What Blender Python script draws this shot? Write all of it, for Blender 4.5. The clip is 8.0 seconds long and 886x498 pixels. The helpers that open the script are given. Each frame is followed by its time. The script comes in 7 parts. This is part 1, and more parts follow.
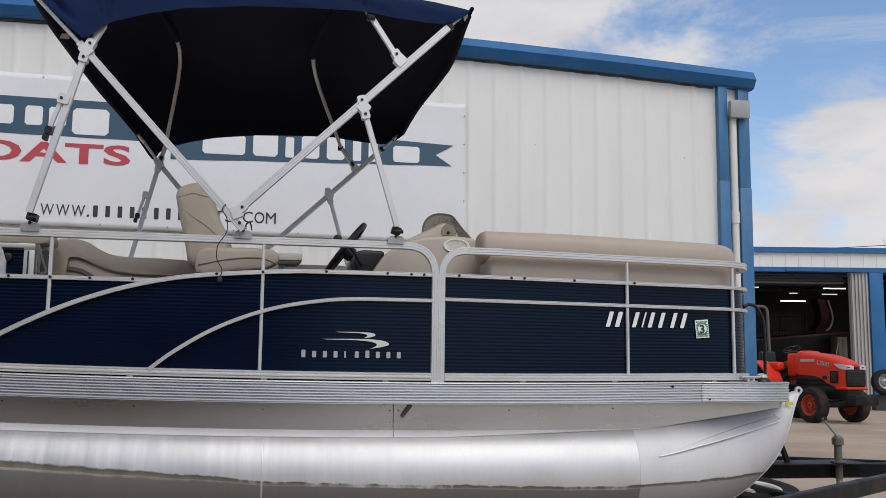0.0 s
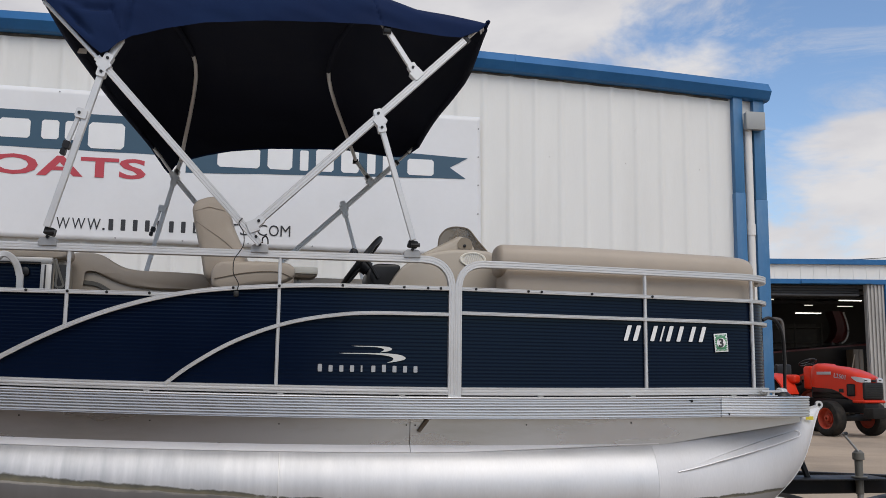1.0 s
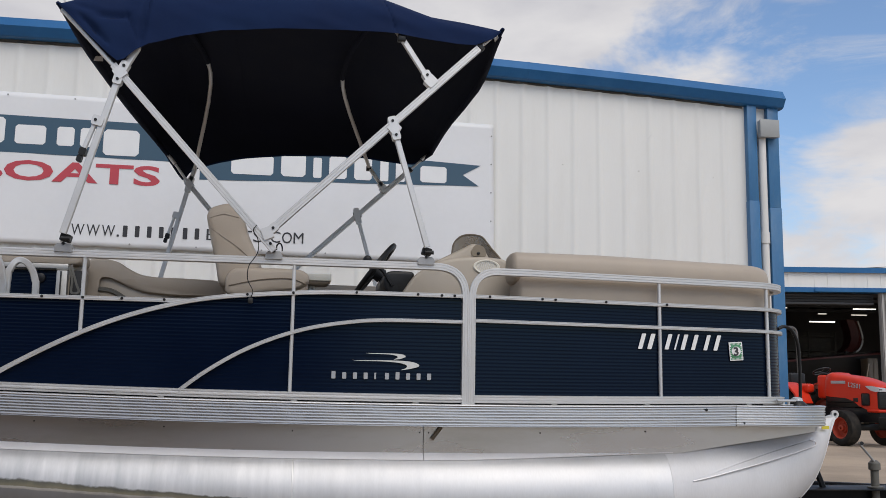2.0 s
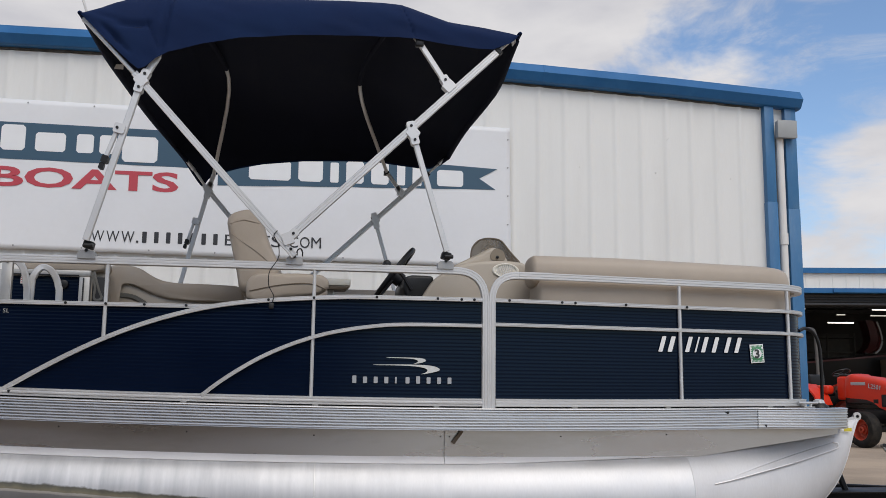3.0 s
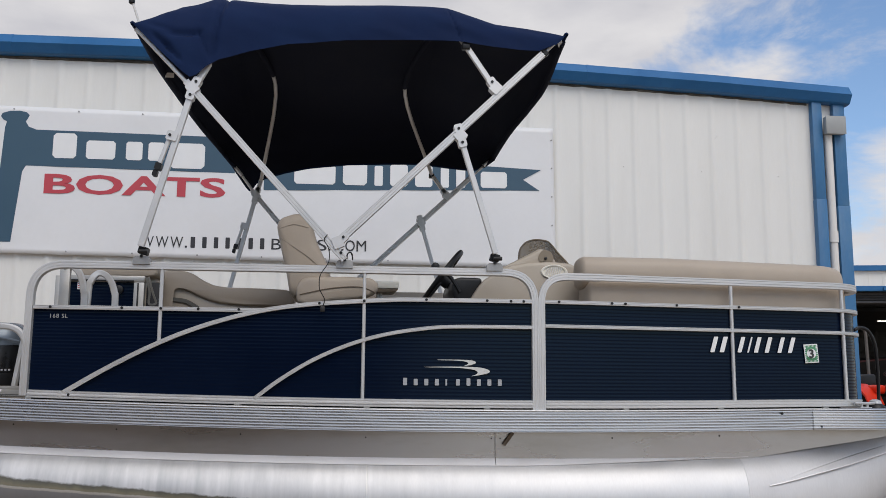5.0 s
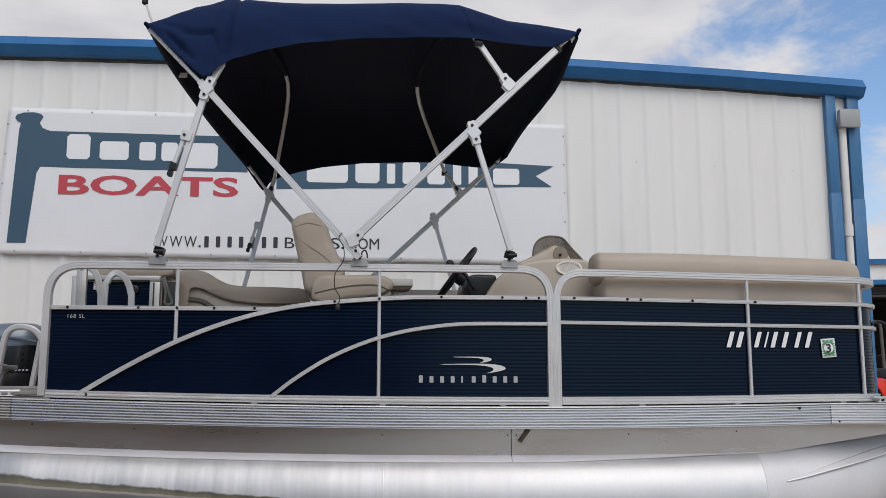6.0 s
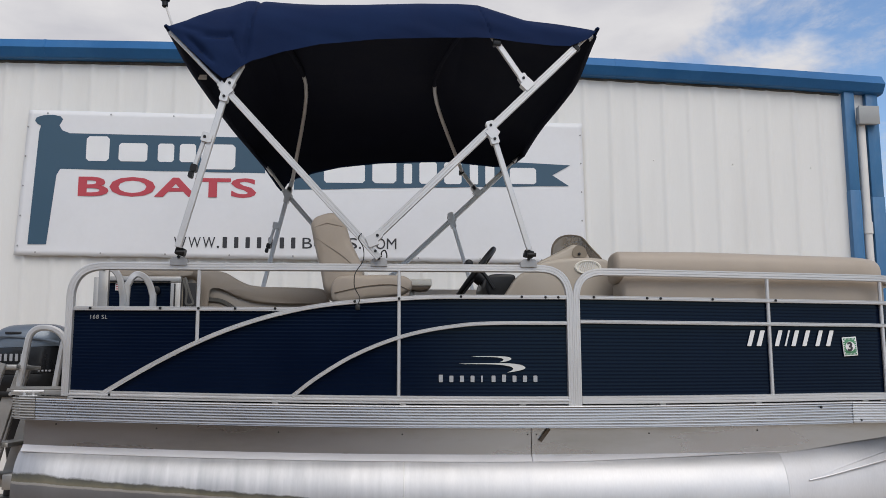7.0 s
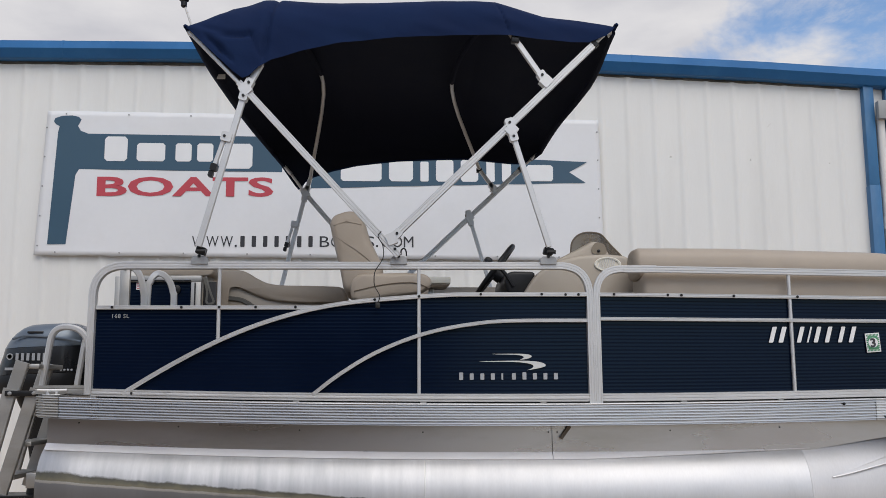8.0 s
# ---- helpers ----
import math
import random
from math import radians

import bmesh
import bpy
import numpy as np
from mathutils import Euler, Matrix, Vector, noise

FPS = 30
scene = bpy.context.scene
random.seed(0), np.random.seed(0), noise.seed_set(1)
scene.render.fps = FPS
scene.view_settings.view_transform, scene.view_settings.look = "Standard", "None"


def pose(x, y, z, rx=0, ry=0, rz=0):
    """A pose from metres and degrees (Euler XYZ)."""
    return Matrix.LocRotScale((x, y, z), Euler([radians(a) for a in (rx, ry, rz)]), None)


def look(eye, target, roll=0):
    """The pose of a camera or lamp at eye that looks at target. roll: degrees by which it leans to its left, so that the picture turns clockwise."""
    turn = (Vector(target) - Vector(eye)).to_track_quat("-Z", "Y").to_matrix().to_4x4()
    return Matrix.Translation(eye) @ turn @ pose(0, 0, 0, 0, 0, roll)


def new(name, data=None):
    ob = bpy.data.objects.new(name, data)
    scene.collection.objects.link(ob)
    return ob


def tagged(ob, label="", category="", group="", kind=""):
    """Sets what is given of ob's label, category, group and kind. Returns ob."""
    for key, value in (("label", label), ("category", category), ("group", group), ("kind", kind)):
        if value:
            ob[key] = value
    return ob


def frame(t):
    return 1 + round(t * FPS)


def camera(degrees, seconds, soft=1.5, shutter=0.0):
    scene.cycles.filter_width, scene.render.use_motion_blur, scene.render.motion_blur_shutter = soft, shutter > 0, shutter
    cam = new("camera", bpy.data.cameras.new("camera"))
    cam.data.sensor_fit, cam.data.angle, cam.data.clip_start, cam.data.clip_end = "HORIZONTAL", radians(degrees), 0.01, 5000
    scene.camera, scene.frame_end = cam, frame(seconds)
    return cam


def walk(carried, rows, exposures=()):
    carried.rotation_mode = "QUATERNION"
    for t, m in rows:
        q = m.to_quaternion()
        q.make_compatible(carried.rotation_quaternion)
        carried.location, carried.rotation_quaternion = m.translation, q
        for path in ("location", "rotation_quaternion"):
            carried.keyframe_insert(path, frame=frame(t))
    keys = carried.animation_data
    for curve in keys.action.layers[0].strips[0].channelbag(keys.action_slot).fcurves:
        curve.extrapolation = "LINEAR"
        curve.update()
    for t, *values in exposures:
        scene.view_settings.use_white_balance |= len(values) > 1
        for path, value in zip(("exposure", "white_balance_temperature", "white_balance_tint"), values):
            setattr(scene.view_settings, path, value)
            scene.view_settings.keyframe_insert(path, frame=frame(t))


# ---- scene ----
cam = camera(50.95, 8.0, soft=0.6)
PATH = [
    # seconds, x, y, z, pitch, roll, yaw
    (0.0, 0.045, -4.999, 1.118, 7.17, -0.65, -10.52),
    (0.5, 0.038, -4.979, 1.123, 7.51, -0.74, -10.27),
    (1.0, 0.024, -4.975, 1.128, 7.91, -0.66, -9.77),
    (1.5, 0.018, -4.971, 1.128, 8.19, -0.80, -9.39),
    (3.0, -0.014, -4.981, 1.132, 8.53, -0.63, -8.11),
    (3.5, -0.033, -4.995, 1.132, 8.64, -0.28, -7.30),
    (4.0, -0.047, -5.007, 1.132, 8.68, -0.20, -6.65),
    (4.5, -0.055, -4.994, 1.134, 8.67, -0.37, -6.05),
    (6.0, -0.079, -4.986, 1.134, 8.43, 0.02, -4.80),
    (6.5, -0.090, -4.996, 1.134, 8.40, 0.17, -4.36),
    (7.0, -0.103, -4.995, 1.134, 8.40, 0.14, -3.85),
    (7.5, -0.120, -4.997, 1.133, 8.35, 0.09, -3.37),
    (8.0, -0.130, -4.991, 1.134, 8.27, 0.32, -2.92),
]
walk(cam, [(t, pose(x, y, z, 90 + pitch, roll, yaw)) for t, x, y, z, pitch, roll, yaw in PATH],
     exposures=[(0.0, -0.135, 6780, 10), (8.0, -0.12, 6750, 10)])

# ---- light ----
SUN_UP, SUN_TURN = 50.0, 168.0   # elevation and compass turn in degrees
world = bpy.data.worlds.new("world")
scene.world = world
world.use_nodes = True
wn, wl = world.node_tree.nodes, world.node_tree.links
wn.clear()
w_out = wn.new("ShaderNodeOutputWorld")
w_bg = wn.new("ShaderNodeBackground")
w_sky = wn.new("ShaderNodeTexSky")
w_sky.sky_type, w_sky.sun_disc = "NISHITA", False
w_sky.sun_elevation, w_sky.sun_rotation = radians(SUN_UP), radians(SUN_TURN)
w_sky.air_density, w_sky.dust_density, w_sky.ozone_density = 1.0, 0.6, 2.0
w_co = wn.new("ShaderNodeTexCoord")
w_map = wn.new("ShaderNodeMapping")
w_map.inputs["Location"].default_value = (0.35, 0.2, 0.0)
w_map.inputs["Scale"].default_value = (1.0, 1.0, 2.4)
w_noise = wn.new("ShaderNodeTexNoise")
w_noise.inputs["Scale"].default_value, w_noise.inputs["Detail"].default_value = 4.6, 10.0
w_noise.inputs["Roughness"].default_value, w_noise.inputs["Distortion"].default_value = 0.56, 0.25


def world_math(op, a, b=None, clamp=False):
    n = wn.new("ShaderNodeMath")
    n.operation, n.use_clamp = op, clamp
    for i, v in enumerate((a, b)):
        if v is None:
            continue
        if isinstance(v, (int, float)):
            n.inputs[i].default_value = v
        else:
            wl.new(v, n.inputs[i])
    return n.outputs[0]


def world_lump(direction, start, end):
    """1 towards that direction, falling to 0 away from it."""
    d = wn.new("ShaderNodeVectorMath")
    d.operation = "DOT_PRODUCT"
    d.inputs[1].default_value = Vector(direction).normalized()
    wl.new(w_co.outputs["Generated"], d.inputs[0])
    r = wn.new("ShaderNodeMapRange")
    r.interpolation_type = "SMOOTHSTEP"
    wl.new(d.outputs["Value"], r.inputs["Value"])
    r.inputs["From Min"].default_value, r.inputs["From Max"].default_value = start, end
    return r.outputs["Result"]


wl.new(w_co.outputs["Generated"], w_map.inputs["Vector"])
wl.new(w_map.outputs["Vector"], w_noise.inputs["Vector"])
# a broad bank of cloud over the hall, cumulus low beside it, a clearer patch above
bank = world_lump((-0.12, 0.9, 0.42), 0.80, 0.96)
heap = world_lump((0.61, 0.79, 0.09), 0.974, 0.988)
clear = world_lump((0.54, 0.79, 0.29), 0.945, 0.985)
dens = world_math("ADD", w_noise.outputs["Fac"], world_math("MULTIPLY", bank, 0.235))
dens = world_math("ADD", dens, world_math("MULTIPLY", heap, 0.21))
dens = world_math("SUBTRACT", dens, world_math("MULTIPLY", clear, 0.165))
w_cover = wn.new("ShaderNodeMapRange")
w_cover.interpolation_type = "SMOOTHSTEP"
w_cover.inputs["From Min"].default_value, w_cover.inputs["From Max"].default_value = 0.42, 0.575
wl.new(dens, w_cover.inputs["Value"])
w_tone = wn.new("ShaderNodeTexNoise")
w_tone.inputs["Scale"].default_value, w_tone.inputs["Detail"].default_value = 6.5, 9.0
wl.new(w_map.outputs["Vector"], w_tone.inputs["Vector"])
w_ramp = wn.new("ShaderNodeValToRGB")
w_ramp.color_ramp.elements[0].position, w_ramp.color_ramp.elements[0].color = 0.36, (4.9, 5.0, 5.55, 1)
w_ramp.color_ramp.elements[1].position, w_ramp.color_ramp.elements[1].color = 0.64, (6.35, 6.4, 6.75, 1)
wl.new(world_math("ADD", w_tone.outputs["Fac"], world_math("MULTIPLY", heap, 0.12)), w_ramp.inputs["Fac"])
# thin streaks of high cloud between the heavier ones
w_thin = wn.new("ShaderNodeTexNoise")
w_thin.inputs["Scale"].default_value, w_thin.inputs["Detail"].default_value = 5.0, 9.0
w_thin.inputs["Roughness"].default_value, w_thin.inputs["Distortion"].default_value = 0.68, 0.8
w_long = wn.new("ShaderNodeMapping")
w_long.inputs["Rotation"].default_value = (0.0, 0.35, 0.0)
w_long.inputs["Scale"].default_value = (1.0, 1.0, 2.4)
wl.new(w_co.outputs["Generated"], w_long.inputs["Vector"])
wl.new(w_long.outputs["Vector"], w_thin.inputs["Vector"])
w_veil = wn.new("ShaderNodeMapRange")
w_veil.interpolation_type = "SMOOTHSTEP"
w_veil.inputs["From Min"].default_value, w_veil.inputs["From Max"].default_value = 0.44, 0.74
w_veil.inputs["To Max"].default_value = 0.65
wl.new(w_thin.outputs["Fac"], w_veil.inputs["Value"])
w_mix = wn.new("ShaderNodeMix")
w_mix.data_type = "RGBA"
wl.new(world_math("MAXIMUM", w_cover.outputs["Result"], w_veil.outputs["Result"]), w_mix.inputs["Factor"])
w_gain = wn.new("ShaderNodeVectorMath")
w_gain.operation = "MULTIPLY"
w_gain.inputs[1].default_value = (1.22, 1.32, 1.43)      # a deep clear blue between the clouds
wl.new(w_sky.outputs["Color"], w_gain.inputs[0])
wl.new(w_gain.outputs["Vector"], w_mix.inputs["A"])
wl.new(w_ramp.outputs["Color"], w_mix.inputs["B"])
wl.new(w_mix.outputs["Result"], w_bg.inputs["Color"])
w_bg.inputs["Strength"].default_value = 0.125
wl.new(w_bg.outputs["Background"], w_out.inputs["Surface"])

sun = new("sun", bpy.data.lights.new("sun", "SUN"))
sun.data.energy, sun.data.angle, sun.data.color = 1.75, radians(44), (1.0, 0.96, 0.90)
sun_dir = Vector((math.sin(radians(SUN_TURN)) * math.cos(radians(SUN_UP)), math.cos(radians(SUN_TURN)) * math.cos(radians(SUN_UP)), math.sin(radians(SUN_UP))))
sun.matrix_basis = look(sun_dir * 30, (0, 0, 0))


# ---- materials ----
def mat(name, color, rough=0.5, metal=0.0, vary=0.12, scale=6.0, grain=120.0, bump=0.0, bump_scale=None,
        dirt=None, dirt_amount=0.0, dirt_scale=2.0, stretch=(1, 1, 1), spread=0.0, rough_vary=0.1, coat=0.0, gloss=0.5):
    """A surface with broad and fine variation, optional dirt, and fine relief."""
    m = bpy.data.materials.new(name)
    m.use_nodes = True
    n, l = m.node_tree.nodes, m.node_tree.links
    p = n["Principled BSDF"]
    co = n.new("ShaderNodeTexCoord")
    mp = n.new("ShaderNodeMapping")
    mp.inputs["Scale"].default_value = stretch
    geo = n.new("ShaderNodeNewGeometry")
    l.new(geo.outputs["Position"], mp.inputs["Vector"])
    big, fine = n.new("ShaderNodeTexNoise"), n.new("ShaderNodeTexNoise")
    big.inputs["Scale"].default_value, big.inputs["Detail"].default_value = scale, 5.0
    fine.inputs["Scale"].default_value, fine.inputs["Detail"].default_value = grain, 3.0
    for t in (big, fine):
        l.new(mp.outputs["Vector"], t.inputs["Vector"])
    add = n.new("ShaderNodeMath")
    add.operation = "MULTIPLY_ADD"
    l.new(fine.outputs["Fac"], add.inputs[0])
    add.inputs[1].default_value = 0.35
    l.new(big.outputs["Fac"], add.inputs[2])
    rng = n.new("ShaderNodeMapRange")
    l.new(add.outputs[0], rng.inputs["Value"])
    rng.inputs["From Min"].default_value, rng.inputs["From Max"].default_value = 0.40, 0.95
    rng.inputs["To Min"].default_value, rng.inputs["To Max"].default_value = 1 - vary, 1 + vary
    value = rng.outputs["Result"]
    if spread:
        info = n.new("ShaderNodeObjectInfo")
        sp = n.new("ShaderNodeMapRange")
        l.new(info.outputs["Random"], sp.inputs["Value"])
        sp.inputs["To Min"].default_value, sp.inputs["To Max"].default_value = 1 - spread, 1 + spread
        mul = n.new("ShaderNodeMath")
        mul.operation = "MULTIPLY"
        l.new(value, mul.inputs[0])
        l.new(sp.outputs["Result"], mul.inputs[1])
        value = mul.outputs[0]
    vm = n.new("ShaderNodeVectorMath")
    vm.operation = "SCALE"
    vm.inputs[0].default_value = color[:3]
    l.new(value, vm.inputs["Scale"])
    out = vm.outputs["Vector"]
    if dirt:
        dn = n.new("ShaderNodeTexNoise")
        dn.inputs["Scale"].default_value, dn.inputs["Detail"].default_value = dirt_scale, 8.0
        dn.inputs["Roughness"].default_value = 0.65
        l.new(mp.outputs["Vector"], dn.inputs["Vector"])
        dr = n.new("ShaderNodeMapRange")
        l.new(dn.outputs["Fac"], dr.inputs["Value"])
        dr.inputs["From Min"].default_value, dr.inputs["From Max"].default_value = 0.48, 0.75
        dr.inputs["To Max"].default_value = dirt_amount
        mx = n.new("ShaderNodeMix")
        mx.data_type = "RGBA"
        l.new(dr.outputs["Result"], mx.inputs["Factor"])
        l.new(out, mx.inputs["A"])
        mx.inputs["B"].default_value = (*dirt, 1)
        out = mx.outputs["Result"]
    l.new(out, p.inputs["Base Color"])
    rr = n.new("ShaderNodeMapRange")
    l.new(big.outputs["Fac"], rr.inputs["Value"])
    rr.inputs["From Min"].default_value, rr.inputs["From Max"].default_value = 0.3, 0.7
    rr.inputs["To Min"].default_value, rr.inputs["To Max"].default_value = max(0.02, rough - rough_vary), min(1, rough + rough_vary)
    l.new(rr.outputs["Result"], p.inputs["Roughness"])
    p.inputs["Metallic"].default_value = metal
    p.inputs["Coat Weight"].default_value = coat
    p.inputs["Specular IOR Level"].default_value = gloss
    if bump:
        bt = n.new("ShaderNodeTexNoise")
        bt.inputs["Scale"].default_value, bt.inputs["Detail"].default_value = bump_scale or grain, 4.0
        l.new(mp.outputs["Vector"], bt.inputs["Vector"])
        b = n.new("ShaderNodeBump")
        b.inputs["Strength"].default_value, b.inputs["Distance"].default_value = bump, 0.01
        l.new(bt.outputs["Fac"], b.inputs["Height"])
        l.new(b.outputs["Normal"], p.inputs["Normal"])
    return m


def glow(name, color, strength):
    m = bpy.data.materials.new(name)
    m.use_nodes = True
    p = m.node_tree.nodes["Principled BSDF"]
    p.inputs["Emission Color"].default_value, p.inputs["Emission Strength"].default_value = (*color, 1), strength
    return m


M_ground = mat("yard_ground", (0.39, 0.305, 0.228), 0.9, vary=0.22, scale=0.6, grain=40, bump=0.5, bump_scale=55, dirt=(0.16, 0.13, 0.10), dirt_amount=0.6, dirt_scale=0.5)
M_wall = mat("white_sheet_steel", (0.775, 0.765, 0.735), 0.45, vary=0.03, scale=1.2, grain=30, dirt=(0.50, 0.46, 0.40), dirt_amount=0.14, dirt_scale=0.9, stretch=(3, 3, 0.5), spread=0.015)
M_trim = mat("blue_trim_paint", (0.016, 0.122, 0.305), 0.40, gloss=0.35, vary=0.12, scale=1.5, grain=40, dirt=(0.06, 0.19, 0.38), dirt_amount=0.3, dirt_scale=3, stretch=(1, 1, 0.5))
M_faded = mat("faded_blue_trim", (0.034, 0.148, 0.315), 0.45, vary=0.15, scale=2.0, grain=40, dirt=(0.16, 0.25, 0.34), dirt_amount=0.45, dirt_scale=4, stretch=(1, 1, 0.4))
M_banner = mat("banner_vinyl", (0.76, 0.76, 0.77), 0.5, vary=0.03, scale=1.0, grain=20, dirt=(0.60, 0.59, 0.57), dirt_amount=0.2, dirt_scale=1.1)
M_teal = mat("printed_teal", (0.034, 0.085, 0.135), 0.5, vary=0.05, scale=2)
M_red_print = mat("printed_red", (0.50, 0.055, 0.075), 0.5, vary=0.05, scale=2)
M_white_print = mat("printed_white", (0.80, 0.80, 0.80), 0.5, vary=0.03)
M_black_print = mat("printed_black", (0.03, 0.03, 0.035), 0.5, vary=0.05)
M_alu = mat("anodised_aluminium", (0.62, 0.615, 0.61), 0.46, metal=0.60, vary=0.06, scale=5, grain=200, rough_vary=0.06)
M_rub = mat("ribbed_rail_aluminium", (0.545, 0.54, 0.54), 0.30, metal=0.86, vary=0.04, scale=3, grain=40, stretch=(0.5, 1, 1), rough_vary=0.04)
M_alu_dull = mat("weathered_aluminium", (0.44, 0.43, 0.41), 0.5, metal=0.8, vary=0.10, scale=3, grain=150, dirt=(0.30, 0.26, 0.21), dirt_amount=0.3, dirt_scale=5, stretch=(1, 1, 3))
M_plate = mat("brushed_plate_aluminium", (0.55, 0.54, 0.545), 0.29, metal=0.90, vary=0.05, rough_vary=0.05, scale=2.0, grain=220, stretch=(0.5, 1, 2), dirt=(0.31, 0.29, 0.245), dirt_amount=0.6, dirt_scale=1.3)
M_navy = mat("navy_fence_skin", (0.0018, 0.0052, 0.0180), 0.18, vary=0.14, scale=2.2, grain=100, rough_vary=0.06, gloss=0.185)
M_navy.node_tree.nodes["Principled BSDF"].inputs["Specular Tint"].default_value = (0.70, 0.95, 1.0, 1)
M_canvas = mat("navy_canvas", (0.0066, 0.0175, 0.060), 0.85, gloss=0.12, vary=0.12, scale=2.5, grain=900, bump=0.22, bump_scale=16, dirt=(0.016, 0.032, 0.075), dirt_amount=0.35, dirt_scale=2.5)
M_lining = mat("black_canvas_lining", (0.0135, 0.0165, 0.0285), 0.95, gloss=0.08, vary=0.1, scale=4, grain=700, bump=0.1, bump_scale=700)
M_vinyl = mat("tan_vinyl", (0.415, 0.348, 0.280), 0.5, vary=0.06, scale=5, grain=350, bump=0.12, bump_scale=420, dirt=(0.30, 0.25, 0.19), dirt_amount=0.25, dirt_scale=4)
M_tan_plastic = mat("tan_moulded_plastic", (0.415, 0.358, 0.290), 0.42, vary=0.05, scale=4, grain=250)
M_brown = mat("brown_plastic", (0.15, 0.115, 0.08), 0.45, vary=0.08, scale=8)
M_grey = mat("grey_trim", (0.12, 0.115, 0.10), 0.5, vary=0.08, scale=8)
M_black = mat("black_plastic", (0.010, 0.010, 0.011), 0.42, gloss=0.35, vary=0.15, scale=10)
M_black_steel = mat("black_painted_steel", (0.006, 0.007, 0.009), 0.42, gloss=0.18, vary=0.2, scale=5, grain=60, dirt=(0.07, 0.055, 0.04), dirt_amount=0.25, dirt_scale=6)
M_rubber = mat("tyre_rubber", (0.014, 0.0132, 0.0125), 0.8, gloss=0.25, vary=0.2, scale=8, dirt=(0.09, 0.072, 0.055), dirt_amount=0.45, dirt_scale=5)
M_red = mat("orange_red_paint", (0.62, 0.030, 0.008), 0.38, vary=0.06, scale=4, coat=0.08, gloss=0.3)
M_rim_red = mat("dusty_red_rim", (0.42, 0.045, 0.018), 0.55, vary=0.15, scale=6, dirt=(0.14, 0.07, 0.04), dirt_amount=0.5, dirt_scale=6)
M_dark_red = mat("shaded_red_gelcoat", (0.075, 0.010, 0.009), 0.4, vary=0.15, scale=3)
M_cream = mat("cream_plastic", (0.82, 0.78, 0.68), 0.4, vary=0.05, scale=5)
M_maker = mat("dull_silver_print", (0.40, 0.41, 0.43), 0.4, metal=0.2, vary=0.05)
M_galv = mat("galvanised_steel", (0.36, 0.36, 0.36), 0.5, metal=0.6, vary=0.15, scale=10)
M_pipe = mat("white_pipe", (0.72, 0.70, 0.67), 0.4, vary=0.06, scale=3)
M_box = mat("grey_utility_box", (0.33, 0.34, 0.34), 0.5, vary=0.08, scale=5)
M_cowl = mat("grey_blue_cowling", (0.14, 0.17, 0.205), 0.34, metal=0.35, vary=0.10, scale=4, coat=0.15)
M_cowl_dark = mat("dark_cowling", (0.010, 0.011, 0.013), 0.3, vary=0.1, scale=4, coat=0.3)
M_silver = mat("silver_decal", (0.66, 0.66, 0.64), 0.35, metal=0.3, vary=0.04)
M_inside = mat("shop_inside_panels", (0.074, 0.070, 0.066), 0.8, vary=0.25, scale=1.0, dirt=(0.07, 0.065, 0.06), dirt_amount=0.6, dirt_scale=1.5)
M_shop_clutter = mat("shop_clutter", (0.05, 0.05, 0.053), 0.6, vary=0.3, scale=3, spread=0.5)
M_lens = mat("lamp_lens", (0.50, 0.51, 0.53), 0.12, vary=0.05, coat=0.5)
M_pale_green = mat("washed_green_print", (0.07, 0.26, 0.13), 0.5, vary=0.08, scale=40)
M_yellow = mat("printed_yellow", (0.65, 0.55, 0.05), 0.5, vary=0.05)
# dark tone for the gutter's shade on the wall, blotched with grime
M_eave_shade = mat("eave_shade_and_grime", (0.075, 0.070, 0.062), 0.9, vary=0.4, scale=9, grain=60, dirt=(0.22, 0.21, 0.19), dirt_amount=0.8, dirt_scale=6)
M_roof = mat("pale_roof_sheet", (0.55, 0.55, 0.55), 0.4, metal=0.3, vary=0.08, scale=2)
M_pier = mat("grimy_pier_sheet", (0.43, 0.41, 0.385), 0.5, metal=0.1, vary=0.08, scale=2, dirt=(0.20, 0.185, 0.165), dirt_amount=0.55, dirt_scale=1.2, stretch=(2, 2, 0.4))
M_dusty_steel = mat("dusty_dark_steel", (0.085, 0.080, 0.075), 0.6, vary=0.15, scale=5, dirt=(0.17, 0.15, 0.125), dirt_amount=0.5, dirt_scale=4)
M_twig = mat("bare_twigs", (0.09, 0.075, 0.06), 0.9, vary=0.2, scale=5)
M_wire = mat("black_cable", (0.01, 0.01, 0.01), 0.5)
M_bright = mat("bright_aluminium_flange", (0.82, 0.81, 0.825), 0.45, metal=0.22, vary=0.05, scale=3, grain=100, stretch=(1, 1, 1))
M_hollow_shade = mat("shaded_hollow_tan", (0.24, 0.195, 0.14), 0.45, vary=0.06, scale=5)
M_smoke = mat("smoked_acrylic", (0.20, 0.155, 0.10), 0.12, vary=0.08, scale=5, rough_vary=0.04)
M_smoke.node_tree.nodes["Principled BSDF"].inputs["Alpha"].default_value = 0.72
M_dim_light = glow("dim_strip_light", (1.0, 0.95, 0.85), 0.8)
M_tube_light = glow("strip_light", (1.0, 0.97, 0.90), 2.5)


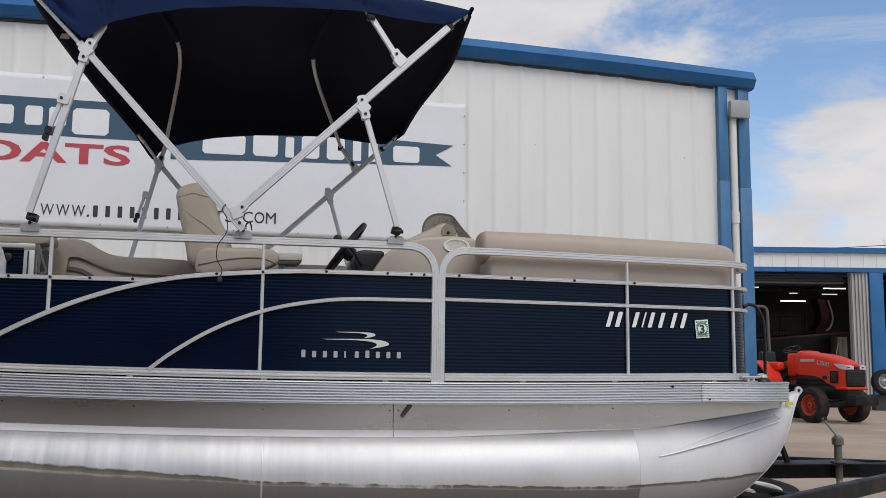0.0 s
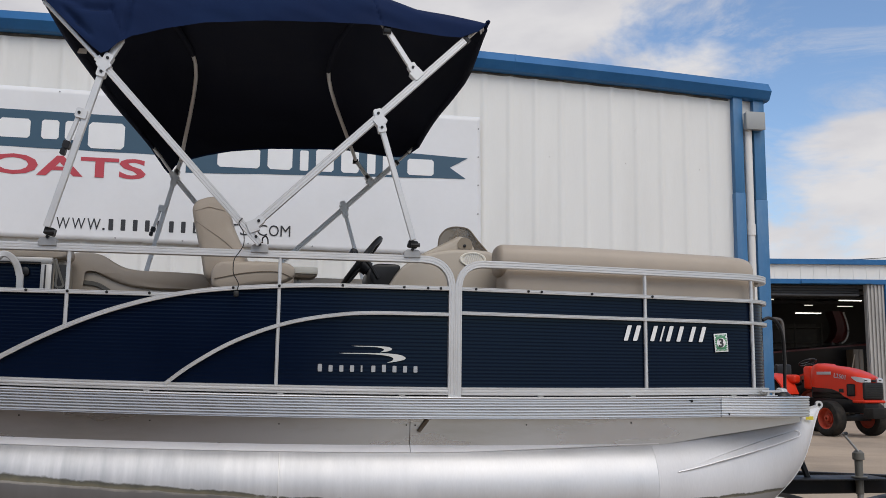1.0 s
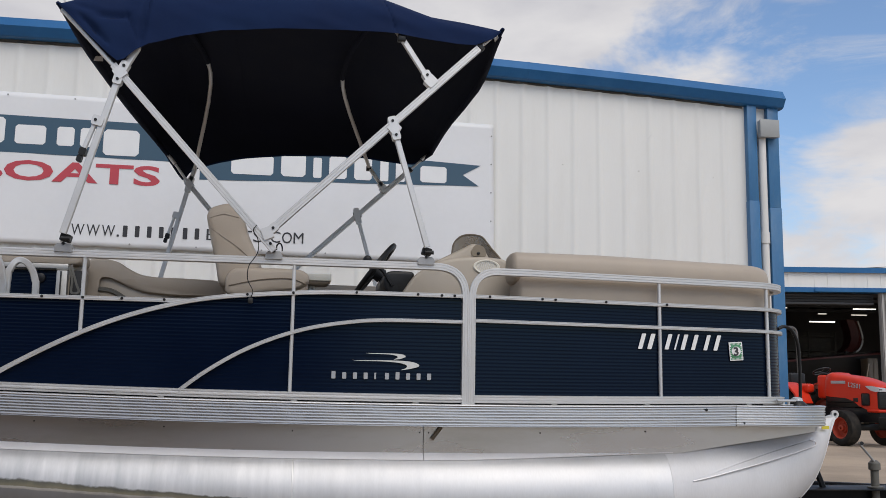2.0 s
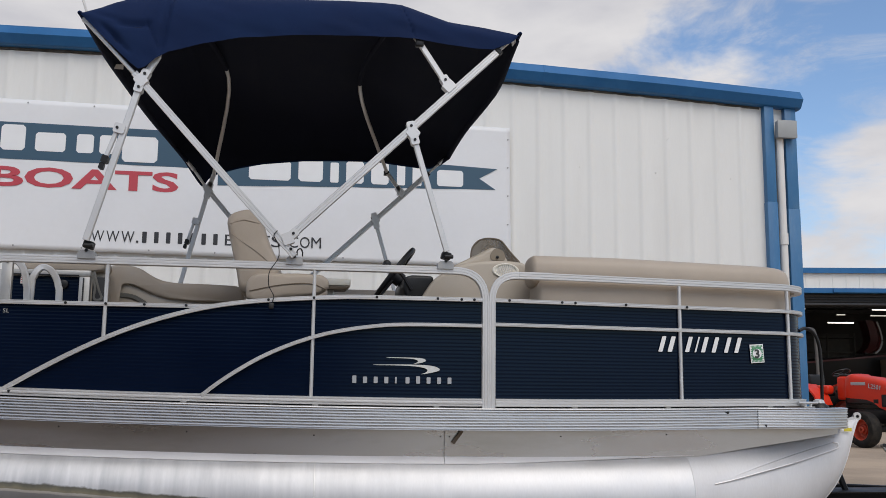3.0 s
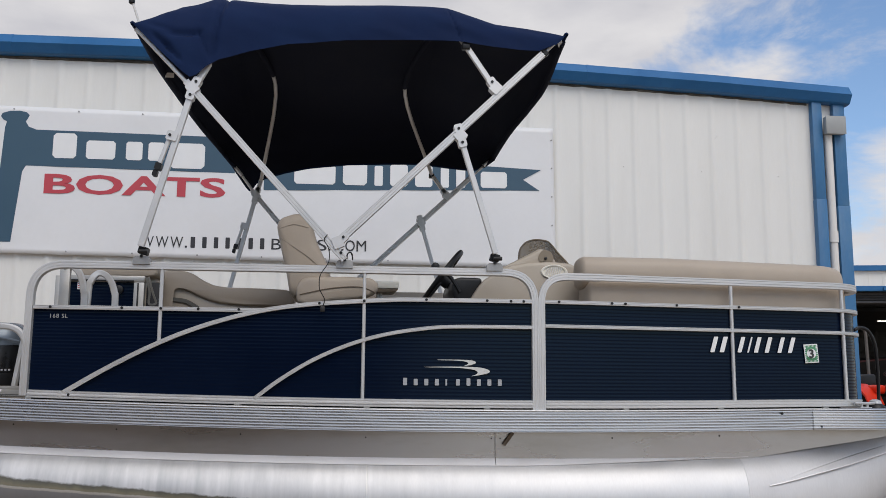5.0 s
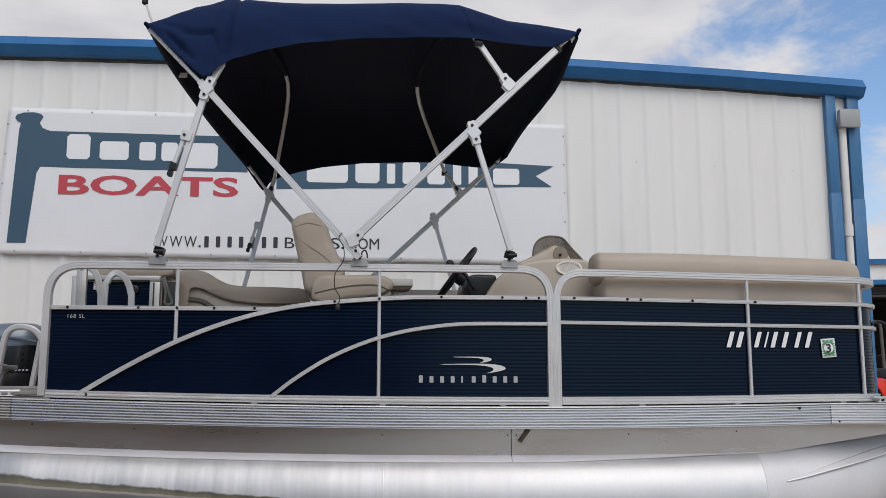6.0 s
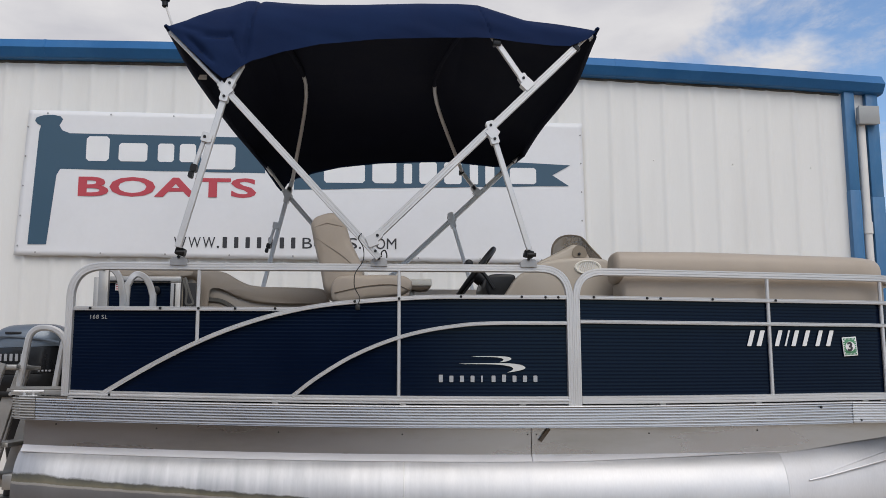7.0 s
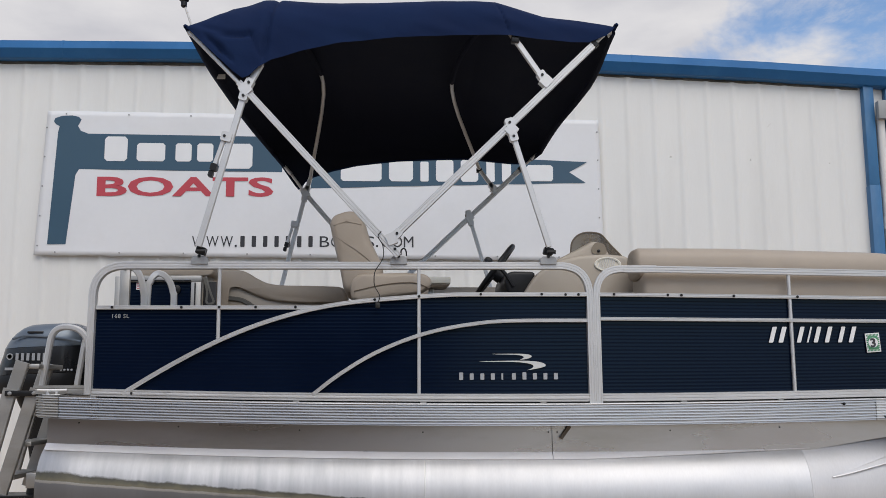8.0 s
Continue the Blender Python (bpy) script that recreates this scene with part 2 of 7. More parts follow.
def pontoon_metal(name, color, metal, rough, bottom=0.15, even=0.0):
    """Mill-finish aluminium with a brown waterline scum that rises towards the stern, over dull bottom metal."""
    m = mat(name, color, rough, metal=metal, vary=0.10, scale=2.2, grain=60, stretch=(2.2, 1, 0.5), rough_vary=0.05, dirt=(0.50, 0.51, 0.53), dirt_amount=0.18, dirt_scale=2.2)
    n, l = m.node_tree.nodes, m.node_tree.links
    p = n["Principled BSDF"]
    base = p.inputs["Base Color"].links[0].from_socket
    geo = n.new("ShaderNodeNewGeometry")
    sep = n.new("ShaderNodeSeparateXYZ")
    l.new(geo.outputs["Position"], sep.inputs["Vector"])
    wob = n.new("ShaderNodeTexNoise")
    wob.inputs["Scale"].default_value, wob.inputs["Detail"].default_value = 3.0, 9.0
    wob.inputs["Roughness"].default_value = 0.7
    l.new(geo.outputs["Position"], wob.inputs["Vector"])

    def calc(op, a, b, c=None):
        k = n.new("ShaderNodeMath")
        k.operation = op
        for i, v in enumerate((a, b, c)):
            if v is None:
                continue
            if isinstance(v, (int, float)):
                k.inputs[i].default_value = v
            else:
                l.new(v, k.inputs[i])
        return k.outputs[0]

    def step(v, a, b):
        r = n.new("ShaderNodeMapRange")
        l.new(v, r.inputs["Value"])
        r.inputs["From Min"].default_value, r.inputs["From Max"].default_value = a, b
        return r.outputs["Result"]

    # faint vertical drips, and a streaky darker tint aft and low that imitates dark reflections
    tall = n.new("ShaderNodeMapping")
    tall.inputs["Scale"].default_value = (9.0, 2.0, 0.45)
    l.new(geo.outputs["Position"], tall.inputs["Vector"])
    drip = n.new("ShaderNodeTexNoise")
    drip.inputs["Scale"].default_value, drip.inputs["Detail"].default_value = 3.0, 6.0
    l.new(tall.outputs["Vector"], drip.inputs["Vector"])
    reflect_tint = n.new("ShaderNodeMix")
    reflect_tint.data_type = "RGBA"
    reflect_tint.inputs["B"].default_value = (0.20, 0.215, 0.24, 1)
    l.new(base, reflect_tint.inputs["A"])
    smear = n.new("ShaderNodeTexNoise")
    smear.inputs["Scale"].default_value, smear.inputs["Detail"].default_value = 0.8, 5.0
    l.new(tall.outputs["Vector"], smear.inputs["Vector"])
    amount = calc("MULTIPLY", step(calc("ADD", calc("MULTIPLY", drip.outputs["Fac"], 0.5), calc("MULTIPLY", smear.outputs["Fac"], 0.5)), 0.24, 0.72), calc("MULTIPLY_ADD", calc("MULTIPLY", step(sep.outputs["X"], 1.1, -0.9), calc("MULTIPLY_ADD", step(sep.outputs["Z"], 0.80, 0.66), 0.45, 0.45)), 0.80, 0.02))
    l.new(amount, reflect_tint.inputs["Factor"])
    base = reflect_tint.outputs["Result"]

    line = calc("MAXIMUM", calc("MAXIMUM", calc("MULTIPLY_ADD", sep.outputs["X"], -0.0775, 0.503), calc("MULTIPLY_ADD", sep.outputs["X"], -0.030, 0.500)), calc("MULTIPLY_ADD", calc("MAXIMUM", calc("SUBTRACT", sep.outputs["X"], 2.0), 0.0), 0.055, 0.452))   # lower edge of the scum
    line = calc("ADD", line, calc("MULTIPLY_ADD", wob.outputs["Fac"], 0.034, -0.017))
    rel = calc("SUBTRACT", sep.outputs["Z"], line)
    aft = step(sep.outputs["X"], 0.3, -1.9)
    width = calc("MULTIPLY_ADD", aft, 0.028, 0.020)
    width = calc("MULTIPLY", width, calc("MULTIPLY_ADD", wob.outputs["Fac"], 1.2, 0.4))
    above = step(calc("DIVIDE", rel, width), 1.0, 0.75)
    below = step(rel, -0.004, 0.004)
    patch = step(calc("ADD", wob.outputs["Fac"], calc("MULTIPLY_ADD", aft, 0.4, even)), 0.36, 0.50)
    scum = calc("MULTIPLY", calc("MULTIPLY", above, below), patch)
    mx = n.new("ShaderNodeMix")
    mx.data_type = "RGBA"
    l.new(calc("MULTIPLY", step(rel, 0.003, -0.003), 0.9), mx.inputs["Factor"])
    l.new(base, mx.inputs["A"])
    mx.inputs["B"].default_value = (bottom * 1.03, bottom * 0.99, bottom * 0.97, 1)
    mx2 = n.new("ShaderNodeMix")
    mx2.data_type = "RGBA"
    l.new(calc("MULTIPLY", scum, 0.92), mx2.inputs["Factor"])
    l.new(mx.outputs["Result"], mx2.inputs["A"])
    tint = n.new("ShaderNodeValToRGB")
    tint.color_ramp.elements[0].position, tint.color_ramp.elements[0].color = 0.36, (0.034, 0.032, 0.016, 1)
    tint.color_ramp.elements[1].position, tint.color_ramp.elements[1].color = 0.62, (0.13, 0.112, 0.060, 1)
    blot = n.new("ShaderNodeTexNoise")
    blot.inputs["Scale"].default_value, blot.inputs["Detail"].default_value = 14.0, 8.0
    l.new(geo.outputs["Position"], blot.inputs["Vector"])
    l.new(calc("MULTIPLY_ADD", calc("DIVIDE", rel, width), -0.42, calc("MULTIPLY_ADD", blot.outputs["Fac"], 0.45, 0.46)), tint.inputs["Fac"])
    l.new(tint.outputs["Color"], mx2.inputs["B"])
    lime = n.new("ShaderNodeMix")           # a pale line of lime just under the scum, aft
    lime.data_type = "RGBA"
    lime.inputs["B"].default_value = (0.52, 0.48, 0.42, 1)
    edge = calc("MULTIPLY", step(calc("ABSOLUTE", calc("ADD", rel, 0.004), 0.0), 0.008, 0.003), calc("MULTIPLY", step(calc("ADD", blot.outputs["Fac"], aft), 0.75, 1.2), 0.5))
    l.new(edge, lime.inputs["Factor"])
    l.new(mx2.outputs["Result"], lime.inputs["A"])
    l.new(lime.outputs["Result"], p.inputs["Base Color"])
    l.new(calc("SUBTRACT", metal, calc("MULTIPLY", scum, metal * 0.97)), p.inputs["Metallic"])
    return m


M_pontoon = pontoon_metal("pontoon_aluminium", (0.64, 0.64, 0.65), 0.52, 0.50)
M_nose = pontoon_metal("nose_cone_aluminium", (0.66, 0.655, 0.665), 0.12, 0.50, 0.30, 0.06)


# ---- building helpers ----
def mesh_of(bm, name, material, smooth=True):
    bmesh.ops.recalc_face_normals(bm, faces=bm.faces)
    me = bpy.data.meshes.new(name)
    bm.to_mesh(me)
    bm.free()
    for mm in (material if isinstance(material, (list, tuple)) else [material]):
        me.materials.append(mm)
    if smooth and len(me.polygons):
        me.shade_smooth()
        me.set_sharp_from_angle(angle=radians(38))
    return me


def thing(name, base, label, category, group="", kind=""):
    """A top-level Empty at its base."""
    ob = new(name)
    ob.location = base
    return tagged(ob, label, category, group, kind)


def hang(ob, parent):
    """Parent ob, whose mesh is in world coordinates, keeping it where it is."""
    ob.parent = parent
    if parent.parent is None:
        ob.matrix_parent_inverse = parent.matrix_basis.inverted()
    return ob


def part(name, bm, material, parent, label="", smooth=True):
    ob = new(name, mesh_of(bm, name, material, smooth))
    return tagged(hang(ob, parent), label)


def piece(name, me, parent, m):
    """One of many alike pieces on a shared mesh."""
    ob = new(name, me)
    hang(ob, parent)
    ob.matrix_basis = m
    return ob


def solid(name, bm, material, label, category, group="", kind="", smooth=True):
    return tagged(new(name, mesh_of(bm, name, material, smooth)), label, category, group, kind)


def box(bm, lo, hi, bevel=0.0, seg=2, m=None):
    """Adds a box from corner to corner, with rounded edges."""
    lo, hi = Vector(lo), Vector(hi)
    r = bmesh.ops.create_cube(bm, size=1.0)
    vs = r["verts"]
    bmesh.ops.scale(bm, vec=hi - lo, verts=vs)
    bmesh.ops.translate(bm, vec=(lo + hi) / 2, verts=vs)
    if bevel:
        es = list({e for v in vs for e in v.link_edges})
        out = bmesh.ops.bevel(bm, geom=es, offset=bevel, segments=seg, profile=0.5, affect="EDGES")
        vs = list({v for f in out["faces"] for v in f.verts} | {v for v in vs if v.is_valid})
    if m is not None:
        bmesh.ops.transform(bm, matrix=m, verts=vs)
    return bm


def boxed(lo, hi, bevel=0.0, seg=2, m=None):
    return box(bmesh.new(), lo, hi, bevel, seg, m)


def steps(a, b, size=0.15):
    """Even steps from a to b."""
    n = max(1, int(round(abs(b - a) / size)))
    return [a + (b - a) * k / n for k in range(n + 1)]


def fillet(pts, radius, n=6):
    """A polyline with its inner corners rounded."""
    pts = [Vector(p) for p in pts]
    out = [pts[0]]
    for i in range(1, len(pts) - 1):
        a, b, c = pts[i - 1], pts[i], pts[i + 1]
        u, v = (a - b), (c - b)
        r = min(radius, u.length * 0.49, v.length * 0.49)
        p, q = b + u.normalized() * r, b + v.normalized() * r
        for k in range(n + 1):
            s = k / n
            out.append(p * (1 - s) ** 2 + b * 2 * s * (1 - s) + q * s * s)
    out.append(pts[-1])
    return out


def smooth_path(pts, n=8):
    """A Catmull-Rom curve through the points."""
    pts = [Vector(p) for p in pts]
    ext = [pts[0] * 2 - pts[1], *pts, pts[-1] * 2 - pts[-2]]
    out = []
    for i in range(1, len(ext) - 2):
        p0, p1, p2, p3 = ext[i - 1:i + 3]
        for k in range(n):
            s = k / n
            out.append(0.5 * ((2 * p1) + (p2 - p0) * s + (2 * p0 - 5 * p1 + 4 * p2 - p3) * s * s + (3 * p1 - p0 - 3 * p2 + p3) * s ** 3))
    out.append(pts[-1])
    return out


def ring(rx, ry=None, n=10):
    return [(rx * math.cos(2 * math.pi * k / n), (ry or rx) * math.sin(2 * math.pi * k / n)) for k in range(n)]


def slab(w, h, r=0.006):
    """A rectangle with cut corners, as a section."""
    w, h = w / 2, h / 2
    return [(-w + r, -h), (w - r, -h), (w, -h + r), (w, h - r), (w - r, h), (-w + r, h), (-w, h - r), (-w, -h + r)]


def grooved(w, h, g=0.0025):
    """A strut's section with two shallow grooves along each broad face."""
    w, h, c = w / 2, h / 2, 0.003
    half = [(-w + c, -h), (-w * 0.52, -h), (-w * 0.46, -h + g), (-w * 0.30, -h + g), (-w * 0.24, -h), (w * 0.24, -h), (w * 0.30, -h + g), (w * 0.46, -h + g), (w * 0.52, -h), (w - c, -h), (w, -h + c)]
    return half + [(-x, -y) for x, y in half]


def fluted(w, h, g=0.003):
    """A rail's section with two shallow grooves along its outer and inner faces."""
    return [(b, a) for a, b in reversed(grooved(h, w, g))]


def tab(bm, centre, along, w, l, thick, r=0.010):
    """A rounded tab in the upright plane, l long in the direction along, w wide, thick through."""
    c, d = Vector(centre), Vector(along).normalized()
    s = Vector((d.z, 0, -d.x))
    out = []
    for cx, cy, a0 in ((1, 1, 0), (-1, 1, 90), (-1, -1, 180), (1, -1, 270)):
        for k in range(4):
            a = radians(a0 + 30 * k)
            out.append((cx * (w / 2 - r) + r * math.cos(a), cy * (l / 2 - r) + r * math.sin(a)))
    f = bm.faces.new([bm.verts.new(c + s * x + d * y - Vector((0, thick / 2, 0))) for x, y in out])
    ext = bmesh.ops.extrude_face_region(bm, geom=[f])
    bmesh.ops.translate(bm, vec=(0, thick, 0), verts=[v for v in ext["geom"] if isinstance(v, bmesh.types.BMVert)])
    return bm


def sweep(bm, pts, section, up=(0, 0, 1), closed=False, caps=True):
    """Sweeps a section (side, up) along a polyline."""
    pts = [Vector(p) for p in pts]
    up = Vector(up)
    rows, count = [], len(pts)
    for i, p in enumerate(pts):
        a = pts[(i - 1) % count] if closed or i else p
        b = pts[(i + 1) % count] if closed or i < count - 1 else p
        d = (b - a).normalized()
        side = d.cross(up)
        if side.length < 1e-4:
            side = d.cross(Vector((1, 0, 0)))
        side.normalize()
        u = side.cross(d).normalized()
        stretch = 1.0
        if i and i < count - 1:
            c = max(0.5, (pts[i] - pts[i - 1]).normalized().dot(d))
            stretch = 1 / c
        rows.append([bm.verts.new(p + side * x * stretch + u * y) for x, y in section])
    n = len(section)
    for i in range(count if closed else count - 1):
        r, s = rows[i], rows[(i + 1) % count]
        for k in range(n):
            bm.faces.new((r[k], r[(k + 1) % n], s[(k + 1) % n], s[k]))
    if caps and not closed:
        bm.faces.new(rows[0])
        bm.faces.new(rows[-1])
    return bm


def swept(pts, section, up=(0, 0, 1), closed=False):
    return sweep(bmesh.new(), pts, section, up, closed)


def tube(pts, r, n=10):
    return swept(pts, ring(r, n=n), up=(0.013, 0.02, 1))


def rod(bm, a, b, r, n=10):
    return sweep(bm, [a, b], ring(r, n=n), up=(0.31, 0.2, 1))


def loft(rows, closed_ring=True, caps=True):
    bm = bmesh.new()
    vs = [[bm.verts.new(p) for p in r] for r in rows]
    n = len(rows[0])
    for a, b in zip(vs, vs[1:]):
        for k in range(n if closed_ring else n - 1):
            bm.faces.new((a[k], a[(k + 1) % n], b[(k + 1) % n], b[k]))
    if caps and closed_ring:
        bm.faces.new(vs[0])
        bm.faces.new(vs[-1])
    return bm


def plan_wall(path, profile):
    """Raises a vertical profile of (outward, z) along a plan path of (x, y); outward is to the right of the path."""
    pts = [Vector((*p, 0)) for p in path]
    rows = []
    for i, p in enumerate(pts):
        a, b = pts[max(0, i - 1)], pts[min(len(pts) - 1, i + 1)]
        d = (b - a).normalized()
        out = Vector((d.y, -d.x, 0))
        rows.append([p + out * o + Vector((0, 0, z)) for o, z in profile])
    return rows


def plate(outline, y, depth, hole=None):
    """A flat plate from an outline of (x, z), its face at y and its back at y + depth."""
    bm = bmesh.new()
    f = bm.faces.new([bm.verts.new((x, y, z)) for x, z in outline])
    ext = bmesh.ops.extrude_face_region(bm, geom=[f])
    bmesh.ops.translate(bm, vec=(0, depth, 0), verts=[v for v in ext["geom"] if isinstance(v, bmesh.types.BMVert)])
    return bm


def lathe(profile, centre, axis="y", n=24):
    """Turns a profile of (radius, along) round an axis through centre."""
    c = Vector(centre)
    rows = []
    for r, h in profile:
        row = []
        for k in range(n):
            a = 2 * math.pi * k / n
            u, v = r * math.cos(a), r * math.sin(a)
            row.append(c + Vector({"x": (h, u, v), "y": (u, h, v), "z": (u, v, h)}[axis]))
        rows.append(row)
    return loft(rows, True, True)


def lettering(text, size, m, extrude=0.002, bold=0.0, spacing=1.0):
    """A bmesh of the built-in font's letters, standing in the plane of m."""
    cu = bpy.data.curves.new("lettering", "FONT")
    cu.body, cu.size, cu.extrude, cu.offset, cu.space_character = text, size, extrude, bold, spacing
    cu.resolution_u = 3
    ob = bpy.data.objects.new("lettering", cu)
    me = bpy.data.meshes.new_from_object(ob)
    bm = bmesh.new()
    bm.from_mesh(me)
    bmesh.ops.transform(bm, matrix=m, verts=bm.verts)
    bpy.data.objects.remove(ob)
    bpy.data.curves.remove(cu)
    bpy.data.meshes.remove(me)
    return bm


def bar_parts(name, spec, z, y, material, parent, label="", lean=0.0, round_by=0.12):
    """One plain bar for each letter, each a part of its own."""
    for k, one in enumerate(spec):
        part(name, bars([one], z, y, lean=lean, round_by=round_by), material, parent, label if k == 0 else "", smooth=False)


def bars(spec, z, y, depth=0.003, lean=0.0, round_by=0.2):
    """Plain upright bars in place of letters: spec holds (x, width, z low, z high)."""
    bm = bmesh.new()
    for x, w, lo, hi in spec:
        c = min(w, hi - lo) * round_by
        pts = [(x + c, lo), (x + w - c, lo), (x + w, lo + c), (x + w, hi - c), (x + w - c, hi), (x + c, hi), (x, hi - c), (x, lo + c)]
        pts = [(px + (pz - lo) * lean, pz + z) for px, pz in pts]
        f = bm.faces.new([bm.verts.new((px, y, pz)) for px, pz in pts])
        ext = bmesh.ops.extrude_face_region(bm, geom=[f])
        bmesh.ops.translate(bm, vec=(0, depth, 0), verts=[v for v in ext["geom"] if isinstance(v, bmesh.types.BMVert)])
    return bm

# ---- ground ----
bm = bmesh.new()
bmesh.ops.create_grid(bm, x_segments=60, y_segments=60, size=90)
for v in bm.verts:
    v.co.z = 0.015 * noise.noise(v.co * 0.23)
gmesh = mesh_of(bm, "ground", M_ground)
ground = tagged(new("ground", gmesh), "tan dusty concrete yard with stains", "ground", kind="structure")
ground.scale = (12, 12, 1)


# ---- hall behind the boat ----
WALL_Y = 4.90
EAVE = [(-16.0, 4.705), (-4.4, 4.724), (-2.5, 4.733), (-0.4, 4.722), (1.0, 4.696), (2.5, 4.646), (4.0, 4.586), (5.6, 4.502)]   # the eave sags to the corner


def eave(x):
    """Height of the gutter's outer fold."""
    return float(np.interp(x, [p[0] for p in EAVE], [p[1] for p in EAVE]))


RIB = 0.2998
bm = boxed((-16, WALL_Y + 0.04, -0.2), (5.44, WALL_Y + 0.24, 4.50))
wall = solid("wall_south", bm, M_wall, "white ribbed sheet steel wall of a long metal hall", "wall", kind="structure", smooth=False)
bm = boxed((5.24, WALL_Y + 0.25, -0.2), (5.44, 22, 4.50))
solid("wall_east", bm, M_wall, "white sheet steel end wall of the metal hall", "wall", kind="structure", smooth=False)


def sheet_panel(ribs, height):
    """A sheet of wall cladding with raised trapezoid ribs, origin at its lower left."""
    prof = []
    for k in range(ribs):
        x0 = k * RIB
        xc = x0 + RIB * 0.5
        prof += [(x0, 0.0)] + [(xc + 0.055 * k / 6, -0.0065 * (1 + math.cos(math.pi * k / 6))) for k in range(-6, 7)]
    prof.append((ribs * RIB, 0.0))
    rows = [[Vector((x, y, z)) for x, y in prof] for z in (0.0, height)]
    return loft(rows, False, False)


panel_mesh = mesh_of(sheet_panel(3, 4.60), "wall_panel", M_wall)
first = 2.461 - RIB * 0.5 - 3 * RIB * 12
for k in range(15):
    x0 = first + 3 * RIB * k
    if x0 + 3 * RIB > 5.25:
        break
    piece("wall_panel", panel_mesh, wall, pose(x0, WALL_Y + 0.036 - 0.0006 * (k % 2), 0))
    last_x = x0 + 3 * RIB
end_mesh = mesh_of(sheet_panel(max(1, int((5.2 - last_x) / RIB)), 4.5), "wall_panel", M_wall)
piece("wall_panel", end_mesh, wall, pose(last_x, WALL_Y + 0.0355, 0))

# screws on the cladding
screw_mesh = mesh_of(lathe([(0.007, 0.0), (0.007, -0.005), (0.003, -0.008)], (0, 0, 0), "y", 8), "screw", M_pipe)
for k in range(0, 9, 3):
    for z in (3.62, 2.45):
        piece("screw", screw_mesh, wall, pose(2.461 + RIB * (k + 1.55), WALL_Y + 0.034, z - 0.01 * k))

# eave gutter: sloping cap over a deeper face, with a shadow lip
roof = thing("roof", (0, WALL_Y, 4.6), "blue folded steel eave gutter along a low roof", "roof", kind="structure")


xs = [-16, -3.72, 2.50, 5.575]
prof = [(-0.075, -0.085), (-0.135, 0.0), (-0.065, 0.108), (0.10, 0.118), (0.10, -0.096), (-0.02, -0.100), (-0.060, -0.094)]
for a, b in zip(xs, xs[1:]):
    cut = [a + 0.002] + [x for x, _ in EAVE if a + 0.1 < x < b - 0.1] + [b - 0.002]
    rows = [[Vector((x, WALL_Y + o, eave(x) + h)) for o, h in prof] for x in cut]
    part("gutter_length", loft(rows), M_trim, roof, smooth=False)
for x in xs[1:3]:
    rows = [[Vector((xx, WALL_Y + o * 1.02 - 0.001, eave(xx) + h * 1.02)) for o, h in prof] for xx in (x - 0.012, x + 0.012)]
    part("joint_cover", loft(rows), M_trim, roof, smooth=False)
# added dark strip: gutter shade and grime put into its colour
cut = [x for x, _ in EAVE[:-1]] + [5.10]
for a, b in zip(cut, cut[1:]):
    rows = [[Vector((x, WALL_Y + o, eave(x) + h)) for o, h in ((0.022, -0.090), (0.022, -0.122 - 0.005 * noise.noise(Vector((x * 7, 0, 3)))), (0.045, -0.122 - 0.005 * noise.noise(Vector((x * 7, 0, 3)))), (0.045, -0.090))] for x in steps(a, b, 0.06)]
    part("closure_strip", loft(rows), M_eave_shade, roof, "added dark strip for the shade and grime under the gutter", smooth=False)
rows = [[Vector((x, y, eave(x) + dz + 0.098)) for y, dz in ((WALL_Y - 0.05, 0.0), (WALL_Y + 16, 1.0), (WALL_Y + 16, 0.9), (WALL_Y - 0.05, -0.08))] for x in [p[0] for p in EAVE[:-1]] + [5.5]]
part("roof_sheet", loft(rows), M_roof, roof, smooth=False)

# corner: blue channel, white rain pipe, grey box and blue corner trim
corner = thing("corner_trim", (5.3, WALL_Y, 0), "blue steel corner trims with faded paint", "trim", kind="structure")
for x0, x1, dep in ((5.125, 5.245, 0.045), (5.385, 5.525, 0.030)):
    part("trim_channel", boxed((x0, WALL_Y - dep, 3.29 - (x0 > 5.3) * 0.07), (x1, WALL_Y + 0.05, 4.5), 0.01), M_faded, corner)
    part("trim_channel", boxed((x0 - 0.004, WALL_Y - dep - 0.004, -0.1), (x1 + 0.004, WALL_Y + 0.05, 3.294 - (x0 > 5.3) * 0.07), 0.01), M_faded, corner)
part("side_trim", boxed((5.444, WALL_Y + 0.055, -0.1), (5.54, WALL_Y + 0.30, 4.5), 0.006), M_trim, corner)
pipe = thing("rain_pipe", (5.31, WALL_Y - 0.02, 0), "white plastic rain pipe with a coupling", "pipe")
bm = bmesh.new()
rod(bm, (5.315, WALL_Y - 0.015, -0.02), (5.315, WALL_Y - 0.015, 4.10), 0.045, 16)
part("pipe_run", bm, M_pipe, pipe)
bm = bmesh.new()
rod(bm, (5.315, WALL_Y - 0.015, 2.80), (5.315, WALL_Y - 0.015, 2.93), 0.054, 16)
part("coupling", bm, M_pipe, pipe)
jbox = thing("utility_box", (5.36, WALL_Y - 0.1, 4.03), "grey metal utility box fixed above a pipe", "box")
part("body", boxed((5.247, WALL_Y - 0.115, 4.040), (5.475, WALL_Y - 0.047, 4.240), 0.008), M_box, jbox)
part("lid", boxed((5.243, WALL_Y - 0.130, 4.035), (5.48, WALL_Y - 0.1155, 4.245), 0.005), M_box, jbox)

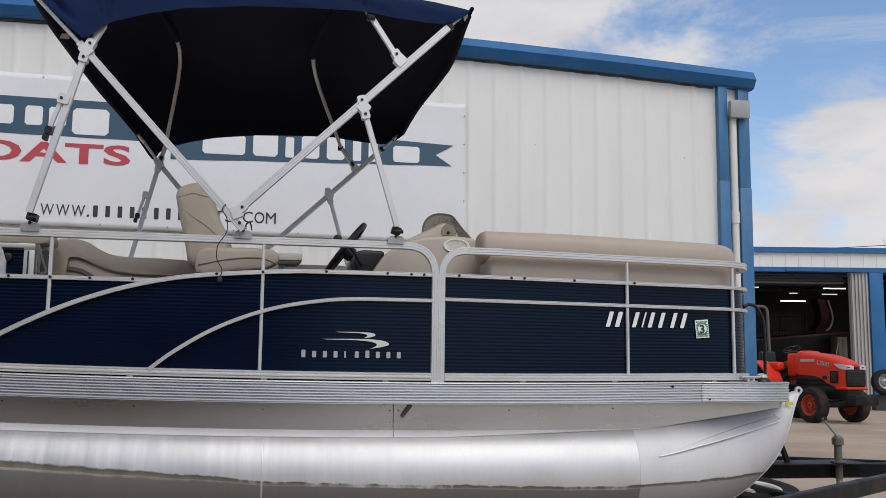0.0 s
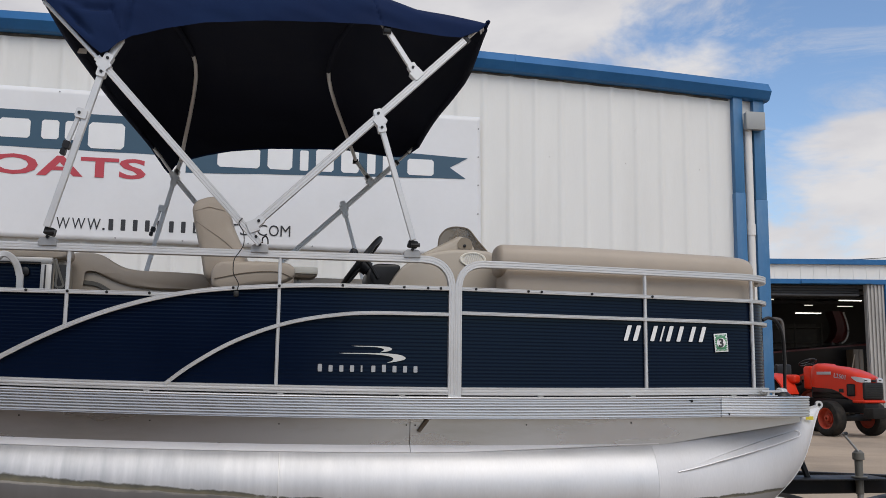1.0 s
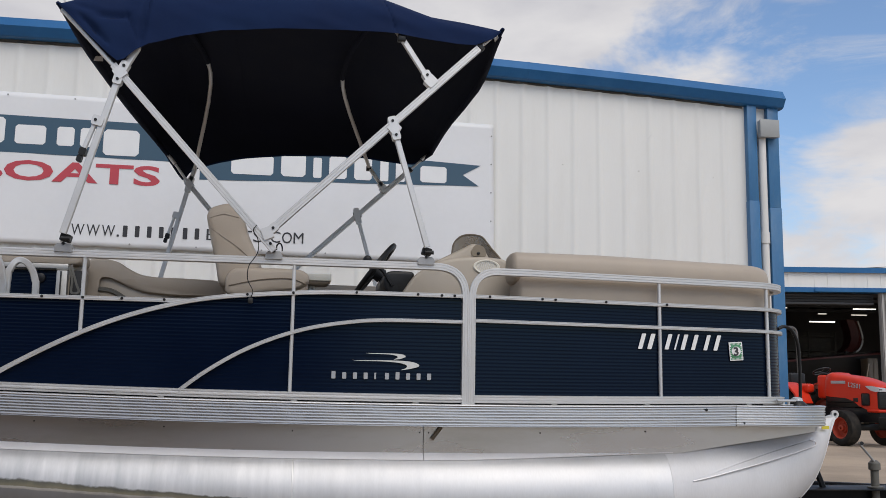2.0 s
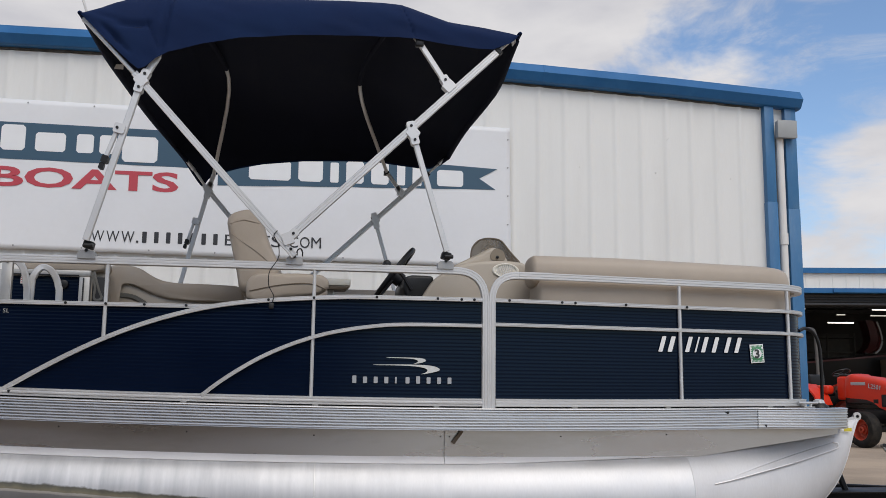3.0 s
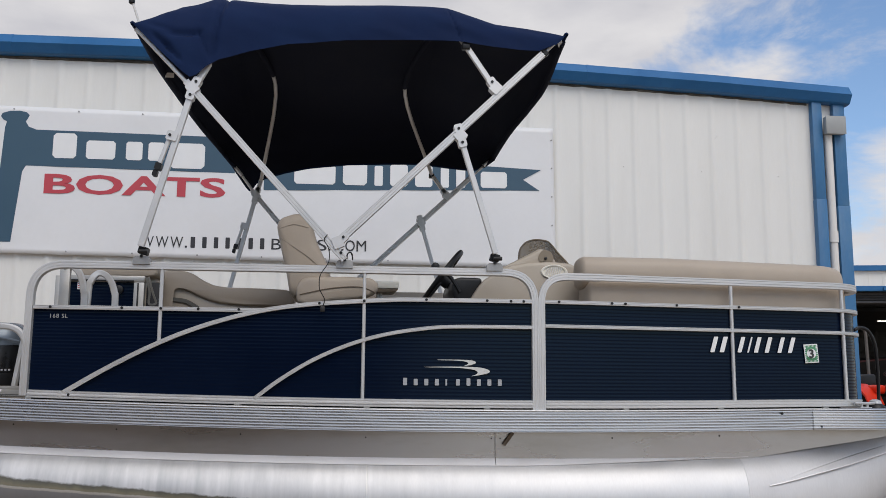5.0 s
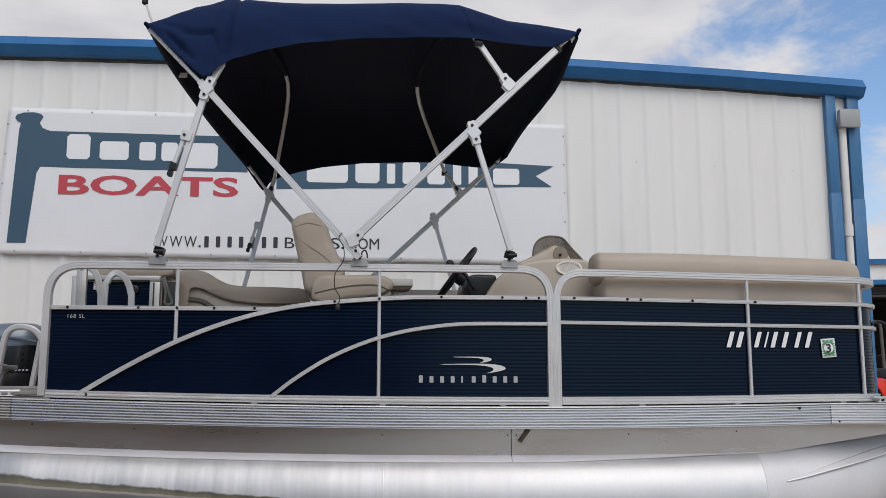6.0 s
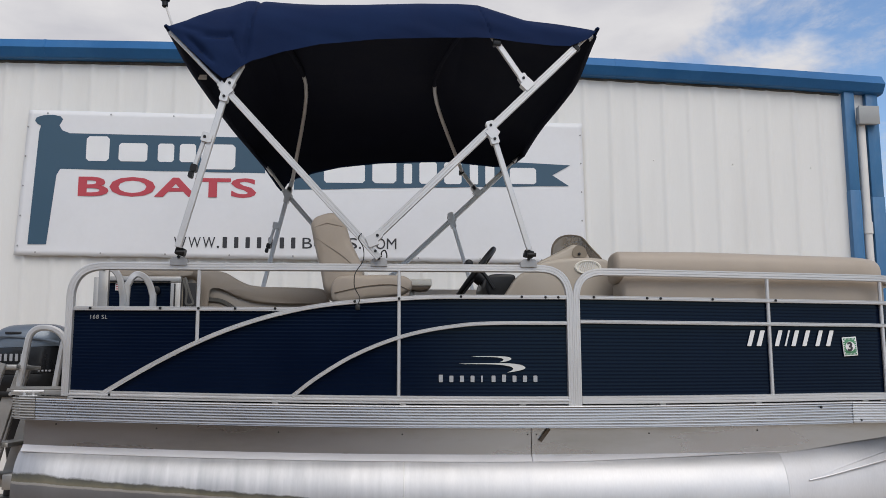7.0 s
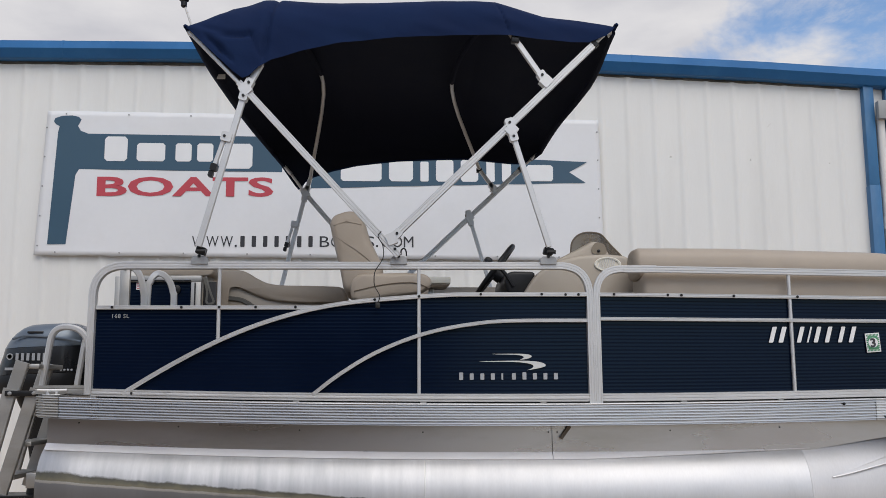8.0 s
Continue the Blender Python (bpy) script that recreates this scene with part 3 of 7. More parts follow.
# ---- banner on the wall ----
BY = WALL_Y - 0.012
banner = thing("banner", (-0.9, BY, 2.45), "large white vinyl shop banner with a teal flag sign", "banner")
bm = bmesh.new()
nx, nz = 110, 30
grid = []
for i in range(nx + 1):
    row = []
    s = i / nx
    for j in range(nz + 1):
        r = j / nz
        x = (-3.925 + 0.065 * r) * (1 - s) + (2.13 - 0.02 * r) * s
        z = (2.50 + (4.065 - 2.50) * r) * (1 - s) + (2.44 + (4.015 - 2.44) * r) * s
        sag = 0.010 * math.sin(s * 6.05 / 0.2975 * 2 * math.pi * 0.5)
        fold = max(0, 1 - r * 20) * 0.015 * noise.noise(Vector((s * 34, r * 3, 1.7))) + max(0, r * 9 - 8) * 0.008 * noise.noise(Vector((s * 50, 0, 5)))
        z += (0.012 * noise.noise(Vector((s * 40, 3, 0))) if j == 0 else 0)
        row.append(bm.verts.new((x, BY + 0.0 - abs(fold) + 0.002 * math.sin(s * 60), z)))
    grid.append(row)
for i in range(nx):
    for j in range(nz):
        bm.faces.new((grid[i][j], grid[i + 1][j], grid[i + 1][j + 1], grid[i][j + 1]))
sheet = part("sheet", bm, M_banner, banner)
md = sheet.modifiers.new("thickness", "SOLIDIFY")
md.thickness = 0.003
PY = BY - 0.006      # the print stands just proud of the sheet
# post with finial and flag band
post_pts = [(-3.79, 2.615), (-3.60, 2.615), (-3.535, 3.36), (-3.50, 3.425), (-1.35, 3.405), (-1.35, 3.795), (-3.42, 3.815), (-3.50, 3.845), (-3.535, 3.90),
            (-3.515, 3.935), (-3.50, 3.97), (-3.53, 4.0), (-3.60, 4.015), (-3.70, 4.01), (-3.775, 3.985), (-3.79, 3.95), (-3.765, 3.915), (-3.725, 3.895), (-3.74, 3.83)]
part("flag_print", plate(post_pts, PY, 0.003), M_teal, banner, "teal post and flag shape")
tail_pts = [(-1.04, 3.229), (-0.85, 3.232), (-0.15, 3.255), (1.95, 3.305), (1.77, 3.423), (1.97, 3.538), (1.39, 3.562), (-0.2, 3.62), (-1.04, 3.635)]
part("flag_tail_print", plate(tail_pts, PY - 0.001, 0.003), M_teal, banner, "teal swallow-tailed flag end")
# the firm's name as plain white bars, one for each letter
name_one = [(-3.24, 0.24, 0.0, 0.27), (-2.90, 0.30, 0.0, 0.20), (-2.49, 0.17, 0.0, 0.20), (-2.26, 0.17, 0.0, 0.20), (-2.03, 0.36, -0.075, 0.20)]
bar_parts("name_bar", name_one, 3.515, PY - 0.003, M_white_print, banner, "white bars in place of letters")
name_two = [(-0.72, 0.44, 0, 0.215), (-0.20, 0.26, 0, 0.255), (0.14, 0.09, 0, 0.22), (0.31, 0.19, 0, 0.245), (0.58, 0.19, 0, 0.245), (0.86, 0.09, 0, 0.255), (1.03, 0.10, 0.0, 0.23), (1.30, 0.29, 0.01, 0.19)]
bar_parts("name_bar", name_two, 3.31, PY - 0.004, M_white_print, banner, "white bars in place of letters")
part("word_print", lettering("BOATS", 0.285, pose(-3.335, PY, 3.142, 90) @ Matrix.Diagonal((2.14, 1, 1, 1)), 0.002, 0.007, 1.0), M_red_print, banner, "red printed word", smooth=False)
# web address: bars
wx, web = -2.285, []
for k, ch in enumerate("WWW.#######BOATS.COM"):      # the name in it stays as bars
    w = 0.058 if ch == "." else (0.150 if ch == "W" else 0.120)
    if ch == "#":
        web.append((wx, w * 0.38, 0.0, 0.118))
    elif ch == ".":
        web.append((wx, 0.022, 0.0, 0.022))
    else:
        bm = lettering(ch, 0.17, Matrix.Identity(4), 0.0015, 0.0)
        lo, hi = min(v.co.x for v in bm.verts), max(v.co.x for v in bm.verts)
        bmesh.ops.transform(bm, matrix=pose(wx, PY, 2.590, 90) @ Matrix.Diagonal((w * 0.86 / (hi - lo), 1, 1, 1)) @ pose(-lo, 0, 0), verts=bm.verts)
        part("address_letter", bm, M_black_print, banner, "black printed letter", smooth=False)
    wx += w
bar_parts("address_bar", web, 2.590, PY, M_black_print, banner, "black bars in place of a name")
eyelet = mesh_of(lathe([(0.009, 0), (0.009, -0.004), (0.004, -0.006)], (0, 0, 0), "y", 10), "eyelet", M_galv)
for k in range(9):
    s = (k + 0.3) / 9
    piece("eyelet", eyelet, banner, pose(-3.86 + s * 5.95, BY - 0.004, 4.035 - 0.05 * s))
    piece("eyelet", eyelet, banner, pose(-3.90 + s * 6.0, BY - 0.02, 2.53 - 0.05 * s))
for k in range(5):
    piece("eyelet", eyelet, banner, pose(2.09, BY - 0.004, 2.6 + 0.32 * k))
    piece("eyelet", eyelet, banner, pose(-3.89 + 0.008 * k, BY - 0.004, 2.6 + 0.32 * k))

# unseen dark wall added behind the way of the camera, to darken the boat's aft reflections
solid("wall_yard", boxed((-34, -10.2, -0.2), (0.9, -10, 3.7)), M_shop_clutter, "unseen dark wall added behind the camera to darken reflections", "wall", kind="structure", smooth=False)

# ---- pontoon boat ----
BEAM = 2.50            # between the two side fences
ZB = 1.063             # underside of the fences
RUB_LO, RUB_HI = 0.930, 1.047


def drop(x, z):
    """The bow fence runs a little lower towards the front."""
    return z if x < 1.0 else 1.08 + (z - 1.08) * (1 - 0.026 * (x - 1.0))


def sheer(x, z):
    """The deck line dips amidships and rises to the stern; the rails above it run straighter."""
    rise = 0.0069 * (x - 0.9) ** 2 - 0.017 if x < 2.45 else 0.0
    return rise * min(1.4, max(0.0, (1.77 - z) / 0.77))


def bend_to_sheer(thing_ob):
    """Lays the hull, the deck edge and the lower rails of the boat along the sheer."""
    whole = {"pontoon", "tube_section", "weld_seam", "nose_cone", "riser_plate", "riser_foot", "keel", "deck", "rub_rail", "stern_rub_rail", "bottom_rail", "bottom_bead", "bracket_stub", "spray_strake", "strake_lip", "carpet_edge"}
    for ob in thing_ob.children_recursive:
        name = ob.name.split(".")[0]
        if name in ("foot", "screw", "bolt", "rivet"):
            if ob.location.z < 1.2:
                ob.location.z += sheer(ob.location.x, ob.location.z)
        elif name in whole or name in ("skin", "stanchion", "fence_section"):
            for v in ob.data.vertices:
                k = 1.0 if name in whole else min(1.0, max(0.0, (1.50 - v.co.z) / 0.30))
                v.co.z += k * sheer(v.co.x, v.co.z)


boat = thing("pontoon_boat", (0.6, 1.25, 0.25), "pontoon boat with navy fence panels and aluminium rails on a trailer", "boat")


def side(y, mirror):
    """A y counted inwards from the near fence, or from the far one."""
    return BEAM - y if mirror else y


# -- hull tubes --
TUBE_R, TUBE_Z, TUBE_Y = 0.292, 0.545, 0.285
STEM = [(2.10, 0.253), (2.40, 0.262), (2.60, 0.295), (2.79, 0.365), (2.95, 0.475), (3.075, 0.60), (3.15, 0.74), (3.205, 0.90), (3.235, 0.975)]
TOPL = [(2.10, 0.837), (2.40, 0.856), (2.60, 0.874), (2.79, 0.896), (2.95, 0.921), (3.075, 0.944), (3.15, 0.962), (3.205, 0.972), (3.235, 0.978)]


def tube_row(x, lo, hi, half, yc, n=32):
    c, r = (lo + hi) / 2, (hi - lo) / 2
    return [Vector((x, yc + half * math.cos(2 * math.pi * k / n), c + r * math.sin(2 * math.pi * k / n))) for k in range(n)]


def pontoon(mirror):
    yc = side(TUBE_Y, mirror)
    rows = []
    for x in [-1.985, *steps(-1.95, 0.024)]:
        k = 0.90 if x == -1.985 else (0.985 if x == -1.95 else 1.0)
        rows.append(tube_row(x, TUBE_Z - TUBE_R * k, TUBE_Z + TUBE_R * k, TUBE_R * k, yc))
    bm = loft(rows)
    root = part("pontoon", bm, M_pontoon, boat, "mill-finish aluminium pontoon tube with a brown waterline")
    rows = [tube_row(x, TUBE_Z - TUBE_R, TUBE_Z + TUBE_R, TUBE_R, yc) for x in steps(0.032, 2.0995)]
    part("tube_section", loft(rows), M_pontoon, root)
    for x in (0.028, 2.100):
        rows = [tube_row(x + d, TUBE_Z - TUBE_R - h, TUBE_Z + TUBE_R + h, TUBE_R + h, yc) for d, h in ((-0.006, -0.002), (-0.003, 0.0018), (0.003, 0.0018), (0.006, -0.002))]
        part("weld_seam", loft(rows), M_alu if x < 1 else M_nose, root)
    rows = []
    for (x, lo), (_, hi) in zip(smooth_path([(*p, 0) for p in STEM], 4) and [(p.x, p.y) for p in smooth_path([(*p, 0) for p in STEM], 4)],
                                [(p.x, p.y) for p in smooth_path([(*p, 0) for p in TOPL], 4)]):
        s = min(1.0, max(0.0, x - 2.12) / (3.24 - 2.12))
        half = max(0.008, TUBE_R * (1 - s ** 1.9) ** 0.75)
        rows.append(tube_row(x, lo, hi, half, yc))
    part("nose_cone", loft(rows), M_nose, root, "pointed nose cone")
    # stem strip with its lifting eye
    stem = [Vector((x + 0.006, yc, z)) for x, z in STEM]
    part("stem_strip", swept(smooth_path(stem, 5), slab(0.022, 0.026, 0.004), up=(0, 1, 0)), M_bright, root)
    bm = plate([(3.13, 0.925), (3.222, 0.925), (3.262, 0.975), (3.236, 0.994), (3.20, 0.985), (3.13, 0.955)], yc - 0.006, 0.012)
    part("tow_ring", lathe([(0.010, -0.0065), (0.024, -0.0065), (0.024, 0.0065), (0.010, 0.0065), (0.010, -0.0065)], (3.250, yc, 0.994), "y", 18), M_alu, root)
    part("tow_eye", bm, M_alu, root)
    # spray strake along the nose
    sgn = 1 if mirror else -1
    pts = []
    for k in range(13):
        s = k / 12
        x = 2.215 + 0.815 * s
        z = 0.636 + 0.18 * s ** 1.1
        sx = (x - 2.14) / 1.075
        half = TUBE_R * (1 - sx ** 1.9) ** 0.75
        lo = np.interp(x, [p[0] for p in STEM], [p[1] for p in STEM])
        hi = np.interp(x, [p[0] for p in TOPL], [p[1] for p in TOPL])
        q = (z - (lo + hi) / 2) / ((hi - lo) / 2)
        pts.append(Vector((x, yc + sgn * half * math.sqrt(max(0, 1 - q * q)), z)))
    rows = []
    for i, p in enumerate(pts):
        w = 0.06 + 0.94 * math.sin(math.pi * min(1.0, i / 11.5) * 0.62)
        rows.append([p + Vector((0, -sgn * o * w, h * w)) for o, h in ((0.02, -0.004), (-0.022, -0.003), (-0.024, 0.002), (0.004, 0.034), (0.02, 0.036))])
    part("spray_strake", loft(rows), M_nose, root)
    lip = [r[1] + Vector((0, sgn * 0.001, 0)) for r in rows]
    tip = lip[-1]
    lip += [tip + Vector((0.016, -sgn * 0.006, 0.012)), tip + Vector((0.014, -sgn * 0.012, 0.028)), tip + Vector((-0.01, -sgn * 0.018, 0.034))]
    part("strake_lip", tube(smooth_path(lip, 3), 0.0038, 6), M_bright, root, "bright rolled lip")
    # riser plate between tube and deck
    yp = side(0.105, mirror)
    for a, b in ((-1.962, 0.718), (0.722, 2.14)):
        part("riser_plate", loft([[Vector((x, yp - sgn * o, z)) for o, z in ((0, 0.775), (0, RUB_LO + 0.01), (0.012, RUB_LO + 0.01), (0.012, 0.775))] for x in steps(a, b)]), M_plate, root)
        rows = []
        for x in steps(a, b):
            thin = min(1.0, max(0.0, (x - 0.95) / 1.10))         # the flange dies out towards the bow
            lo, hi, out = -0.034 + 0.032 * thin, 0.004 - 0.005 * thin, 1 - 0.85 * thin
            rows.append([Vector((x, yp + sgn * u, 0.785 + v)) for u, v in ((-0.022, lo + 0.004), (0.028 * out, lo), (0.033 * out, lo + 0.004), (0.005, hi), (-0.022, hi))])
        part("riser_foot", loft(rows), M_bright, root)
    rows = []
    for k in range(9):
        s = k / 8
        x = 2.1402 + 0.92 * s
        lo = 0.775 + 0.120 * s ** 1.05
        rows.append([Vector((x, yp + sgn * o + (-sgn) * 0.075 * s * s, z)) for o, z in ((0, lo), (0, RUB_LO + 0.01), (-0.012, RUB_LO + 0.01), (-0.012, lo))])
    part("riser_plate", loft(rows), M_plate, root)
    bm = bmesh.new()
    rod(bm, (-1.90, yc, 0.252), (2.3, yc, 0.252), 0.013, 8)
    part("keel", bm, M_alu_dull, root)
    bolt = mesh_of(lathe([(0.0042, 0), (0.0042, sgn * 0.003), (0.002, sgn * 0.004)], (0, 0, 0), "y", 8), "bolt", M_black)
    for x, z in ((-1.80, 0.905), (-1.28, 0.900), (-0.64, 0.895), (0.02, 0.892), (0.70, 0.893), (0.748, 0.893), (1.37, 0.895), (1.98, 0.90)):
        piece("bolt", bolt, root, pose(x, yp + sgn * 0.0005, z))
    return root


near_tube = pontoon(False)
pontoon(True)
# snapped bracket stub under the rub rail
part("bracket_stub", swept([(0.815, 0.090, 0.925), (0.765, 0.090, 0.860)], slab(0.014, 0.02, 0.002)), M_brown, boat, "rusty bracket stub")

# -- deck and rub rail --
deck_plan = [(-1.96, 0.0)] + [(2.775 + 0.30 * math.sin(a), 0.26 - 0.30 * math.cos(a)) for a in [k * math.pi / 16 for k in range(9)]]
rows = [[Vector((x, y, z)) for y, z in ((y0, 1.041), (BEAM - y0, 1.041), (BEAM - y0, 1.011), (y0, 1.011))] for x, y0 in [(x, 0.0) for x in steps(-1.96, 2.70)] + deck_plan[1:-1] + [(3.0745, 0.25)]]
bm = loft(rows)
part("deck", bm, M_brown, boat, "brown deck floor")
RUB = [(0.0, RUB_LO), (0.034, RUB_LO + 0.002)]
for k in range(7):
    z0 = RUB_LO + 0.006 + k * 0.0146
    RUB += [(0.033, z0 + 0.0012), (0.041, z0 + 0.0028), (0.043, z0 + 0.0046), (0.042, z0 + 0.0104), (0.033, z0 + 0.0118)]
RUB += [(0.043, RUB_HI - 0.0105), (0.0465, RUB_HI - 0.007), (0.0455, RUB_HI - 0.003), (0.041, RUB_HI), (0.0, RUB_HI)]


def rub_piece(path, name="rub_rail", material=M_rub, least=0.0):
    section = [(max(o, least) if 0.01 < o < 0.04 else o, z) for o, z in RUB]
    return part(name, loft(plan_wall(path, section), True, True), material, boat, "ribbed aluminium rub rail")


rub_piece([(x, 0.0) for x in steps(-1.86, 2.457)])
rub_piece([(2.463, -0.002)] + [(x, y - 0.002) for x, y in deck_plan[1:]] + [(3.073, 0.5), (3.073, BEAM / 2 - 0.002)], least=0.0375)
rub_piece([(3.073, BEAM / 2 + 0.002), (3.073, BEAM - 0.5)] + [(x, BEAM - y + 0.002) for x, y in reversed(deck_plan[1:])] + [(2.463, BEAM + 0.002)], least=0.0375)
rub_piece([(x, BEAM) for x in steps(2.457, -1.86)])
rub_piece([(-1.955, BEAM - 0.03), (-1.955, 0.02), (-1.93, -0.003), (-1.862, -0.003)], "stern_rub_rail", M_alu_dull)
# added black strips stand in for the shade seen through the fence gap
for y in (0.045, BEAM - 0.045):
    part("carpet_edge", loft([[Vector((x, y + o, z)) for o, z in ((-0.006, 1.030), (0.006, 1.030), (0.006, 1.098), (-0.006, 1.098))] for x in steps(-1.70, 2.66)]), M_black, boat, "added black strip for the shade in the gap under the fence")
screw = mesh_of(lathe([(0.008, 0), (0.008, -0.004), (0.004, -0.007)], (0, 0, 0), "y", 8), "screw", M_black)
for x, z, y in ((2.28, 1.022, -0.041), (2.60, 1.02, -0.043), (2.50, 0.945, -0.043), (2.62, 0.945, -0.043), (2.93, 1.02, -0.008)):
    piece("screw", screw, boat, pose(x, y, z))

# -- fences --
STERN_X, GATE_X = -1.726, 0.943
CORNER = [(2.604 + 0.25 * math.sin(a), 0.25 - 0.25 * math.cos(a)) for a in [k * math.pi / 20 for k in range(11)]]
ARC1 = [(-1.55, 1.094), (-1.398, 1.188), (-1.246, 1.275), (-1.094, 1.353), (-0.942, 1.42), (-0.79, 1.475), (-0.637, 1.519), (-0.485, 1.552), (-0.333, 1.574), (-0.181, 1.588), (-0.01, 1.6005), (0.13, 1.6085), (0.275, 1.612), (0.905, 1.612)]
ARC2 = [(-0.562, 1.084), (-0.468, 1.158), (-0.373, 1.222), (-0.279, 1.278), (-0.185, 1.324), (-0.09, 1.363), (0.004, 1.395), (0.098, 1.42), (0.193, 1.439), (0.287, 1.453), (0.4, 1.4655), (0.57, 1.471), (0.905, 1.471)]


def skin_profile(lo, hi, inward=0.0):
    """Fine horizontal corrugation."""
    n = max(3, int((hi - lo) / 0.0185))
    step = (hi - lo) / n
    pr = []
    for k in range(n):
        z = lo + k * step
        pr += [(inward, z), (inward + 0.0013, z + step * 0.33), (inward + 0.0013, z + step * 0.67)]
    pr.append((inward, hi))
    return pr


def fence(mirror):
    sgn = 1 if mirror else -1
    Y = BEAM if mirror else 0.0
    flip = (lambda pts: [(x, BEAM - y) for x, y in reversed(pts)]) if mirror else (lambda pts: pts)
    # aft section
    top = fillet([(STERN_X, Y, ZB), (STERN_X, Y, 1.768), (0.924, Y, 1.768), (0.924, Y, 1.03)], 0.17, 10)
    aft = part("fence_section", swept(top, grooved(0.040, 0.036, 0.0015), up=(0, 1, 0)), M_alu, boat, "aluminium fence section with sweeping arc rails")
    part("mid_rail", swept([(STERN_X + 0.02, Y, 1.545), (-0.53, Y, 1.543)], fluted(0.030, 0.024, 0.002)), M_alu, aft)
    part("bottom_rail", swept([(x, Y, ZB + 0.012) for x in steps(STERN_X + 0.02, 0.906)], fluted(0.034, 0.042, 0.003)), M_alu, aft)
    part("bottom_bead", swept([(x, Y + sgn * 0.018, ZB + 0.010) for x in steps(STERN_X + 0.02, 0.906)], slab(0.008, 0.010, 0.002)), M_alu, aft)
    for arc, h in ((ARC1, 0.026), (ARC2, 0.022)):
        part("arc_rail", swept(smooth_path([(x, Y + sgn * 0.004, z) for x, z in arc], 5), fluted(0.034, h, 0.0016), up=(0, 0, 1)), M_alu, aft)
    for x, lo, hi in ((-1.066, 1.36, 1.752), (-0.003, ZB + 0.03, 1.752)):
        part("stanchion", swept([(x, Y + sgn * 0.003, lo), (x, Y + sgn * 0.003, hi)], slab(0.018, 0.022, 0.005), up=(0, 1, 0)), M_alu, aft)
    # skin: cut along the upper arc at its top edge
    xs = [STERN_X + 0.01 + k * (0.915 - STERN_X - 0.01) / 60 for k in range(61)]
    bm = bmesh.new()
    lo = ZB + 0.025
    cols = []
    for x in xs:
        hi = max(1.545, float(np.interp(x, [p[0] for p in ARC1], [p[1] for p in ARC1])))
        pr = skin_profile(lo, 1.545, 0.0) + skin_profile(1.545, 1.545 + 0.075, 0.0)[1:]
        cols.append([bm.verts.new((x, Y - sgn * (0.008 - o), min(z, hi))) for o, z in pr])
    for a, b in zip(cols, cols[1:]):
        for k in range(len(a) - 1):
            if (a[k].co - a[k + 1].co).length > 1e-5 or (b[k].co - b[k + 1].co).length > 1e-5:
                bm.faces.new((a[k], b[k], b[k + 1], a[k + 1]))
    part("skin", bm, M_navy, aft, "navy ribbed aluminium skin")
    # bow section
    wrap = [(x, 0.0) for x in steps(GATE_X + 0.036, 2.4)] + CORNER + [(2.854, 0.42)]
    plan = [Vector((x, side(y, mirror), 0)) for x, y in wrap]
    rail = fillet([(0.961, Y, 1.03), (0.961, Y, 1.752), (1.5, Y, drop(1.5, 1.755))], 0.15, 10)[:-1]
    bend = len(rail) + 1
    rail += [Vector((p.x, p.y, drop(p.x, 1.755))) for p in plan if p.x > 1.16]
    bow = part("fence_section", swept(rail[:bend], grooved(0.040, 0.034, 0.0015), up=(0, 1, 0)), M_alu, boat, "aluminium bow fence section curved round the corner")
    part("top_rail", swept(rail[bend - 2:], fluted(0.040, 0.040, 0.003)), M_alu, bow)
    for name, z, h in (("mid_rail", 1.612, 0.024), ("lower_rail", 1.480, 0.022), ("bottom_rail", ZB + 0.012, 0.042)):
        pts = [Vector((p.x, p.y + sgn * 0.003, drop(p.x, z))) for p in plan]
        part(name, swept(pts, fluted(0.034, h, 0.0025)), M_alu, bow)
    for x, y in ((2.031, 0.0), (2.682, 0.012)):
        part("stanchion", swept([(x, side(y, mirror) + sgn * 0.005, ZB + 0.03), (x, side(y, mirror) + sgn * 0.005, drop(x, 1.74))], slab(0.018, 0.022, 0.005), up=(0, 1, 0)), M_alu, bow)
    bm = bmesh.new()
    rows = []
    for i, p in enumerate(plan):
        a, b = plan[max(0, i - 1)], plan[min(len(plan) - 1, i + 1)]
        d = (b - a).normalized()
        o = Vector((d.y, -d.x, 0)) * (1 if not mirror else -1)
        rows.append([bm.verts.new(p + o * (k - 0.008) + Vector((0, 0, drop(p.x, z)))) for k, z in skin_profile(ZB + 0.025, 1.612)])
    for a, b in zip(rows, rows[1:]):
        for k in range(len(a) - 1):
            bm.faces.new((a[k], b[k], b[k + 1], a[k + 1]))
    part("skin", bm, M_navy, bow, "navy ribbed aluminium skin")
    # short feet that lift the fence off the deck
    foot = mesh_of(boxed((-0.016, -0.012, -0.024), (0.016, 0.012, 0.0), 0.003), "foot", M_alu_dull)
    for x in (-1.70, -0.65, 0.02, 0.66, 0.93, 1.42, 1.95, 2.55):
        piece("foot", foot, aft if x < 0.94 else bow, pose(x, Y, ZB + 0.002))
    riv = mesh_of(lathe([(0.0075, 0), (0.0075, sgn * 0.004), (0.004, sgn * 0.007)], (0, 0, 0), "y", 8), "rivet", M_black)
    for x in (-1.62, -1.26, -1.062, -0.87, -0.66):
        piece("rivet", riv, aft, pose(x, Y + sgn * 0.0155, 1.545))
    for x, z in ((-0.24, 1.584), (-0.003, 1.600), (0.33, 1.612), (0.66, 1.612), (0.79, 1.610), (0.86, 1.610)):
        piece("rivet", riv, aft, pose(x, Y + sgn * 0.0195, z))
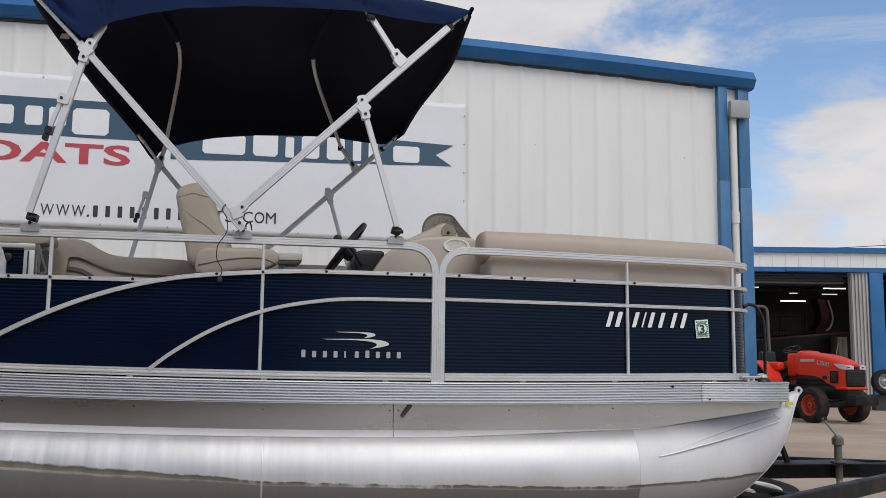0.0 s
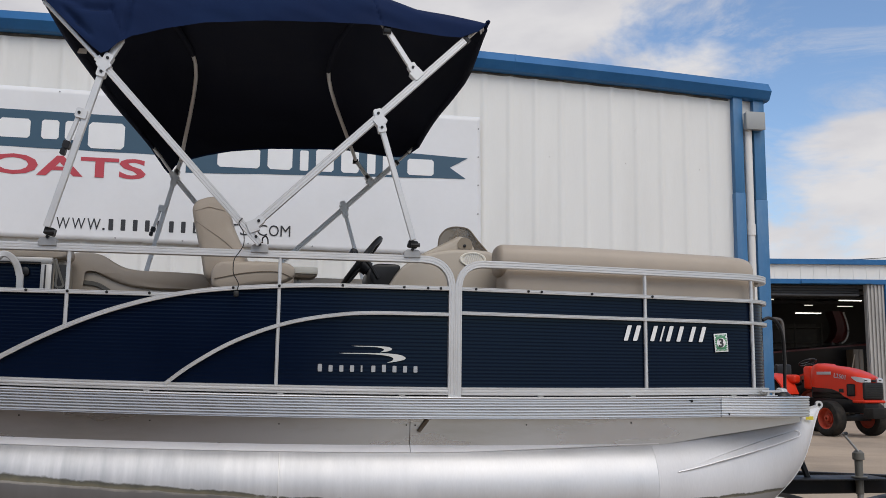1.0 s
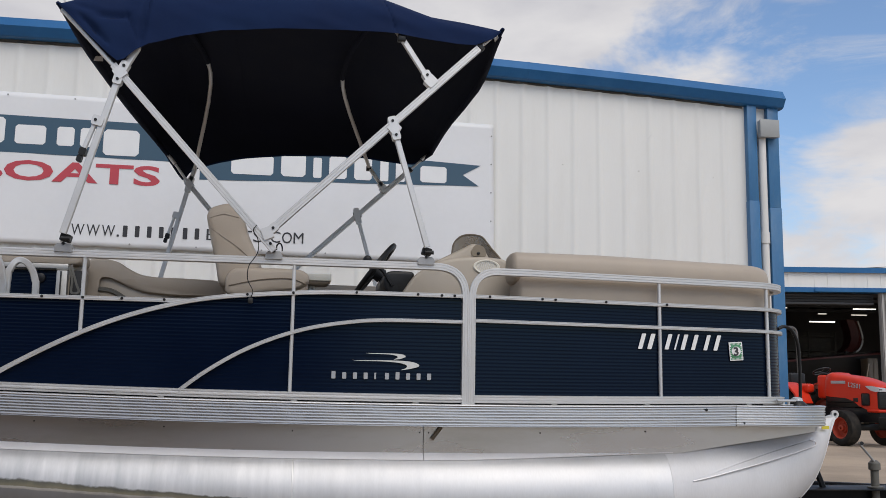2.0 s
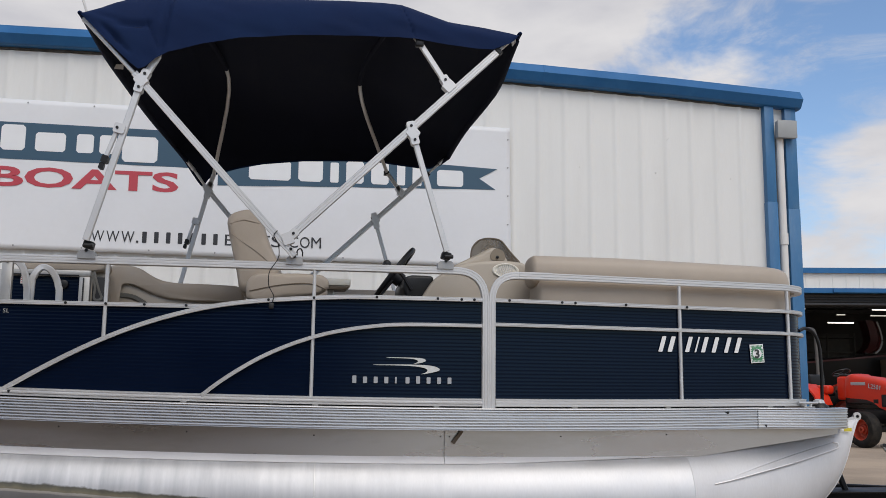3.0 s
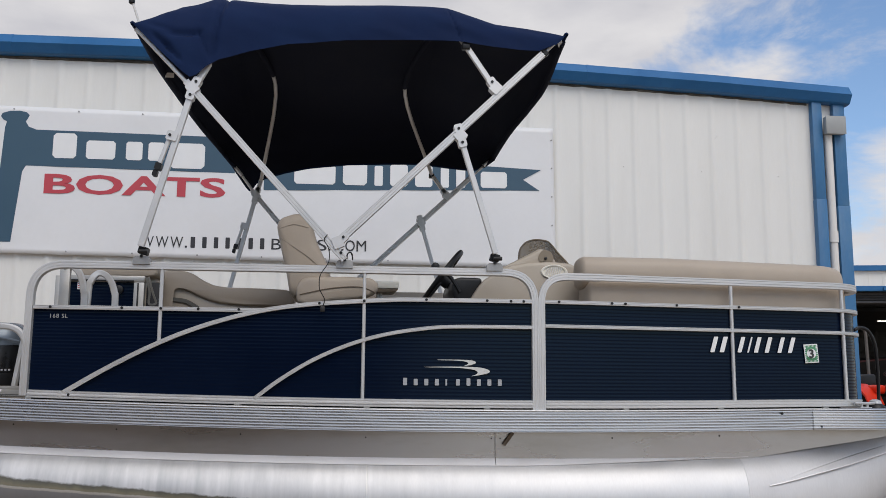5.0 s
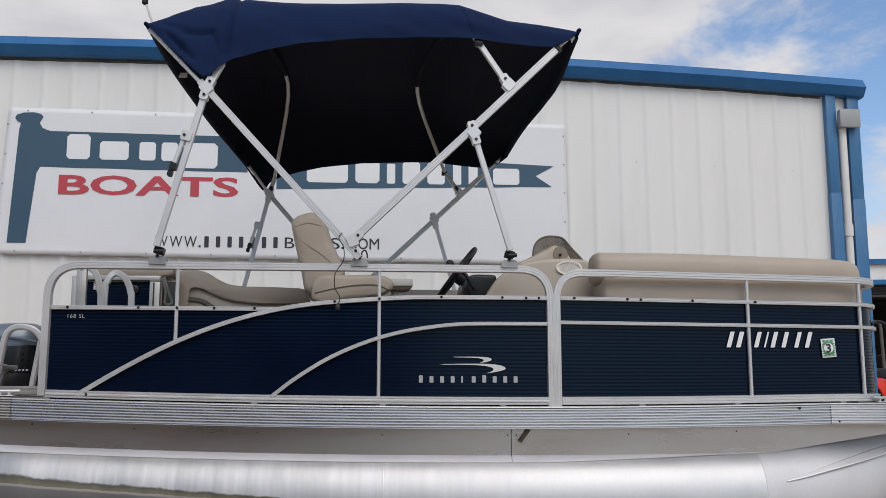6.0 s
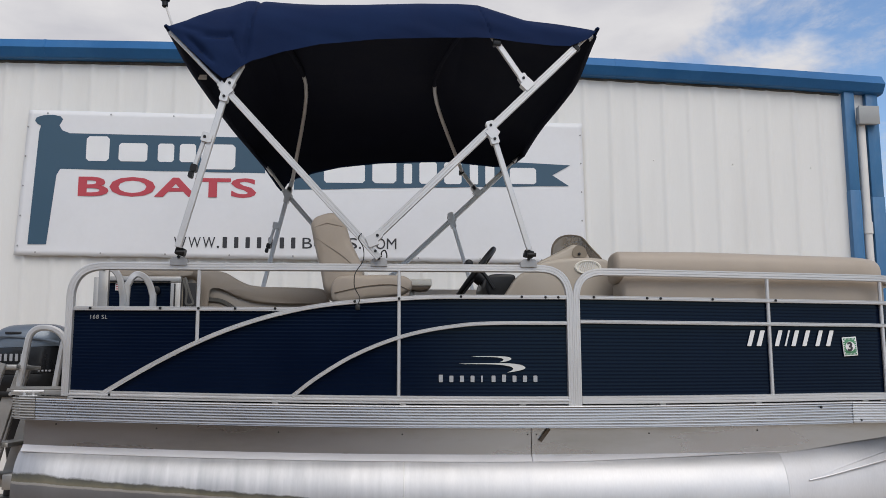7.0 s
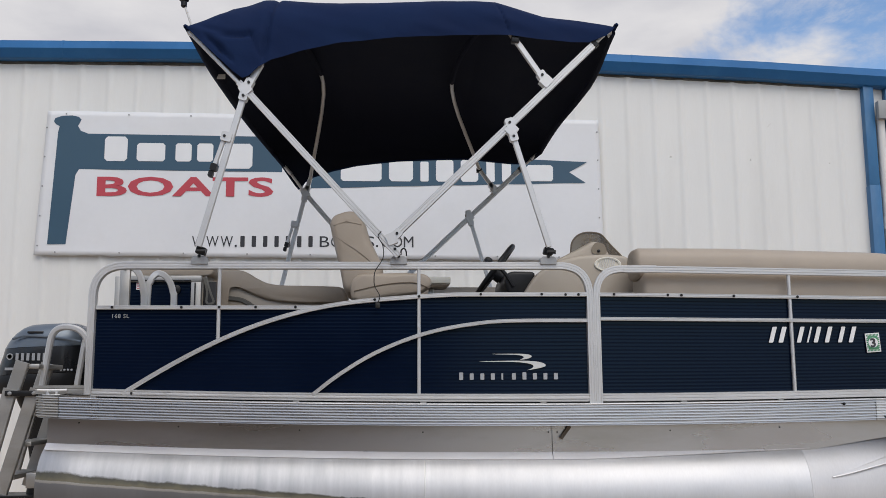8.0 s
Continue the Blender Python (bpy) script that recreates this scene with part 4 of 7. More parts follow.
    for x in (1.055, 1.35, 1.425, 1.715, 2.07):
        piece("rivet", riv, bow, pose(x, Y + sgn * 0.0205, drop(x, 1.612)))
    piece("rivet", riv, aft, pose(-1.50, Y + sgn * 0.0175, ZB + 0.012))
    return aft, bow


near_aft, near_bow = fence(False)
far_aft, far_bow = fence(True)

# stern fence and bow gate close the deck
sternf = part("stern_fence", swept([(STERN_X, 0.72, 1.765), (STERN_X, BEAM - 0.03, 1.765)], slab(0.036, 0.036, 0.006)), M_alu, boat, "aluminium stern fence with a navy panel")
bm = bmesh.new()
rows = [[bm.verts.new((STERN_X + 0.012 + o, y, z)) for o, z in skin_profile(1.11, 1.75)] for y in (0.74, BEAM - 0.03)]
for k in range(len(rows[0]) - 1):
    bm.faces.new((rows[0][k], rows[1][k], rows[1][k + 1], rows[0][k + 1]))
part("skin", bm, M_navy, sternf)
part("rail_post", boxed((STERN_X - 0.018, 0.70, 1.06), (STERN_X + 0.018, 0.736, 1.783), 0.004), M_alu, sternf)
part("rail_post", boxed((STERN_X - 0.018, 2.25, 1.06), (STERN_X + 0.03, 2.30, 1.79), 0.004), M_alu, sternf)
gate = part("bow_gate", swept([(2.86, 0.44, 1.68), (2.86, BEAM - 0.44, 1.68)], slab(0.036, 0.036, 0.006)), M_alu, boat, "closed navy bow gate")
bm = bmesh.new()
rows = [[bm.verts.new((2.862 - o, y, z)) for o, z in skin_profile(1.11, 1.60)] for y in (0.44, BEAM - 0.44)]
for k in range(len(rows[0]) - 1):
    bm.faces.new((rows[0][k], rows[1][k], rows[1][k + 1], rows[0][k + 1]))
part("skin", bm, M_navy, gate)
part("gate_post", boxed((2.852, 0.405, 1.06), (2.888, 0.438, 1.70), 0.004), M_alu, gate)
part("latch", boxed((2.875, 0.28, 1.10), (2.895, 0.33, 1.60), 0.004), M_black, gate, "black hinge strip")

# lettering and marks on the skin
def swoosh(outer, inner):
    """A curved brush mark between two smooth edges that meet at both ends."""
    edge = [(p.x, p.z) for line in (outer, inner) for p in smooth_path([(x, 0, z) for x, z in line], 5)[:-1]]
    part("maker_mark", plate(edge, -0.004, 0.003), M_silver, near_aft, "silver swoosh shapes")


swoosh([(0.3865, 1.2928), (0.4929, 1.2934), (0.5537, 1.2922), (0.5871, 1.2883), (0.6008, 1.2808), (0.5963, 1.2733), (0.5719, 1.2652), (0.5355, 1.2604)], [(0.5355, 1.2604), (0.5537, 1.2688), (0.5583, 1.2763), (0.5415, 1.2838), (0.5020, 1.2883), (0.3865, 1.2904)])
swoosh([(0.3166, 1.2538), (0.4777, 1.2562), (0.5841, 1.2550), (0.6449, 1.2484), (0.6723, 1.2373), (0.6738, 1.2268), (0.6479, 1.2178), (0.6084, 1.2100), (0.5750, 1.2058)], [(0.5750, 1.2058), (0.6023, 1.2163), (0.6099, 1.2283), (0.5902, 1.2394), (0.5385, 1.2472), (0.4625, 1.2508), (0.3166, 1.2514)])
maker = []
for k in range(10):
    x = 0.205 + k * 0.0565
    maker.append((x + 0.006, 0.021 if k not in (4,) else 0.009, 0.004, 0.038 if k not in (0, 6) else 0.043))
bar_parts("maker_bar", maker, 1.152, -0.004, M_maker, near_aft, "silver bars in place of a maker's name")
part("model_print", lettering("168 SL", 0.030, pose(-1.626, -0.0045, 1.489, 90), 0.0012, 0.0, 1.15), M_box, near_aft, "small silver model lettering", smooth=False)
reg = []
for x, w in ((1.892, 0.052), (1.945, 0.055), (2.048, 0.050), (2.110, 0.020), (2.142, 0.050), (2.204, 0.050), (2.278, 0.048), (2.338, 0.050)):
    reg.append((x + w * 0.2, w * 0.46, 0.0, 0.086))
bar_parts("registration_bar", reg, 1.348, -0.0045, M_white_print, near_bow, "white slanted bars in place of a registration", lean=0.30)
def tilted_disc(x, z, r):
    """A small print disc on the sticker."""
    bm = lathe([(r, 0), (r, -0.001), (0.002, -0.001)], (x, -0.0062, z), "y", 20)
    bmesh.ops.transform(bm, matrix=TILT, verts=bm.verts)
    return bm


TILT = pose(2.482, 0, 1.346, 0, -4, 0) @ pose(-2.49, 0, -1.344)      # the sticker sits slightly askew
part("sticker", boxed((2.452, -0.0045, 1.292), (2.532, -0.0015, 1.396), 0.001, m=TILT), M_white_print, near_bow, "white and green registration sticker")
part("sticker_field", boxed((2.464, -0.0060, 1.308), (2.520, -0.0046, 1.380), 0.0005, m=TILT), M_pale_green, near_bow)
part("sticker_ground", tilted_disc(2.492, 1.344, 0.027), M_white_print, near_bow)
part("sticker_digit", lettering("3", 0.066, TILT @ pose(2.474, -0.0085, 1.321, 90), 0.001, 0.002), M_black_print, near_bow, smooth=False)
bm = bmesh.new()
for k in range(9):
    box(bm, (2.458 + 0.0078 * k, -0.0055, 1.380), (2.463 + 0.0078 * k, -0.0046, 1.390))
    box(bm, (2.458 + 0.0078 * k, -0.0055, 1.298), (2.463 + 0.0078 * k, -0.0046, 1.307))
for k in range(6):
    box(bm, (2.456, -0.0055, 1.314 + 0.010 * k), (2.466, -0.0046, 1.320 + 0.010 * k))
    box(bm, (2.518, -0.0055, 1.314 + 0.010 * k), (2.528, -0.0046, 1.320 + 0.010 * k))
bmesh.ops.transform(bm, matrix=TILT, verts=bm.verts)
part("sticker_print", bm, M_pale_green, near_bow)
part("hull_tag", boxed((3.112, 0.200, 0.908), (3.160, 0.204, 0.928)), M_yellow, near_tube, "small yellow tag")


bend_to_sheer(boat)


# mooring cleats, bow light and cable
def cleat(x, y, z, turn=0.0):
    c = thing("cleat", (x, y, z), "small aluminium mooring cleat on the deck edge", "cleat", "deck cleats")
    m = pose(x, y, z, 0, 0, turn)
    for dx in (-0.022, 0.022):
        bm = bmesh.new()
        rod(bm, m @ Vector((dx, 0, 0)), m @ Vector((dx, 0, 0.022)), 0.008, 8)
        part("stem", bm, M_alu, c)
    part("horn", tube([m @ Vector(p) for p in ((-0.075, 0, 0.027), (-0.04, 0, 0.026), (0.04, 0, 0.026), (0.075, 0, 0.027))], 0.008, 8), M_alu, c)
    part("base", boxed((-0.045, -0.014, 0), (0.045, 0.014, 0.006), 0.002, m=m), M_alu, c)
    return c


cleat(-1.915, 0.01, 1.087, 4)
cleat(2.79, 0.02, 1.047, 20)
light = thing("bow_light", (3.0, 0.2, 1.052), "chrome and black navigation light on the bow deck", "boat light")
bm = lathe([(0.058, 0.0), (0.055, 0.012), (0.035, 0.030)], (2.96, 0.20, 1.041), "z", 16)
part("base", bm, M_black, light)
part("lens", lathe([(0.036, 0.026), (0.030, 0.046), (0.014, 0.054)], (2.96, 0.20, 1.041), "z", 16), M_lens, light)
hose = smooth_path([(2.845, 0.18, 1.492), (2.890, 0.19, 1.508), (2.945, 0.20, 1.486), (2.990, 0.22, 1.41), (3.004, 0.23, 1.28), (3.006, 0.24, 1.10), (3.003, 0.24, 1.045)], 8)
solid("anchor_hose", tube(hose, 0.010, 10), M_black, "black hose arching off the bow fence to the deck", "hose")

# ---- bimini top ----
bimini = thing("bimini_top", (0.0, 1.25, 1.79), "navy canvas bimini top open on an aluminium folding frame", "boat canopy")
LOW = [(-1.298, 3.110), (-1.24, 3.055), (-1.145, 2.962), (-1.02, 2.845), (-0.975, 2.812), (-0.94, 2.825), (-0.89, 2.878), (-0.82, 2.920), (-0.65, 2.975), (-0.45, 3.022), (-0.13, 3.060), (0.19, 3.075),
       (0.42, 3.082), (0.52, 3.080), (0.70, 3.058), (0.85, 3.045), (0.955, 3.045), (1.05, 3.085), (1.085, 3.118), (1.112, 3.152)]
RISE = [(-1.298, 3.140), (-1.07, 3.258), (-0.90, 3.306), (-0.45, 3.297), (-0.13, 3.307), (0.33, 3.322), (0.44, 3.318), (0.72, 3.232), (1.112, 3.182)]
LOW, RISE = [(x * 0.985, z) for x, z in LOW], [(x * 0.985, z) for x, z in RISE]
HALF, MID = 1.36, 1.275


def curve_at(table, x):
    return float(np.interp(x, [p[0] for p in table], [p[1] for p in table]))


def swing(x, y):
    """How far the rear hem swings forward towards the far side, and sags between the bows, as (dx, dz)."""
    w = min(1.0, max(0.0, (-0.88 - x) / 0.40))
    belly = math.exp(-((y - 0.55) / 0.45) ** 2)
    f = min(1.0, max(0.0, (x - 0.78) / 0.32)) * math.exp(-((y - 0.85) / 0.68) ** 2)
    return 0.068 * f + w * (0.13 * (max(0.0, y) / 2.6) ** 2.6 - 0.004 * belly), -0.012 * w * belly


def crease(x, z):
    """Depth of the folds in the near flank at (x, z): along the bow, a slack pleat, and tucks along the rear hem."""
    d = 0.016 * math.exp(-((x + 0.835 - 0.10 * (z - 3.05)) / 0.016) ** 2)
    d += 0.020 * math.exp(-((z - 3.040 - 0.06 * (x + 1.0)) / 0.020) ** 2) * math.exp(-((x + 1.0) / 0.085) ** 4)
    for x0, z0, slope, half, deep in ((-1.115, 2.985, -0.75, 0.055, 0.012), (-1.06, 2.925, -0.9, 0.050, 0.010), (-1.13, 3.07, -0.25, 0.075, 0.006), (-0.90, 2.98, -2.2, 0.04, 0.006), (0.47, 3.16, -3.0, 0.05, 0.006)):
        d += 1.5 * deep * math.exp(-((z - z0 - slope * (x - x0)) / 0.020) ** 2) * math.exp(-((x - x0) / half) ** 4)
    return d


def hoop(x, inset=0.0, n=36):
    """The canvas across the boat at x, from the near edge over the crown to the far edge."""
    low, want = 1.13 + (curve_at(LOW, x) - 1.13) * 0.983, (curve_at(RISE, x) - 1.13) / 5.1
    a, b = 0.0, 0.9
    for _ in range(24):                       # crown that just reaches the wanted rise
        h = (a + b) / 2
        top = 0
        for k in range(1, 20):
            th = math.pi * k / 40
            y = MID - HALF * math.cos(th) ** 0.62
            top = max(top, (low - 0.045 * (y + 0.085) / 2.7 + h * math.sin(th) ** 0.62 - 1.13) / (y + 5.0))
        a, b = (h, b) if top < want else (a, h)
    h = max(h, 0.02)
    pts = []
    for k in range(n + 1):
        u = k / n
        th = math.pi / 2 * ((2 * u) ** 1.5 if u < 0.5 else 2 - (2 - 2 * u) ** 1.5)
        c, s = math.cos(th), max(0.0, math.sin(th))
        y = MID - (HALF - inset) * math.copysign(abs(c) ** 0.62, c)
        z = low - 0.045 * (y + 0.085) / 2.7 + (h - inset) * s ** 0.62
        pts.append(Vector((x, y, z)))
    return pts


def canvas(inset):
    xs = sorted({p[0] for p in LOW} | {LOW[0][0] + k * (LOW[-1][0] - LOW[0][0]) / 220 for k in range(221)})
    rows = []
    for x in xs:
        row = hoop(x, inset, 170)
        for i, p in enumerate(row):           # soft creases, stronger near the rear corner
            edge = min(i, len(row) - 1 - i)
            amp = 0.006 + 0.016 * max(0, 1 - abs(x + 1.05) / 0.35)
            p.z += amp * noise.noise(Vector((x * 4.0, p.y * 2.2, 3.0))) * min(1, edge / 16)
            dx, dz = swing(x, p.y)
            if i < 66:
                d = crease(x, p.z) * min(1, i / 5)
                p.y, p.z = p.y + d, p.z - 0.5 * d
            p.y += 0.008 * noise.noise(Vector((x * 5.0 + p.z * 9, 2.0, i * 0.058))) * (1 if inset == 0 else 0.5)
            p.x, p.z = p.x + dx, p.z + dz + inset * 0.7
        rows.append(row)
    return loft(rows, False, False)


part("canvas", canvas(0.0), M_canvas, bimini, "navy canvas")
part("lining", canvas(0.014), M_lining, bimini, "black underside of the canvas")
for x in (LOW[0][0] + 0.003, LOW[-1][0] - 0.003):
    part("hem", swept([p + Vector((swing(x, p.y)[0], 0, swing(x, p.y)[1])) for p in hoop(x, 0.004)], ring(0.012, n=6), up=(1, 0, 0)), M_canvas, bimini)
NY, FY = -0.055, 2.565
STRUT = grooved(0.040, 0.030)
LEG = slab(0.034, 0.026, 0.003)


def side_frame(y, pts, far):
    """Struts, clamps and feet of one side; pts holds the joints as (x, z)."""
    P = {k: Vector((x, y, z)) for k, (x, z) in pts.items()}
    sg = 1 if far else -1
    Y = Vector((0, sg, 0))

    def strut(name, a, b, off=0.0, section=STRUT, more=0.0):
        d = Y * off
        end = b + (b - a).normalized() * more
        return part(name, swept([a + d, end + d], section, up=(0, 1, 0)), M_alu, bimini)

    strut("main_strut", P["foot"], P["rear_clamp"], more=0.055)
    strut("rear_extension", P["rear_clamp"], P["rear_tip"], -0.006, slab(0.022, 0.020, 0.004))
    strut("front_strut", P["low"], P["front_tip"], 0.004, more=-0.14)
    strut("front_extension", P["low"].lerp(P["front_tip"], 0.90), P["front_tip"], 0.0, slab(0.018, 0.018, 0.004))
    collar = P["front_tip"] - (P["front_tip"] - P["low"]).normalized() * 0.135
    part("collar", swept([collar, collar + (P["front_tip"] - P["low"]).normalized() * 0.022], slab(0.046, 0.038, 0.004), up=(0, 1, 0)), M_black, bimini)
    strut("rear_leg", P["rear_foot"] + Vector((0, 0, 0.05)), P["rear_clamp"], 0.0, LEG, more=-0.04)
    strut("front_leg", P["front_foot"] + Vector((0, 0, 0.05)), P["front_clamp"], 0.0, slab(0.030, 0.026, 0.003), more=-0.03)
    strut("rear_stub", P["rear_clamp"], P["rear_stub"], -0.010, LEG)
    strut("front_stub", P["upper_clamp"], P["front_stub"], -0.010, slab(0.030, 0.026, 0.003), more=-0.02)
    cap = P["front_stub"] + Vector((0, 0, -0.01))
    part("stub_cap", boxed(cap - Vector((0.022, 0.02, 0.018)), cap + Vector((0.022, 0.02, 0.02)), 0.004), M_black, bimini)

    def clamp(at, along, arms):
        """A saddle round the strut with a bolted tab for each arm."""
        d = (P[along] - at).normalized()
        saddle = bmesh.new()
        tab(saddle, at, d, 0.056, 0.062, 0.050, 0.006)
        cl = part("clamp", saddle, M_alu, bimini, "aluminium clamp")
        for arm in arms:
            v = (arm - at).normalized()
            c = at + v * 0.040
            t = bmesh.new()
            tab(t, c, v, 0.046, 0.052, 0.046, 0.010)
            lug = part("clamp_tab", t, M_alu, cl)
            bm = bmesh.new()
            rod(bm, c + Y * 0.022, c + Y * 0.029, 0.008, 10)
            hang(new("bolt", mesh_of(bm, "bolt", M_black)), cl)
        if far:
            part("knob", boxed(at + Vector((-0.035, 0.02, 0.02)), at + Vector((-0.005, 0.06, 0.050)), 0.006), M_black, cl)

    clamp(P["rear_clamp"], "foot", [P["rear_foot"], P["rear_stub"]])
    clamp(P["front_clamp"], "low", [P["front_foot"], P["front_clamp"] * 2 - P["front_foot"]])
    clamp(P["upper_clamp"], "low", [P["front_stub"]])
    clamp(P["low"], "foot", [P["front_tip"]])
    for a in ("rear_foot", "foot", "front_foot"):
        p = Vector((P[a].x, BEAM if far else 0.0, 1.786))
        out = [(-0.044, -0.012), (-0.044, 0.012), (-0.040, 0.022), (-0.030, 0.030), (0.030, 0.030), (0.040, 0.022), (0.044, 0.012), (0.044, -0.012)]
        ft = part("foot_bracket", plate([(p.x + u, p.z + v) for u, v in out], p.y - 0.030, 0.060), M_galv, bimini, "aluminium rail bracket")
        bm = bmesh.new()
        rod(bm, (p.x, p.y - 0.038, 1.816), (p.x, p.y + 0.038, 1.816), 0.008, 10)
        part("pin", bm, M_black, ft)
        if a != "foot":
            latch = bmesh.new()
            tab(latch, (p.x + 0.004, p.y, 1.848), (0.25, 0, 1), 0.052, 0.040, 0.044, 0.008)
            part("quick_latch", latch, M_black, ft, "black plastic latch")
            bm = bmesh.new()
            rod(bm, (p.x - 0.010, p.y - 0.05, 1.838), (p.x + 0.036, p.y - 0.05, 1.838), 0.011, 10)
            part("latch_lever", bm, M_black, ft)
        else:
            hook = smooth_path([(p.x + 0.012, p.y - 0.03, 1.822), (p.x + 0.014, p.y - 0.035, 1.848), (p.x + 0.030, p.y - 0.035, 1.858), (p.x + 0.040, p.y - 0.03, 1.842), (p.x + 0.042, p.y - 0.03, 1.818)], 5)
            part("safety_pin", tube(hook, 0.004, 6), M_black, ft)
            bm = bmesh.new()
            rod(bm, P["foot"] + Vector((-0.02, 0, 0.035)) + Y * 0.014, P["foot"] + Vector((-0.02, 0, 0.035)) + Y * 0.020, 0.008, 10)
            part("pin", bm, M_black, ft)
    # telescoping slider on the rear leg
    up = (P["rear_clamp"] - P["rear_foot"]).normalized()
    q = P["rear_foot"].lerp(P["rear_clamp"], 0.70)
    back = Vector((-0.048, 0, 0.012))
    sl = part("slider", swept([q + back * 0.8 - up * 0.02, q + back - up * 0.165], slab(0.022, 0.022, 0.003), up=(0, 1, 0)), M_alu, bimini)
    t = bmesh.new()
    tab(t, q + back * 0.55, up, 0.058, 0.052, 0.044, 0.010)
    part("slider_cap", t, M_alu, sl)
    bm = bmesh.new()
    rod(bm, q + back * 0.75 + Y * 0.02, q + back * 0.75 + Y * 0.027, 0.008, 10)
    part("bolt", bm, M_black, sl)
    t = bmesh.new()
    tab(t, q + back - up * 0.178, up, 0.034, 0.040, 0.040, 0.008)
    tab(t, q + back - up * 0.215 - Vector((0.006, 0, 0)), up, 0.026, 0.036, 0.030, 0.008)
    part("slider_knob", t, M_black, sl)
    return P


NEAR = side_frame(NY, {"foot": (-0.112, 1.815), "low": (-0.150, 1.905), "rear_tip": (-1.262, 3.055), "rear_clamp": (-0.945, 2.727), "rear_foot": (-1.172, 1.815),
                       "front_foot": (0.700, 1.815), "front_clamp": (0.505, 2.512), "front_tip": (1.070, 3.100), "upper_clamp": (0.702, 2.790), "front_stub": (0.535, 3.04), "rear_stub": (-0.868, 2.875)}, False)
FAR = side_frame(FY, {"foot": (-0.112, 1.815), "low": (-0.15, 1.90), "rear_tip": (-0.985, 2.850), "rear_clamp": (-0.868, 2.690), "rear_foot": (-1.065, 1.815),
                      "front_foot": (0.665, 1.815), "front_clamp": (0.483, 2.492), "front_tip": (1.0, 2.99), "upper_clamp": (0.694, 2.728), "front_stub": (0.566, 2.905), "rear_stub": (-0.83, 2.82)}, True)
for x, a, across, lean in ((-0.90, "rear_stub", (0.2, 1.3, 2.3, 2.6), (0, 0.22, 0.22, 0.13)), (0.45, "front_stub", (0.2, 1.4, 1.7, 2.55), (0, -0.19, -0.19, -0.01)),
                           (-1.262, "rear_tip", (0, 2.6), (0, 0.13)), (1.085, "front_tip", (0, 2.6), (0, 0))):
    ends = abs(x) > 1.0
    arch = [p + Vector((sum(float(np.interp(p.y + o, across, lean)) for o in (-0.4, -0.2, 0, 0.2, 0.4)) / 5, 0, 0)) if not ends else p + Vector((swing(x, p.y)[0], 0, swing(x, p.y)[1])) for p in hoop(x, 0.028 if ends else 0.054, 36)]
    mid_arch = [p for p in arch if 0.06 < p.y < (2.56 if ends else 2.25)][::1 if ends else 3]
    full = smooth_path([NEAR[a] + Vector((0, 0.02, 0))] + mid_arch + [FAR[a] - Vector((0, 0.02, 0))], 4)
    part("bow", swept(full, ring(0.0145, n=8), up=(1, 0, 0)), M_alu, bimini, "curved aluminium bow")
    cover = [p for p in (arch if ends else full) if (0.0 if ends else 0.30) < p.y < (2.56 if ends else 1.74)] + ([FAR[a]] if ends else [])
    part("sleeve", swept(cover, ring(0.021, 0.018, 8), up=(1, 0, 0)), M_lining, bimini, "black fabric sleeve")
part("strap_tab", boxed((-1.252, 0.70, 3.040), (-1.200, 0.704, 3.070), m=None), M_white_print, bimini, "small pale fabric tag")

# pole light clipped to the rear bow
base = Vector((-1.270, 0.06, 3.12))
pole = thing("stern_light", base, "short white pole light with a black head on the canopy", "boat light")
bm = bmesh.new()
rod(bm, base, (-1.320, 0.06, 3.262), 0.0065, 8)
part("pole", bm, M_pipe, pole)
part("head", lathe([(0.009, 0.0), (0.017, 0.008), (0.017, 0.034), (0.027, 0.042), (0.027, 0.064), (0.012, 0.076)], (-1.321, 0.06, 3.240), "z", 14), M_black, pole)

# ---- seats and helm ----
def pillow(profile, y0, y1, r=0.03, turn=None):
    """A padded block: a side outline of (x, z), rounded towards both ends in y."""
    pts = smooth_loop(profile)
    c = Vector((sum(p[0] for p in pts) / len(pts), sum(p[1] for p in pts) / len(pts)))
    rows = []
    steps = [(0.0, 1.0), (0.10, 0.55), (0.35, 0.18), (1.0, 0.0)]
    for side_end in (0, 1):
        seq = steps if side_end == 0 else steps[::-1]
        for d, ins in seq:
            y = y0 + d * r if side_end == 0 else y1 - d * r
            row = []
            for p in pts:
                v = Vector(p) - c
                v *= max(0.2, 1 - ins * r / max(v.length, 1e-3))
                row.append(Vector((c.x + v.x, y, c.y + v.y)))
            rows.append(row)
    bm = loft(rows)
    if turn is not None:
        bmesh.ops.transform(bm, matrix=turn, verts=bm.verts)
    return bm


def smooth_loop(profile, n=4):
    """Rounds the corners of a closed outline."""
    out = []
    k = len(profile)
    for i in range(k):
        a, b, c = Vector(profile[i - 1]), Vector(profile[i]), Vector(profile[(i + 1) % k])
        u, v = a - b, c - b
        r = min(0.05, u.length * 0.45, v.length * 0.45)
        p, q = b + u.normalized() * r, b + v.normalized() * r
        for j in range(n + 1):
            s = j / n
            w = p * (1 - s) ** 2 + b * 2 * s * (1 - s) + q * s * s
            out.append((w.x, w.y))
    return out


